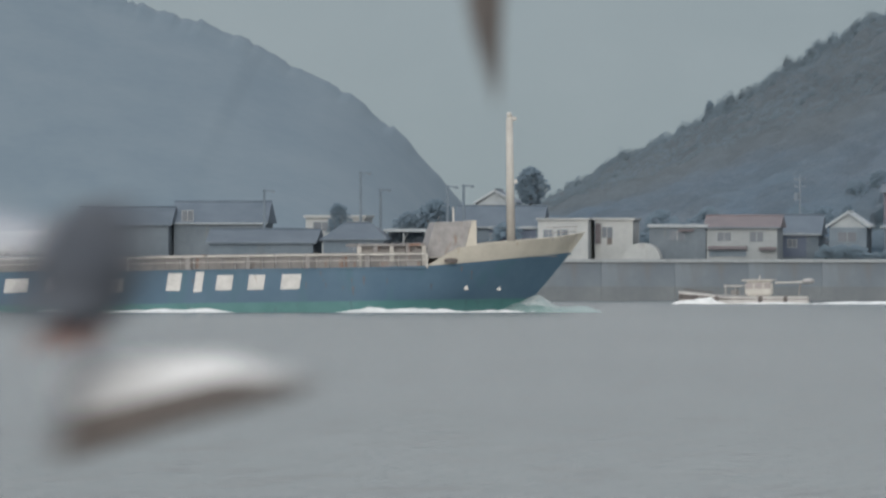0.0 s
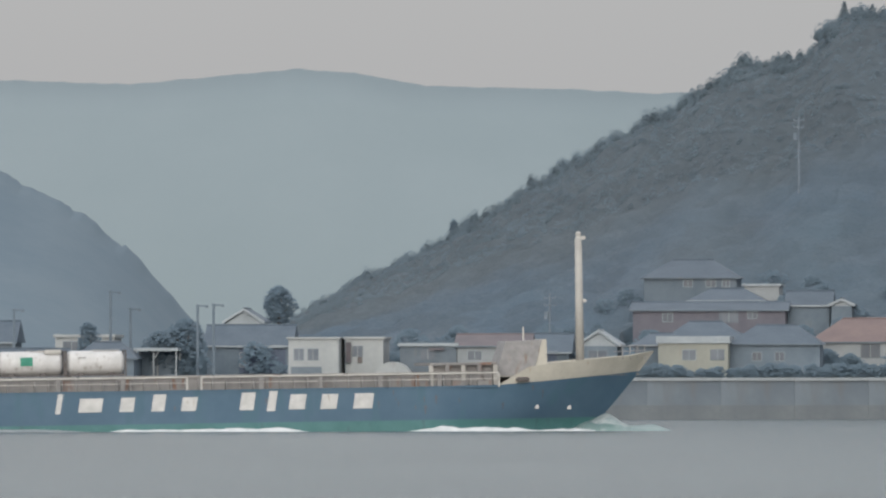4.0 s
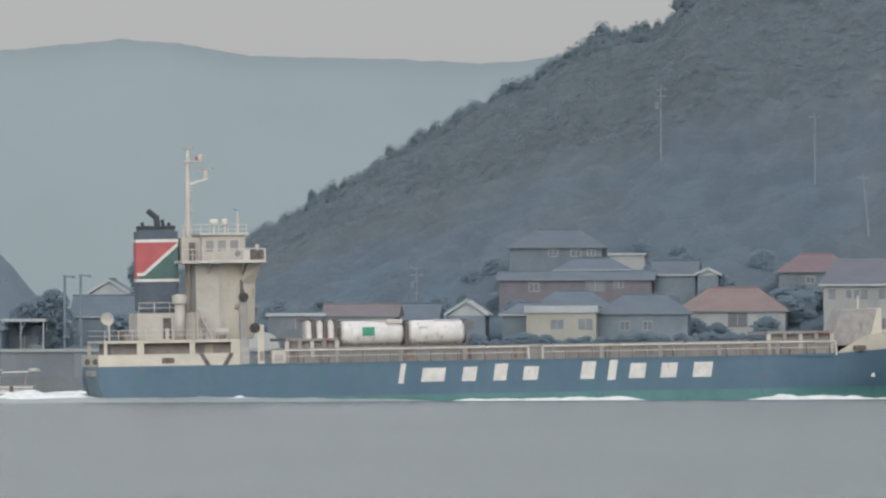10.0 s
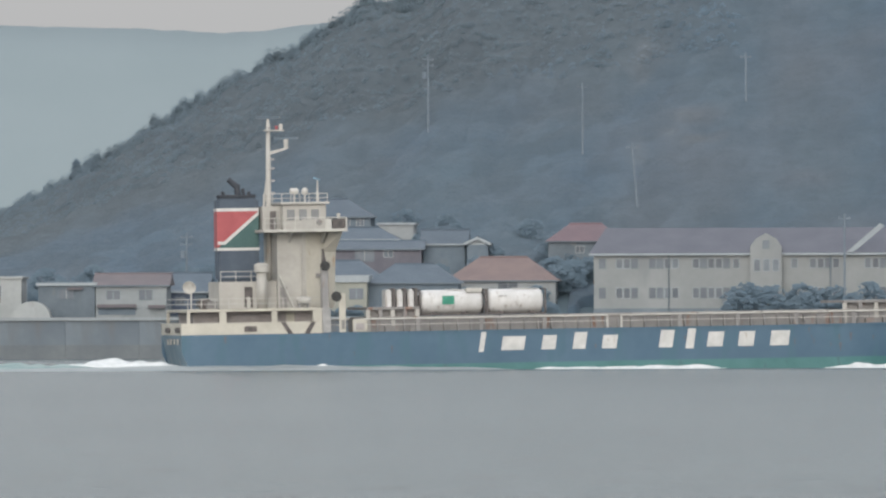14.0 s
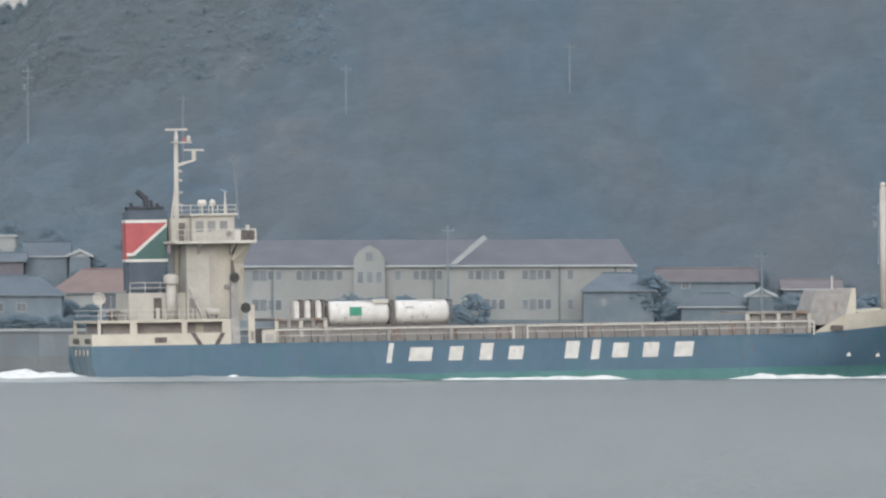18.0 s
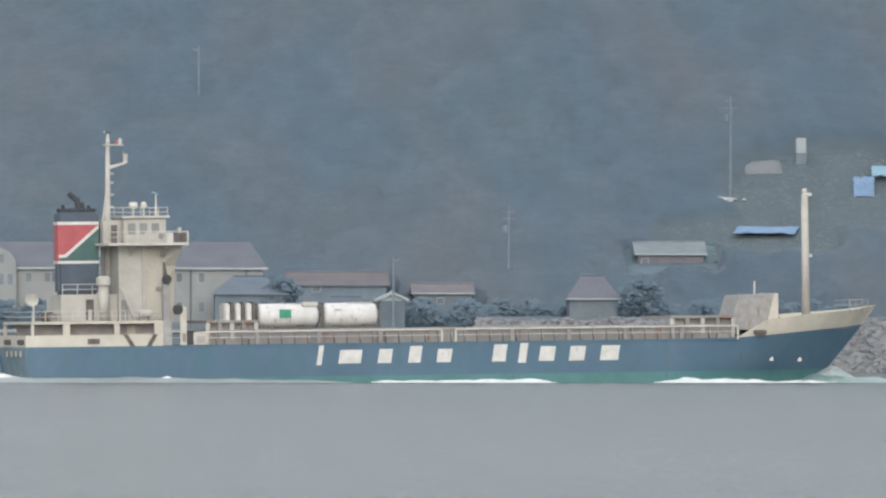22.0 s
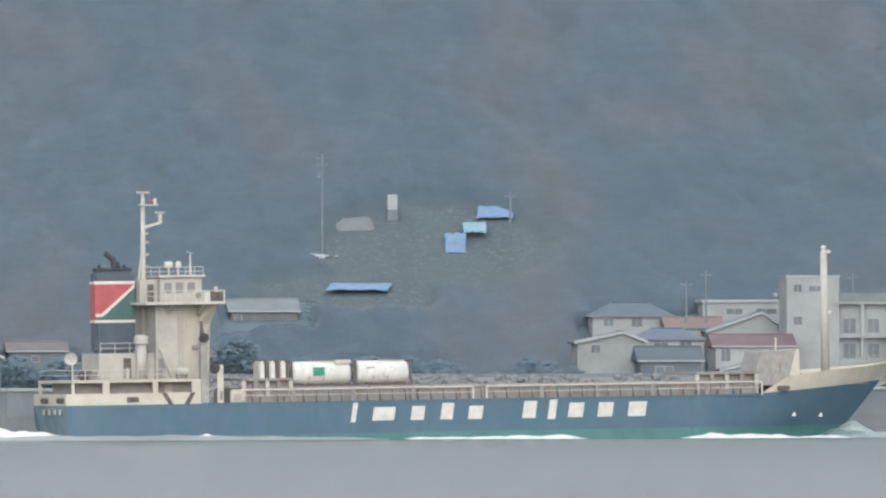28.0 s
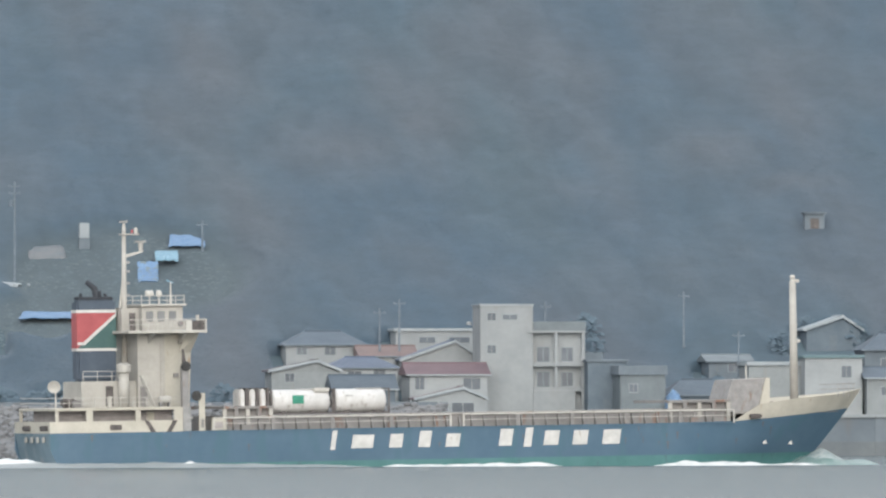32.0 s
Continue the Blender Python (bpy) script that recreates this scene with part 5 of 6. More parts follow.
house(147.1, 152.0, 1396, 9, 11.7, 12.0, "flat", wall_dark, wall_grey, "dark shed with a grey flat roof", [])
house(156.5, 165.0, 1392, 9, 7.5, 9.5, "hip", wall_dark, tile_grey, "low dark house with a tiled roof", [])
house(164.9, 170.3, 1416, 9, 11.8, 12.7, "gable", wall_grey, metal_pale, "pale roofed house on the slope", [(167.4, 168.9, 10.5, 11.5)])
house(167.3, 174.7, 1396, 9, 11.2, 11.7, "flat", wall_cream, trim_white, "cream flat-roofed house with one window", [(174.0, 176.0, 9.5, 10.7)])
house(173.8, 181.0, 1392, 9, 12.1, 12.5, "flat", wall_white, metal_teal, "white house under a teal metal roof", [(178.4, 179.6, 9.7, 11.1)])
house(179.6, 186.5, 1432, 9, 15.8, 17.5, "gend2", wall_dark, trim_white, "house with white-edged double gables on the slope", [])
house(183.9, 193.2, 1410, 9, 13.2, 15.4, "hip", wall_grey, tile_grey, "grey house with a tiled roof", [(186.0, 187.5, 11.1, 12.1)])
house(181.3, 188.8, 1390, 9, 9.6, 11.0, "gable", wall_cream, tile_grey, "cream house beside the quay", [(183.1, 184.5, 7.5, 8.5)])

# open carport with slim posts
port = tagged(empty("carport", pose(-134.4, 1396, 0)), "open carport with a pale sheet-metal roof on slim posts", "carport")
part("roof", box(-2.9, 2.7, 0, 5, 8.45, 8.85, bev=0.05), trim_white, port)
for x in (-2.6, -0.4, 2.4):
    for y in (0.3, 4.7):
        part("post", box(x - 0.08, x + 0.08, y - 0.08, y + 0.08, 4.7, 8.45), wall_white, port)
part("brace", tube((-0.4, 0.3, 7.4), (0.2, 0.3, 8.4), 0.06, seg=6), wall_white, port)
part("back_wall", box(-2.8, 2.6, 4.9, 5.05, 4.7, 8.44), wall_dark, port)
part("bench", box(0.6, 2.2, 1.0, 1.6, 4.7, 5.6, bev=0.05), wall_grey, port)


def add_on(label, name, x0, x1, z0, z1, material, proud=0.1):
    """A shutter, awning, lintel or dark shade slab on the front of one house."""
    h, y = HOMES[label]
    cx = h.matrix_basis.translation.x
    part(name, box(x0 - cx, x1 - cx, -proud, 0.02, z0, z1), material, h)


add_on("white flat-roofed two-window house behind the seawall", "garage_shutter", -116.90, -113.10, 5.50, 6.50, wall_grey, 0.04)
add_on("cream house with a faded pink roof", "awning", -96.10, -91.30, 6.30, 6.70, tile_brown, 0.9)
add_on("cream house with a faded pink roof", "shutter", -96.00, -91.40, 5.40, 6.20, wall_dark, 0.06)
add_on("cream house with a faded pink roof", "awning", -89.80, -87.70, 6.20, 6.60, tile_brown, 0.9)
add_on("pale grey flat-roofed house with one window", "window_awning", -99.80, -97.90, 8.50, 8.80, tile_brown, 0.5)
add_on("dark house with a long grey roof and white fascia", "lintel", -88.60, -84.80, 8.10, 8.40, trim_white, 0.15)
# garage opening drawn as a dark slab for the shade inside
add_on("dark house with a long grey roof and white fascia", "garage_shade", -88.50, -84.90, 5.40, 8.10, tile_blue, 0.05)
add_on("broad old house with a dark tiled roof and shaded walls", "lintel", -126.20, -120.30, 8.90, 9.20, trim_white, 0.6)
# dark slab put in for the shade below the eave
add_on("broad old house with a dark tiled roof and shaded walls", "eave_shade", -126.00, -120.10, 5.70, 8.80, tile_blue, 0.05)
add_on("small white flat-roofed house with a stained wall", "stair_stringer", -110.40, -109.80, 7.00, 9.50, tile_brown, 0.5)
add_on("small white flat-roofed house with a stained wall", "door", -109.00, -108.40, 6.90, 8.80, dark_steel, 0.05)

# long school-like building
hall = tagged(empty("school_building", pose(0, 1400, 0)), "long pale two-storey school building with grey roof", "school")
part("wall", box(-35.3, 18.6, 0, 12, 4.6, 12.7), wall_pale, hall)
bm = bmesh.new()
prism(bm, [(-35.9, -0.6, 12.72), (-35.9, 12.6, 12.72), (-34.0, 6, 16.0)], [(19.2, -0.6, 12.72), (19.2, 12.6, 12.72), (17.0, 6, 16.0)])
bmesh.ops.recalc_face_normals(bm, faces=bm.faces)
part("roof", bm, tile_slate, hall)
part("eave_board", box(-35.9, 19.2, -0.68, -0.58, 12.55, 12.8), trim_white, hall)
bm = bmesh.new()
gp = [(-15.9, 4.6), (-12.0, 4.6), (-12.0, 13.6), (-12.7, 14.6), (-13.95, 15.3), (-15.2, 14.6), (-15.9, 13.6)]
prism(bm, [(x, -1.2, z) for x, z in gp], [(x, 5, z) for x, z in gp])
bmesh.ops.recalc_face_normals(bm, faces=bm.faces)
gable = part("entrance_gable", bm, wall_pale, hall, "white curved entrance gable")
window(gable, -14.3, -13.6, 13.4, 14.3, -1.2)
for x in (-15.4, -14.25, -13.1):
    window(gable, x, x + 0.7, 10.6, 12.0, -1.2)
    window(gable, x, x + 0.7, 7.2, 8.8, -1.2)
for x0, n in ((-34.6, 1), (-32.5, 3), (-28.4, 4), (-23.0, 5), (-18.0, 1), (-10.8, 1), (-8.5, 4), (-1.7, 5), (5.0, 4), (10.6, 1)):
    for i in range(n):
        window(hall, x0 + 0.95 * i, x0 + 0.95 * i + 0.7, 11.0, 12.1, 0)
        window(hall, x0 + 0.95 * i, x0 + 0.95 * i + 0.7, 7.3, 8.5, 0)
bm = bmesh.new()
prism(bm, [(-4.0, -0.9, 12.9), (-3.1, -0.9, 12.9), (0.7, -0.9, 16.1), (0.2, -0.9, 16.5)], [(-4.0, -0.55, 12.9), (-3.1, -0.55, 12.9), (0.7, -0.55, 16.1), (0.2, -0.55, 16.5)])
bmesh.ops.recalc_face_normals(bm, faces=bm.faces)
part("roof_parapet", bm, trim_white, hall, "pale sloping roof parapet")
for x in (-26, -6, 9.6, 16.5):
    part("drain_pipe", tube((x, -0.12, 5), (x, -0.12, 12.6), 0.09, seg=8), wall_grey, hall)
part("plinth", box(-35.35, 18.65, -0.1, 0.05, 4.6, 6.0), wall_grey, hall)

# four-storey concrete block with galleries
block = tagged(empty("concrete_block", pose(0, 1400, 0)), "pale concrete four-storey block with open galleries", "building")
part("stair_tower", box(134.1, 140.7, 0, 9, 4.6, 18.7), wall_white, block)
part("tower_cap", box(134.0, 140.8, -0.1, 9.1, 18.704, 18.95), trim_white, block)
part("wing", box(140.72, 147.2, 1.1, 10, 4.6, 15.6), wall_white, block)
for z in (5.6, 8.3, 11.4, 15.6):
    part("gallery_slab", box(140.0 if z > 15 else 140.72, 147.3, -0.2, 1.6, z - 0.25, z), wall_white, block)
part("roof_parapet", box(140.72, 147.3, -0.2, 10, 15.61, 16.75), metal_pale, block)
for z in (8.3, 11.4):
    part("gallery_rail", box(140.75, 147.25, -0.18, -0.08, z, z + 0.25), wall_white, block)
for x in (143.6, 147.0):
    part("gallery_pillar", box(x - 0.2, x + 0.2, -0.15, 0.2, 5.0, 15.35), wall_white, block)
part("gallery_front", box(140.72, 146.0, -0.16, -0.04, 5.0, 8.05), wall_white, block)
for z in (8.6, 11.7):
    for x in (141.4, 144.4):
        window(block, x, x + 1.4, z + 0.1, z + 1.8, 1.1)
for a, b, c, d in ((135.0, 136.0, 16.9, 17.8), (136.9, 138.7, 17.0, 17.6), (135.0, 136.0, 12.8, 13.8)):
    window(block, a, b, c, d, 0)
part("side_annex", box(147.3, 149.6, 1, 9, 4.6, 12.9), wall_grey, block)
part("tank", lathe([(18.95, 0.3), (19.3, 0.3), (19.4, 0.1)], "Z", (133.0, 3, -2.6), 10), wall_white, block)

# white arched tent, hut and box on the slope
bm = bmesh.new()
arch = [(-106.2 + 4.6 * (0.5 - 0.5 * math.cos(math.pi * i / 14)), 5.0 + 2.1 * math.sin(math.pi * i / 14)) for i in range(15)]
prism(bm, [(x, 1383.5, z) for x, z in arch], [(x, 1386.5, z) for x, z in arch])
bmesh.ops.recalc_face_normals(bm, faces=bm.faces)
tagged(part("arched_tent", bm, wall_lime), "small white arched storage tent by the quay", "tent")
slope_box = tagged(empty("water_tank", pose(90.65, 1480, 28.4)), "small white water tank on the terraced slope", "tank")
part("body", box(-0.65, 0.65, 0, 1.4, 0, 2.0, bev=0.1), trim_white, slope_box)
part("stand", box(-0.7, 0.7, 0, 1.4, -1.6, 0), wall_grey, slope_box)
hut = tagged(empty("hillside_hut", pose(187.4, 1480, 0.3)), "small white-framed hut high on the slope", "hut")
part("frame", box(-1.3, 1.3, 0, 2, 29.2, 31.3), wall_grey, hut)
# dark panel drawn for the shaded opening of the hut
part("opening", box(-0.6, 0.6, -0.03, 0.5, 29.3, 30.7), dark_steel, hut)
part("roof", box(-1.5, 1.5, -0.4, 2.4, 31.3, 31.55), wall_grey, hut)


# tarpaulins over the slope terraces
def tarp(x0, x1, y, z0, z1, material, label, seed):
    nx, ny = 14, 7
    verts = []
    for j in range(ny + 1):
        for i in range(nx + 1):
            u, v = i / nx, j / ny
            x = x0 + (x1 - x0) * (u + 0.12 * (v - 0.5)) + 0.2 * noise.noise(Vector((u * 5, v * 5, seed)))
            verts.append((x, y + 5 * v, z0 + (z1 - z0) * v + 0.14 * noise.noise(Vector((u * 6, v * 4, seed + 3))) - 0.5 * (z1 - z0) * (1 - v) * max(0, abs(2 * u - 1) - 0.75)))
    faces = [(j * (nx + 1) + i, j * (nx + 1) + i + 1, (j + 1) * (nx + 1) + i + 1, (j + 1) * (nx + 1) + i) for j in range(ny) for i in range(nx)]
    ob = mesh_of("tarpaulin", verts, faces, material)
    sol = ob.modifiers.new("thick", "SOLIDIFY")
    sol.thickness = 0.08
    return tagged(ob, label, "tarpaulin", "tarpaulins on the terraces")


tarp(80.1, 88.0, 1446, 17.65, 18.5, tarp_blue, "bright blue tarpaulin spread on the lower terrace", 1)
tarp(101.9, 106.7, 1478.6, 27.4, 28.9, tarp_blue, "bright blue tarpaulin on the upper terrace", 2)
tarp(99.4, 102.4, 1470.5, 25.4, 26.7, tarp_cyan, "pale cyan tarpaulin on the middle terrace", 3)
tarp(96.6, 99.3, 1464.5, 22.6, 25.2, tarp_dull, "dull blue tarpaulin hanging down the bank", 4)


heap = bmesh.new()
bmesh.ops.create_icosphere(heap, subdivisions=3, radius=1.0)
for v in heap.verts:
    v.co *= 1 + 0.25 * noise.noise(v.co * 2.3)
    v.co = Vector((v.co.x * 1.1, v.co.y * 1.2, max(v.co.z, -0.6) * 1.9))
cover = part("covered_heap", heap, tarp_dull, None, "", True)
cover.matrix_basis = pose(156.6, 1386, 6.2)
tagged(cover, "heap covered with a dull blue tarpaulin by the quay", "covered heap")
# pale stones and bare earth beside the terrace pole
for k, (rx, dy, size, squat) in enumerate(((75.6, 0.0, 0.42, 0.5), (76.5, 0.6, 0.6, 0.55), (77.2, -0.3, 0.3, 0.7), (78.9, 0.4, 0.7, 0.6), (79.9, -0.2, 0.85, 0.55), (80.9, 0.5, 0.34, 0.6), (82.1, 0.2, 0.24, 0.7))):
    st = bmesh.new()
    bmesh.ops.create_icosphere(st, subdivisions=2, radius=size)
    for v in st.verts:
        v.co *= 1 + 0.45 * noise.noise(v.co * 1.6 / size + Vector((k * 3.1, 0, 0)))
        v.co.z *= squat
    ob = part("boulder", st, trim_white)
    ob.matrix_basis = pose(rx, 1463 + dy, float(ground_z(rx, 1463 + dy)) + 0.45, 0, 0, 25 * k)
    tagged(ob, "pale grey boulder lying at the foot of the terrace pole", "boulder", "boulders on the terrace")
earth = sheet("earth_bank", list(np.linspace(82.5, 88.5, 9)), list(np.linspace(1475, 1482, 6)), lambda x, y: float(ground_z(x, y)) + 0.5 + 0.3 * noise.noise(Vector((x, y, 2))) - (1.2 if x in (82.5, 88.5) or y in (1475.0, 1482.0) else 0), earth_mat)
tagged(earth, "bare pinkish earth bank on the terraced slope", "earth bank")


# utility poles
def pole(x, y, top, base=None, lean=0.0, arms=1, label="pale concrete utility pole on the hillside"):
    z0 = float(ground_z(x, y)) - 0.3 if base is None else base
    p = tagged(empty("utility_pole", pose(x, y, 0)), label, "utility pole", "utility poles")
    part("shaft", tube((lean, 0, z0), (0, 0, top), 0.16, 0.1, seg=8), pole_grey, p)
    for k in range(arms):
        part("crossarm", box(-0.75, 0.75, -0.06, 0.06, top - 0.66 - 0.9 * k, top - 0.55 - 0.9 * k), pole_grey, p)
        for s in (-0.66, 0.66):
            part("insulator", tube((s, 0, top - 0.55 - 0.9 * k), (s, 0, top - 0.35 - 0.9 * k), 0.06, 0.04, seg=6), pole_grey, p)
    if arms > 1:
        part("transformer", tube((-0.45, 0, top - 3.2), (-0.45, 0, top - 2.3), 0.32, seg=10), pole_grey, p)
    return p


for x, y, top, arms in ((-61.0, 1525, 40.4, 2), (-39.5, 1502, 36.1, 1), (-18.0, 1520, 40.4, 1), (12.1, 1520, 43.3, 1), (50.2, 1429, 20.7, 2), (80.5, 1466, 35.5, 2), (-86.6, 1412, 15.7, 2), (106.0, 1478, 30.7, 1)):
    pole(x, y, top, None, 0.0, arms)
pole(-32.1, 1466, 27.5, None, 0.8, 1, "leaning pale pole on the hillside")
for x, y, top in ((-152.7, 1400, 13.8), (-140.6, 1400, 16.0), (-138.1, 1400, 13.9), (-129.7, 1400, 14.3), (-127.7, 1400, 14.4)):
    p = tagged(empty("utility_pole", pose(x, y, 0)), "slim dark utility pole in the town", "utility pole", "utility poles")
    part("shaft", tube((0, 0, 4.6), (0, 0, top), 0.2, 0.15, seg=8), wall_dark, p)
    part("crossarm", box(-0.25, 1.3, -0.08, 0.08, top - 0.3, top - 0.12), wall_dark, p)
    part("lamp_head", box(0.9, 1.35, -0.14, 0.14, top - 0.42, top - 0.29, bev=0.03), wall_grey, p)
for x, y, top in ((-4.2, 1392, 17.6), (34.3, 1386, 14.3), (126.0, 1420, 19.8), (123.5, 1420, 18.6), (146.9, 1440, 19.6), (163.5, 1430, 20.8), (167.2, 1405, 15.6)):
    pole(x, y, top, 4.6 if y < 1400 else None, 0.0, 1)


# ---- woods ----
rng = np.random.default_rng(7)


def crowns(spots, material, name, label, leaf_size, leaves, kind="stuff", category="woods", cone=0.0, low=-0.85, scatter=0.28):
    """Many tree crowns in one mesh: loose leaf clumps round an uneven core. spots: x, y, z of the foot, height, radius."""
    spots = np.asarray(spots, float)
    n = len(spots)
    # leaf triangles, spread through an egg-shaped crown with several lobes
    th = rng.uniform(0, 2 * np.pi, (n, leaves))
    u = rng.uniform(low, 1, (n, leaves))
    lobes = 1 + 0.28 * np.sin(3 * th + rng.uniform(0, 6.3, (n, 1))) + 0.22 * np.sin(2 * th + 5 * u + rng.uniform(0, 6.3, (n, 1)))
    rad = rng.uniform(0.3, 1.08, (n, leaves)) ** 0.6 * lobes
    flat = np.sqrt(np.clip(1 - u * u, 0.02, 1)) * rad
    flat = flat * (1 - cone * (u + 0.85) / 1.85)
    r, hgt = spots[:, 4:5], spots[:, 3:4]
    cx = spots[:, 0:1] + r * flat * np.cos(th)
    cy = spots[:, 1:2] + r * flat * np.sin(th)
    cz = spots[:, 2:3] + hgt * (0.55 + 0.45 * u * (0.9 + 0.15 * lobes))
    c = np.stack([cx, cy, cz], -1).reshape(-1, 1, 3)
    size = (leaf_size * rng.uniform(0.5, 1.3, (n, leaves)) * np.clip(r / 2.2, 0.5, 1.4)).reshape(-1, 1, 1)
    # leaf faces turn to the light, up and to the south, with some scatter
    nrm = np.array([0.1, -0.62, 0.78]) + rng.normal(0, scatter, (n * leaves, 3))
    nrm /= np.linalg.norm(nrm, axis=1, keepdims=True)
    ea = np.cross(nrm, rng.normal(0, 1, (n * leaves, 3)))
    ea /= np.linalg.norm(ea, axis=1, keepdims=True)
    eb = np.cross(nrm, ea)
    ang = np.array([0.0, 2.1, 4.2])[None] + rng.normal(0, 0.35, (n * leaves, 3))
    tri = c + (np.cos(ang)[..., None] * ea[:, None] + np.sin(ang)[..., None] * eb[:, None]) * size * 1.15
    verts = tri.reshape(-1, 3)
    faces = np.arange(len(verts)).reshape(-1, 3)
    me = bpy.data.meshes.new(name)
    me.vertices.add(len(verts))
    me.vertices.foreach_set("co", verts.ravel())
    me.loops.add(faces.size)
    me.loops.foreach_set("vertex_index", faces.ravel())
    me.polygons.add(len(faces))
    me.polygons.foreach_set("loop_start", np.arange(0, faces.size, 3))
    me.update(calc_edges=True)
    me.materials.append(material)
    return tagged(new(name, me), label, category, kind=kind)


def clearing(x, y):
    """Open ground: houses with a strip before them and the flat strip."""
    out = x != x
    for xa, xb, ya, yb in FOOT:
        out = out | ((x > xa) & (x < xb) & (y > ya) & (y < yb))
    return out | (x < -141) | (y < 1403) | ((x < -96) & (y < 1425))


PATCHES = ((-91, 1534, 12, 22, 0.55), (-66, 1513, 4, 8, 0.9), (-25, 1517, 5, 9, 1.0), (-24, 1503, 6, 5, 0.9), (-34, 1560, 4, 10, 0.8), (-40, 1535, 7, 14, 0.5),
           (-10, 1474, 6, 9, 0.8), (16, 1487, 5, 6, 0.7), (-2, 1545, 7, 9, 0.6), (11, 1507, 9, 14, 0.4), (128, 1519, 12, 14, 0.9), (140, 1530, 5, 14, 1.0),
           (110, 1502, 7, 12, 0.7), (179, 1516, 8, 14, 0.9), (188, 1500, 9, 8, 0.8), (160, 1500, 8, 8, 0.5), (-50, 1480, 10, 12, 0.4))


# bare pale twigs and dry stalks among the trees
DRY = ((-32.0, 1564, 2.2, 7), (-33.0, 1550, 1.3, 8), (-25.4, 1518, 2.6, 4), (-32.3, 1498, 1.2, 9), (-24.1, 1503, 2.8, 3), (-27.9, 1508, 1.5, 4))


def swell(x, y, scale, seed):
    """Soft noise over the slope, drawn out uphill."""
    return noise.noise(Vector((x * scale, y * scale * 0.24, seed))) + 0.5 * noise.noise(Vector((x * scale * 2.3, y * scale * 0.5, seed + 9)))


def terrace(x, y):
    """1 on the grassy terraces, falling softly to 0 around them."""
    d = min(((x - 82) / 11) ** 2 + ((y - 1446) / 10) ** 2, ((x - 95) / 13.5) ** 2 + ((y - 1468) / 17) ** 2)
    return min(max((1.75 - d + 0.4 * swell(x, y, 0.2, 52.0)) / 0.7, 0), 1)


def thicket(x, y):
    """1 in the tall thicket below the terraces, falling to 0 at its rim."""
    d = ((x - 81) / 11.5) ** 4 + ((y - 1423) / 14) ** 4
    return min(max((1.3 - d + 0.6 * swell(x, y, 0.2, 63.0)) / 0.6, 0), 1)


def crown_cell(x, y):
    """Distance from the nearest treetop (0 at the middle, about 0.6 at the rim) and that treetop's own number."""
    d, p = noise.voronoi(Vector((x * 0.27, y * 0.075, 4.0)))
    return d[0], math.sin(p[0].x * 91.7 + p[0].y * 47.3)


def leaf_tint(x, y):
    """Haze-tinted colour of the tree that stands there: slate-green evergreens, brown bare crowns, olive on the western
    spur.
    """
    slate, brown, moss, olive = (np.array(c) for c in (HAZE_SLATE, HAZE_BROWN, HAZE_MOSS, HAZE_OLIVE))
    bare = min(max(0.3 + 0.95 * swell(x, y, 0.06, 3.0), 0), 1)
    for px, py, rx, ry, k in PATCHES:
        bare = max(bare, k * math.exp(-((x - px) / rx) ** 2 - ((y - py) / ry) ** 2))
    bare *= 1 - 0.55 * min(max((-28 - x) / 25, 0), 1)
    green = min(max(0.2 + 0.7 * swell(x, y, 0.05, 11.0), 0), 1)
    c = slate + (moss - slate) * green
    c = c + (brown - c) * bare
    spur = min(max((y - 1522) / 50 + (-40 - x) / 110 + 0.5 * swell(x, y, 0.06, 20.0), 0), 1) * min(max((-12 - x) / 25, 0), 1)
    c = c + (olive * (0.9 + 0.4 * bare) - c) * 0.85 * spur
    c = c + (np.array(HAZE_TURF) - c) * 0.8 * terrace(x, y) * (1 - thicket(x, y))
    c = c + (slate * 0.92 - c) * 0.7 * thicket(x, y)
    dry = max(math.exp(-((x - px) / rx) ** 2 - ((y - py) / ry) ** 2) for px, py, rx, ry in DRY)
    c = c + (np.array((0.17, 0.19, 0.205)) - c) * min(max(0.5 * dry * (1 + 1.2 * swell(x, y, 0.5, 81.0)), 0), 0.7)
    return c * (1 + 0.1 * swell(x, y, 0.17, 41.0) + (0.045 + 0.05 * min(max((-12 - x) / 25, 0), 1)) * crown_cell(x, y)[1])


def canopy_z(x, y):
    """Height of the closed treetops."""
    if bool(clearing(np.float64(x), np.float64(y))) or x < -140:
        return float(ground_z(x, y)) - 1.5
    # higher woods towards the ridge of the spur, low growth round the terraces
    up = min(max((y - 1555) / 75, 0), 1)
    lift = 1.3 + 2.0 * up * up * (3 - 2 * up) * min(max((-14 - x) / 20, 0), 1)
    lift += 0.6 * swell(x, y, 0.11, 30.0) + 0.5 - (0.9 + 0.5 * min(max((-20 - x) / 30, 0), 1)) * crown_cell(x, y)[0]
    bush = thicket(x, y)
    return float(ground_z(x, y)) + 0.12 + (lift - 0.12) * (1 - terrace(x, y)) * (1 - bush) + bush * (2.6 - 1.5 * crown_cell(x, y)[0])


CANOPY_X, CANOPY_Y = np.arange(-142, 216, 0.9), np.arange(1402, 1672, 2.0)
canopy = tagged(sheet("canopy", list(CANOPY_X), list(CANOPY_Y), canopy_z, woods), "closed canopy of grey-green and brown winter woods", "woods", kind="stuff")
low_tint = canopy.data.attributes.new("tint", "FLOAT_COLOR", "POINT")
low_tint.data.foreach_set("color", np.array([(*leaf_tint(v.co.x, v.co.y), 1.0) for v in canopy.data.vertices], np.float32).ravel())


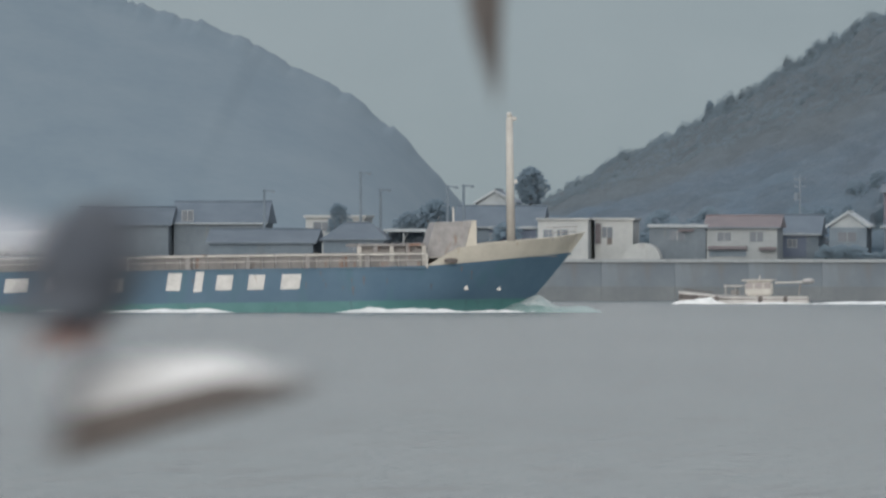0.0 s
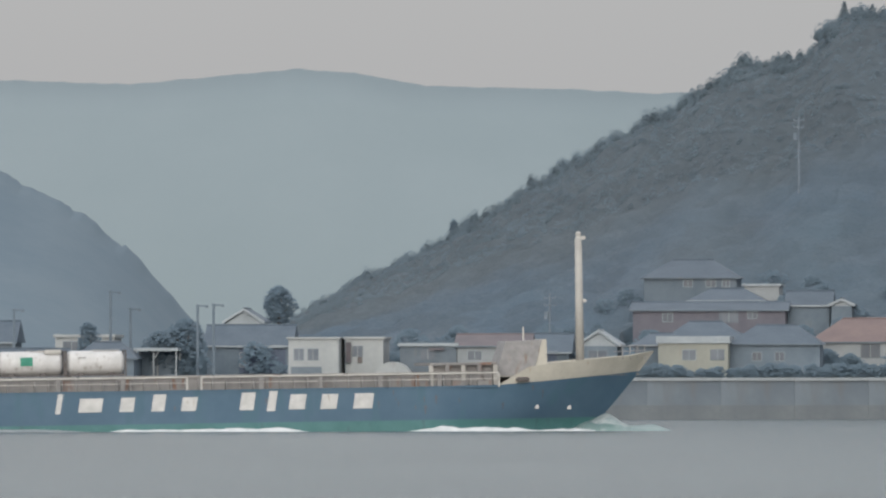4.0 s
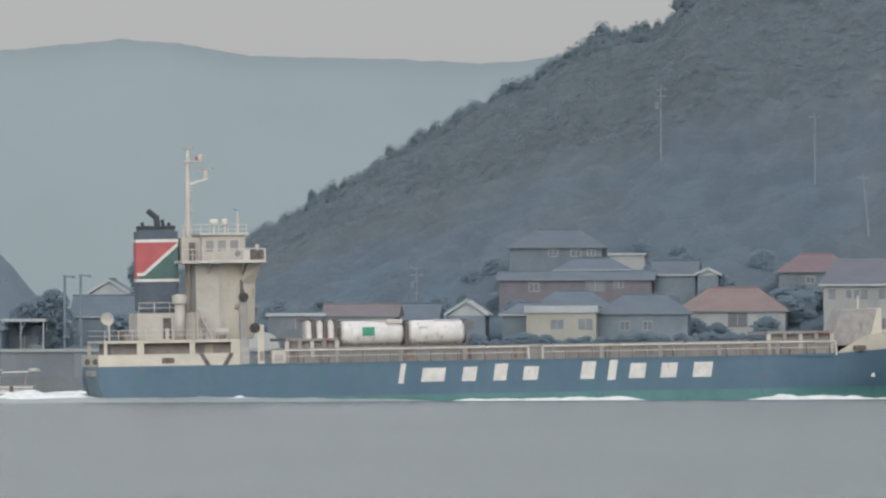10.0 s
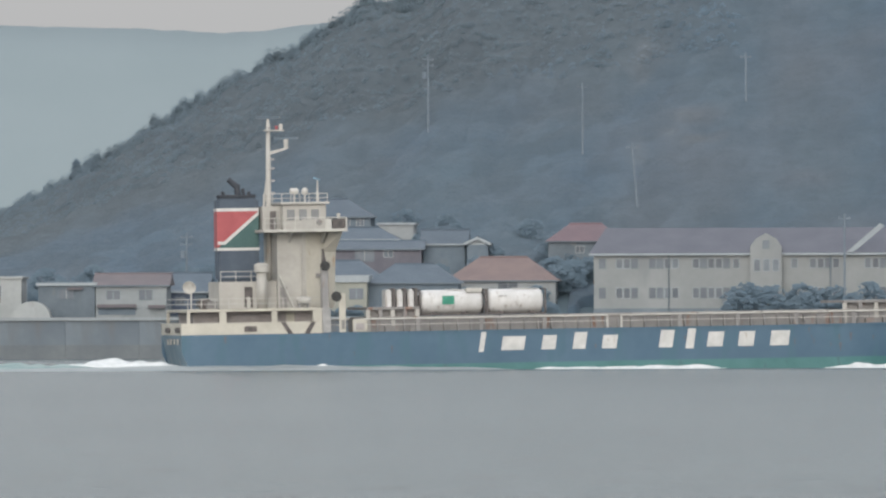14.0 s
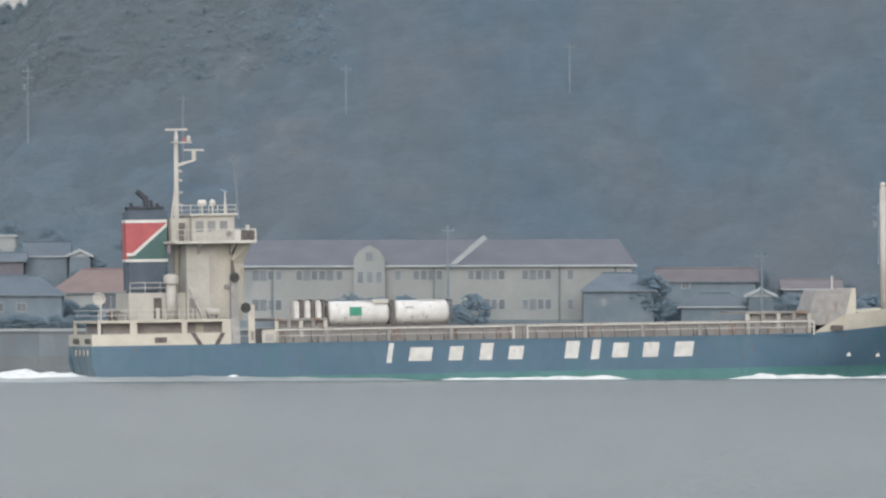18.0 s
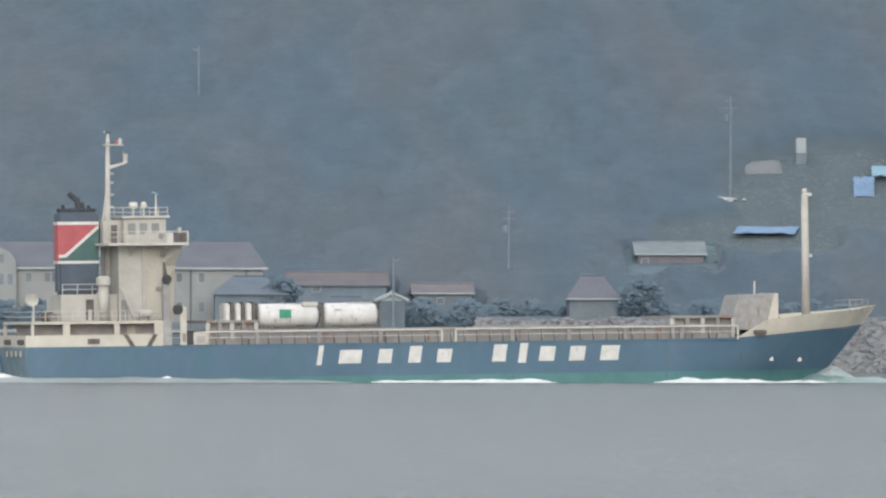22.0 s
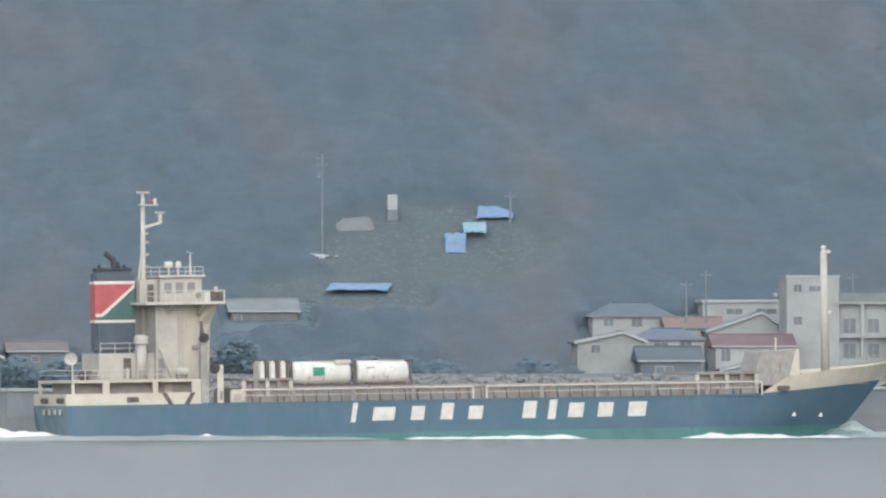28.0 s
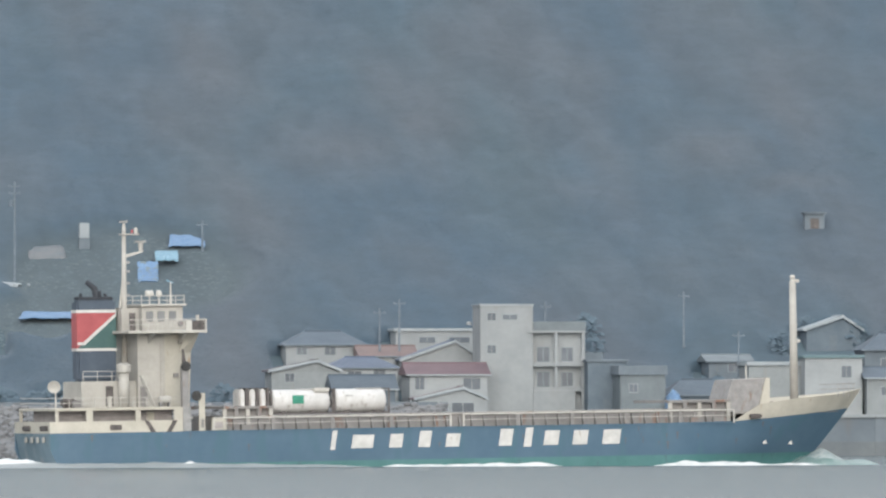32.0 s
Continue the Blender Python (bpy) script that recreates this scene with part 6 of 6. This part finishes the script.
def grove(spots, name, label, leaf, leaves, material, slim=0.0, even=0.12, low=-0.55, gain=1.0, own=0.03):
    """Separate trees in one mesh: an uneven dome of leaf clumps over a small solid heart and a tapered trunk. spots: x, y, foot, height, radius."""
    spots = np.asarray(spots, float)
    n = len(spots)
    # gain lightens the leaf colour to offset the crowns' own shade
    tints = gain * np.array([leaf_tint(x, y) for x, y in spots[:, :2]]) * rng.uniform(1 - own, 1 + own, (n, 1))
    th = rng.uniform(-np.pi * 0.95, -np.pi * 0.05, (n, leaves)) + np.where(rng.random((n, leaves)) < 0.22, np.pi, 0)
    u = rng.uniform(low, 1, (n, leaves))
    lobe = 1 + 0.16 * np.sin(3 * th + rng.uniform(0, 6.3, (n, 1))) + 0.14 * np.sin(2 * th + 6 * u + rng.uniform(0, 6.3, (n, 1)))
    flat = np.sqrt(np.clip(1 - u * u, 0.01, 1)) * (1 - slim * (u + 0.55) / 1.55) * lobe * rng.uniform(0.86, 1.04, (n, leaves))
    r, h = spots[:, 4:5], spots[:, 3:4]
    c = np.stack([spots[:, 0:1] + r * flat * np.cos(th), spots[:, 1:2] + r * flat * np.sin(th), spots[:, 2:3] + h * (0.6 + 0.4 * u * (0.92 + 0.1 * lobe))], -1).reshape(-1, 3)
    size = (leaf * rng.uniform(0.55, 1.25, (n, leaves)) * np.clip(r / 1.8, 0.6, 1.3)).reshape(-1, 1, 1)
    out = np.stack([flat * np.cos(th), flat * np.sin(th), u], -1).reshape(-1, 3)
    nrm = np.array([0.03, -0.4, 0.9]) + 0.1 * out + rng.normal(0, even, (n * leaves, 3))
    nrm /= np.linalg.norm(nrm, axis=1, keepdims=True)
    ea = np.cross(nrm, rng.normal(0, 1, (n * leaves, 3)))
    ea /= np.linalg.norm(ea, axis=1, keepdims=True)
    eb = np.cross(nrm, ea)
    ang = np.array([0.0, 2.1, 4.2])[None] + rng.normal(0, 0.35, (n * leaves, 3))
    tri = c[:, None] + (np.cos(ang)[..., None] * ea[:, None] + np.sin(ang)[..., None] * eb[:, None]) * size
    # heart of the crown and trunk
    heart = spots[:, None, :3] + ico_v[None] * np.stack([r * 0.8, r * 0.8, h * 0.34], -1) * rng.uniform(0.85, 1.1, (n, len(ico_v), 1)) * (1 - slim * 0.45 * (ico_v[None, :, 2:3] > 0))
    heart[..., 2] += h * 0.58
    q = np.array([(math.cos(a), math.sin(a)) for a in (0.5, 2.6, 4.7)])
    low = np.concatenate([q * 0.09, np.full((3, 1), -0.6)], 1)
    high = np.concatenate([q * 0.04, np.full((3, 1), 0.0)], 1)
    foot = spots[:, None, :3] + low[None] * np.array([1, 1, 1.0])
    neck = spots[:, None, :3] + high[None]
    neck[..., 2] += h * 0.55
    trunk = np.concatenate([foot, neck], 1)
    trunk_f = np.array([(0, 1, 4), (0, 4, 3), (1, 2, 5), (1, 5, 4), (2, 0, 3), (2, 3, 5)])
    verts = np.concatenate([tri.reshape(-1, 3), heart.reshape(-1, 3), trunk.reshape(-1, 3)])
    base1 = n * leaves * 3
    base2 = base1 + n * len(ico_v)
    faces = np.concatenate([np.arange(base1).reshape(-1, 3), (base1 + np.arange(n)[:, None, None] * len(ico_v) + ico_f[None]).reshape(-1, 3), (base2 + np.arange(n)[:, None, None] * 6 + trunk_f[None]).reshape(-1, 3)])
    me = bpy.data.meshes.new(name)
    me.vertices.add(len(verts))
    me.vertices.foreach_set("co", verts.ravel())
    me.loops.add(faces.size)
    me.loops.foreach_set("vertex_index", faces.ravel())
    me.polygons.add(len(faces))
    me.polygons.foreach_set("loop_start", np.arange(0, faces.size, 3))
    me.update(calc_edges=True)
    leaf_c = np.repeat(tints, leaves, 0) * rng.uniform(0.96, 1.04, (n * leaves, 1))
    rgb = np.concatenate([leaf_c, np.repeat(tints, len(ico_f), 0), np.repeat(tints * 0.8, 6, 0)])
    tint = me.attributes.new("tint", "FLOAT_COLOR", "FACE")
    tint.data.foreach_set("color", np.concatenate([rgb, np.ones((len(rgb), 1))], 1).astype(np.float32).ravel())
    me.materials.append(material)
    return tagged(new(name, me), label, "woods", kind="stuff")


# leaf clumps close over the whole canopy
co = np.empty(len(canopy.data.vertices) * 3, np.float32)
canopy.data.vertices.foreach_get("co", co)
co = co.reshape(len(CANOPY_Y), len(CANOPY_X), 3)
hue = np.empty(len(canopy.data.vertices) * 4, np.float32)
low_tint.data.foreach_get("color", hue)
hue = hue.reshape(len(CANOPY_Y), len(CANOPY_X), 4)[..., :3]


def leaf_layer(count, size, name, label):
    """Single leaf clumps that lie on the canopy like shingles, a little uneven."""
    px, py = rng.uniform(CANOPY_X[0], CANOPY_X[-2], count), rng.uniform(1404, 1650, count)
    fi, fj = (px - CANOPY_X[0]) / 0.9, (py - CANOPY_Y[0]) / 2.0
    i, j = fi.astype(int), fj.astype(int)
    u, v = (fi - i)[:, None], (fj - j)[:, None]
    corner = lambda g: g[j, i] * (1 - u) * (1 - v) + g[j, i + 1] * u * (1 - v) + g[j + 1, i] * (1 - u) * v + g[j + 1, i + 1] * u * v
    top = np.maximum.reduce([co[j, i, 2], co[j, i + 1, 2], co[j + 1, i, 2], co[j + 1, i + 1, 2]]) - np.minimum.reduce([co[j, i, 2], co[j, i + 1, 2], co[j + 1, i, 2], co[j + 1, i + 1, 2]])
    ok = ~clearing(px, py) & (top < 2.2) & (ground_z(px, py) < 70)
    p, c = corner(co)[ok], corner(hue)[ok]
    n = len(p)
    p[:, 2] += rng.uniform(-0.01, 0.05, n)
    slope = np.stack([(co[j, i, 2] - co[j, i + 1, 2]) / 0.9, (co[j, i, 2] - co[j + 1, i, 2]) / 2.0, np.ones(count)], -1)[ok]
    nrm = 0.5 * slope / np.linalg.norm(slope, axis=1, keepdims=True) + np.array([0.0, -0.17, 0.47]) + rng.normal(0, 0.03, (n, 3))
    nrm /= np.linalg.norm(nrm, axis=1, keepdims=True)
    ea = np.cross(nrm, rng.normal(0, 1, (n, 3)))
    ea /= np.linalg.norm(ea, axis=1, keepdims=True)
    eb = np.cross(nrm, ea)
    ang = np.array([0.0, 2.1, 4.2])[None] + rng.normal(0, 0.35, (n, 3))
    tri = p[:, None] + (np.cos(ang)[..., None] * ea[:, None] + np.sin(ang)[..., None] * eb[:, None]) * (size * rng.uniform(0.6, 1.3, (n, 1, 1)))
    me = bpy.data.meshes.new(name)
    me.vertices.add(n * 3)
    me.vertices.foreach_set("co", tri.reshape(-1).astype(np.float32))
    me.loops.add(n * 3)
    me.loops.foreach_set("vertex_index", np.arange(n * 3))
    me.polygons.add(n)
    me.polygons.foreach_set("loop_start", np.arange(0, n * 3, 3))
    me.update(calc_edges=True)
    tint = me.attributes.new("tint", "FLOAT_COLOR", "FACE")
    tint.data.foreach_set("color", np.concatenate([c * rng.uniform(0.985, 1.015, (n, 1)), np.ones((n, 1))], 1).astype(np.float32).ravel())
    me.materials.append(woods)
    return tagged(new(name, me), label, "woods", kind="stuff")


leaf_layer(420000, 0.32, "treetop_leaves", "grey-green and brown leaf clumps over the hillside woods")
# close-set trees along the ridge and down the upper spur
spots = []
for k, y in enumerate((1640.0, 1637.0, 1633.0, 1629.0, 1624.0, 1618.0, 1612.0, 1606.0, 1600.0, 1594.0, 1588.0, 1582.0, 1576.0, 1570.0, 1564.0, 1558.0)):
    for x in np.arange(-138, -20, 0.6 if k < 4 else 0.95):
        x1, y1 = x + rng.uniform(-0.6, 0.6), y + rng.uniform(-3.5, 3.5)
        z = float(ground_z(x1, y1))
        if z < 9 or bool(clearing(np.float64(x1), np.float64(y1))):
            continue
        h = rng.uniform(2.6, 4.0)
        if k < 4:
            rise = 1.1 + 0.8 * swell(x1, 0.0, 0.3, 71.0) + rng.uniform(-0.4, 0.5) + (rng.uniform(0.5, 1.1) if rng.random() < 0.09 else 0)
        else:
            rise = 1.1 + 0.35 * swell(x1, y1, 0.3, 71.0) + rng.uniform(-0.2, 0.25)
        spots.append((x1, y1, canopy_z(x1, y1) + max(rise, 0.3) - 0.25 * min(k, 3) - 0.95 * h, h, h * rng.uniform(0.3, 0.42)))
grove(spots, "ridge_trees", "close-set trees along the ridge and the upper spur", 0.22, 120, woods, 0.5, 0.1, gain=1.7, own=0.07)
# two pointed conifers on the crest
spots = [(x, 1640.0, float(ground_z(x, 1640.0)) - 0.1, h, r) for x, h, r in ((-60.1, 5.3, 1.5), (-58.9, 4.3, 1.1), (-56.0, 4.5, 1.2))]
grove(spots, "crest_conifers", "pair of pointed dark conifers on the crest", 0.26, 420, woods, 0.85, 0.16, gain=1.6)
# shrubs among the houses
sx = np.concatenate([rng.uniform(-82, -38, 110), rng.uniform(-19, -1, 18), rng.uniform(66, 108, 60), rng.uniform(-84, -36, 34), rng.uniform(-140, -84, 60), rng.uniform(20, 66, 40), rng.uniform(147, 200, 16), rng.uniform(150, 205, 24)])
sy = np.concatenate([rng.uniform(1380, 1383, 110), rng.uniform(1388, 1398, 18), rng.uniform(1384, 1402, 60), rng.uniform(1404, 1464, 34), rng.uniform(1400, 1432, 60), rng.uniform(1396, 1403, 40), rng.uniform(1404, 1440, 16), rng.uniform(1400, 1410, 24)])
sh = rng.uniform(1.8, 4.2, len(sx))
sh[:110] *= 0.48
crowns(np.stack([sx, sy, ground_z(sx, sy) - 0.2, sh, sh * 0.5], -1), garden_leaf, "shrubs", "dark evergreen shrubs between the houses", 0.42, 200, category="shrubs", scatter=0.12)
# grass on the terraces
tx, ty = rng.uniform(66, 116, 7000), rng.uniform(1426, 1502, 7000)
ok = np.array([terrace(a, b) > 0.5 for a, b in zip(tx, ty)]) & ~clearing(tx, ty)
tx, ty = tx[ok], ty[ok]
n = len(tx)
at = np.stack([tx, ty, ground_z(tx, ty) + rng.uniform(0.12, 0.2, n)], -1)
face = np.array([0.0, -0.32, 0.95]) + rng.normal(0, 0.025, (n, 3))
side = np.cross(face, rng.normal(0, 1, (n, 3)))
side /= np.linalg.norm(side, axis=1, keepdims=True)
over = np.cross(face, side)
ang = np.array([0.0, 2.1, 4.2])[None] + rng.normal(0, 0.35, (n, 3))
blades = at[:, None] + (np.cos(ang)[..., None] * side[:, None] + np.sin(ang)[..., None] * over[:, None]) * rng.uniform(0.2, 0.5, (n, 1, 1))
turf = mesh_of("terrace_grass", blades.reshape(-1, 3).tolist(), np.arange(n * 3).reshape(-1, 3).tolist(), grass)
tagged(turf, "pale green grass and weeds on the terraces", "grass", kind="stuff")


def tree(x, y, z, height, radius, label, leaf=leaf_dark):
    t = tagged(empty("tree", pose(x, y, z)), label, "tree")
    tr = tube((0, 0, -0.5), (0.1, 0, height * 0.5), 0.32, 0.18, seg=8)
    for k in range(5):
        a = k * 1.3
        tube((0.08, 0, height * (0.3 + 0.05 * k)), (radius * 0.6 * math.cos(a), radius * 0.6 * math.sin(a), height * (0.55 + 0.06 * k)), 0.12, 0.05, seg=6, bm=tr)
    part("trunk", tr, bark, t)
    cr = crowns([(0, 0, height * 0.1, height * 0.95, radius)] * 3, leaf, "crown", "", 0.4, 320, kind="", category="", scatter=0.14)
    cr.parent = t
    return t


tree(-126.3, 1470, 11.0, 5.6, 1.75, "dark round evergreen tree standing alone above the roofs")
tree(-117.0, 1640, 21.6, 5.9, 0.75, "lone slim tree leaning over the ridge")
tree(-131.5, 1402, 4.8, 7.0, 2.0, "dark tree beside a house")
tree(-134.8, 1402, 4.8, 5.6, 1.6, "dark tree beside a house")
tree(-143.6, 1402, 4.8, 6.6, 1.3, "slim dark tree between roofs")
for x, y, h, r in ((-41.0, 1423, 3.4, 1.6), (-38.4, 1423, 3.0, 1.5), (-35.8, 1423, 3.3, 1.5), (-51.5, 1404, 3.0, 1.3), (-48.6, 1404, 2.5, 1.2), (-42.5, 1404, 3.2, 1.4), (-55.5, 1424, 2.6, 1.3), (-60.5, 1422, 2.3, 1.2), (-74.5, 1421, 3.0, 1.5), (-50.5, 1424, 3.4, 1.5)):
    tree(x, y, float(ground_z(x, y)), h, r, "small dark garden tree on the slope", garden_leaf)
tree(64.8, 1390, 4.8, 6.0, 2.4, "dark evergreen tree near the seawall")
tree(20.6, 1388, 4.8, 6.2, 2.2, "dark evergreen tree near the seawall")


# ---- gulls ----
def gull(label, back, tip, under=None, body=None, edge=None):
    """A gull flying towards +x: body, head, bill, tail and two hinged wings, each with an outer part."""
    g = tagged(empty("gull"), label, "gull", "gulls over the strait")
    part("body", lathe([(-0.2, 0.012), (-0.15, 0.04), (-0.05, 0.068), (0.05, 0.072), (0.12, 0.055), (0.17, 0.035)], "X", (0, 0, 0), 14), body or gull_white, g, "", True)
    part("head", lathe([(0.15, 0.02), (0.165, 0.04), (0.2, 0.046), (0.235, 0.036), (0.25, 0.015)], "X", (0, 0, 0.012), 12), body or gull_white, g, "", True)
    part("bill", tube((0.245, 0, 0.008), (0.295, 0, 0.0), 0.012, 0.004, seg=6), gull_red, g)
    bm = bmesh.new()
    prism(bm, [(-0.17, -0.03, 0), (-0.17, 0.03, 0), (-0.31, 0.07, 0), (-0.31, -0.07, 0)], [(-0.17, -0.03, 0.012), (-0.17, 0.03, 0.012), (-0.31, 0.07, 0.006), (-0.31, -0.07, 0.006)])
    part("tail", bm, body or gull_white, g)
    for s in (-1, 1):
        part("foot", box(-0.2, -0.13, s * 0.018 - 0.008, s * 0.018 + 0.008, -0.055, -0.042), gull_red, g)
    wings = []
    for s in (-1, 1):
        bm = bmesh.new()
        prism(bm, [(0.085, 0, -0.006), (-0.07, 0, -0.004), (-0.075, s * 0.22, -0.002), (0.105, s * 0.22, -0.006)], [(0.07, 0, 0.014), (-0.07, 0, 0.004), (-0.075, s * 0.22, 0.004), (0.09, s * 0.22, 0.014)])
        bmesh.ops.recalc_face_normals(bm, faces=bm.faces)
        w = part("wing", bm, under or back, g)
        bm = bmesh.new()
        prism(bm, [(0.1, 0, -0.005), (-0.072, 0, -0.002), (-0.06, s * 0.14, -0.002), (-0.07, s * 0.3, 0), (0.03, s * 0.2, -0.002), (0.088, s * 0.08, -0.004)], [(0.095, 0, 0.01), (-0.072, 0, 0.003), (-0.06, s * 0.14, 0.003), (-0.07, s * 0.3, 0.004), (0.03, s * 0.2, 0.006), (0.085, s * 0.08, 0.008)])
        bmesh.ops.recalc_face_normals(bm, faces=bm.faces)
        o = part("outer_wing", bm, tip, w)
        wings.append((w, o, s))
        if edge:
            bm = bmesh.new()
            prism(bm, [(-0.025, 0, -0.012), (-0.085, 0, -0.008), (-0.075, s * 0.14, -0.008), (-0.085, s * 0.31, -0.006), (-0.03, s * 0.22, -0.01)], [(-0.025, 0, 0.016), (-0.085, 0, 0.008), (-0.075, s * 0.14, 0.008), (-0.085, s * 0.31, 0.009), (-0.03, s * 0.22, 0.012)])
            bmesh.ops.recalc_face_normals(bm, faces=bm.faces)
            wings.append((None, part("trailing_edge", bm, edge, w), s))
    g.scale = (1.2, 1.2, 1.2)
    return g, wings


def flap_rows(wings, t0, t1, period, up_at, held=None):
    """Beat the wings between two times; glide before and after. held: one fixed bend for each side."""
    for w, o, s in wings:
        rw, ro, twist = [], [], 0
        n = max(int((t1 - t0) / (period / 6)), 2)
        times = [0.0] + [t0 + (t1 - t0) * i / n for i in range(n + 1)] + [32.0]
        for t in times:
            if held:
                a, b, twist = held[s]
            elif t < t0 or t > t1 or t in (0.0, 32.0) and not (t0 <= t <= t1):
                a, b = 12, -8
            else:
                k = 2 * math.pi * (t - up_at) / period
                a, b = 12 + 30 * math.cos(k), -24 - 22 * math.sin(k) - 4 * math.cos(k)
            if rw and t <= rw[-1][0]:
                continue
            rw.append((t, pose(0, s * 0.045, 0.03, s * a)))
            ro.append((t, pose(0, s * 0.22, 0, s * b) @ pose(0, 0, 0, 0, twist, 0)))
        if w:
            walk(w, rw)
        walk(o, ro)


GULLS = []


def flock(label, y, rows, head, period, up_at, back=None, tip=None, under=None, bank=0, body=None, pitch=-6, held=None, edge=None):
    """rows: seconds, x, z at the distance y. Off the scene it wheels high overhead."""
    g, wings = gull(label, back or gull_grey, tip or gull_dark, under, body, edge)
    GULLS.append((g, wings, y, rows, head, period, up_at, bank, pitch, held))


flock("dark-bodied gull with pale, brown-edged wings sweeping low overhead", 16, [(0.0, 17.922, 5.475), (0.1, 17.25, 5.4)], 90, 0.34, 0.17, gull_grey, gull_white, None, 0, soot, -10, {-1: (-110, 126, -24), 1: (10, 0, 0)}, gull_dark)
flock("gull passing just above with a hanging wingtip", 20, [(0.0, 18.067, 6.37), (0.1, 18.0, 6.8)], 122, 0.34, 0.17, gull_grey, gull_dark, None, 0, None, -6, {-1: (-92, 0, 0), 1: (20, -10, 0)})
flock("white gull swooping close past the lens", 30, [(0.0, 18.86, 12.65), (0.5, 17.66, 7.00), (0.6, 17.36, 5.65), (0.7, 18.86, 5.35)], 285, 0.36, 0.6, gull_white, gull_white, gull_white, -8, None, 30, {-1: (20, -4, 0), 1: (20, -4, 0)}, soot)
flock("gull with dark upper wings flying low past the ship", 110, [(2.4, 10.28, 6.07), (2.5, 8.38, 5.83), (2.6, 6.52, 5.68), (2.7, 4.51, 5.81), (2.8, 2.74, 5.96)], 182, 0.36, 2.72, gull_dark, gull_dark)
flock("white and grey gull flying past the hillside", 120, [(5.5, 3.85, 7.01), (5.6, 2.55, 7.12), (5.7, 1.13, 7.15), (5.8, -0.32, 7.09)], 184, 0.36, 5.72)
flock("white gull seen head-on with beating wings", 100, [(7.6, 7.46, 8.37), (7.8, 6.75, 8.22), (8.0, 6.02, 8.03), (8.2, 5.54, 7.87), (8.4, 5.19, 7.95), (8.6, 4.96, 8.02), (8.8, 4.83, 8.12), (9.0, 4.82, 8.29), (9.2, 4.81, 8.31), (9.4, 4.98, 8.41), (9.6, 5.21, 8.45), (9.8, 5.5, 8.8)], 262, 0.3333, 9.5, gull_white, gull_white, None, -12)
flock("grey gull with raised wings flying against the sky", 110, [(8.1, 5.2, 9.18), (8.2, 3.79, 9.0), (8.3, 2.33, 8.87), (8.4, 0.71, 8.7), (8.5, -0.79, 8.51), (8.6, -2.21, 8.34)], 186, 0.36, 8.4, gull_dark)
flock("white gull with dark wingtips skimming over the water", 120, [(22.3, 0.84, 4.88), (22.5, -1.1, 4.72), (22.7, -3.19, 4.68), (22.9, -5.42, 4.61), (23.0, -6.5, 4.58), (23.2, -8.85, 4.57)], 246, 0.33, 22.86, gull_grey, gull_dark)
flock("gull with brown-black upper wings in level flight", 120, [(29.1, -2.1, 8.73), (29.3, -4.23, 8.92), (29.5, -6.49, 9.05), (29.7, -8.34, 9.19), (29.9, -10.38, 9.25), (30.0, -11.36, 9.31)], 244, 0.36, 29.96, gull_dark, gull_dark)
flock("far gull flying low before the wooded slope", 270, [(30.5, 16.65, 11.82), (30.7, 11.79, 11.44), (30.9, 6.71, 10.9), (31.1, 1.75, 11.01), (31.2, -0.72, 10.85)], 180, 0.34, 31.0, gull_dark)


def motions():
    every = [i * 0.5 for i in range(65)]
    walk(ship, [(t, ship_pose(t)) for t in every])
    for ob, (x, y, z) in CARGO:
        walk(ob, [(t, ship_pose(t) @ pose(x, y, z)) for t in every])
    for ob in FOAM:
        walk(ob, [(t, wave_pose(t)) for t in every])
    for k, (ob, x, z) in enumerate(radars):
        walk(ob, [(t, pose(x, 0, z, 0, 0, 76 + 8 * k + 73.35 * i)) for i, t in enumerate(every)])
    for ob in [boat] + boat_foam:
        walk(ob, [(0.0, pose(-83.4, 1290, 0)), (16.0, pose(-157.0, 1290, 0)), (32.0, pose(-230.6, 1290, 0))])
    for g, wings, y, rows, head, period, up_at, bank, pitch, held in GULLS:
        (ta, xa, za), (tb, xb, zb) = rows[0], rows[1]
        (tc, xc, zc), (td, xd, zd) = rows[-2], rows[-1]
        va, vd = (xb - xa) / (tb - ta), (xd - xc) / (td - tc)
        m = lambda x, z: pose(x, y, z, 0, 0, head) @ pose(0, 0, 0, bank, pitch, 0)
        path = []
        if ta > 1.0:
            path += [(0.0, m(xa - va * 2.5, za + 26)), (ta - 0.9, m(xa - va * 0.9, za + 2.5))]
        path += [(t, m(x, z)) for t, x, z in rows if t >= 0]
        if td < 31.0:
            path += [(td + 0.9, m(xd + vd * 0.9, zd + 2.5)), (32.0, m(xd + vd * 2.5, zd + 26))]
        else:
            path += [(32.0, m(xd + vd * (32 - td), zd + 1.2))]
        walk(g, path)
        flap_rows(wings, max(rows[0][0] - 0.2, 0.0), rows[-1][0] + 0.2, period, up_at, held)


motions()
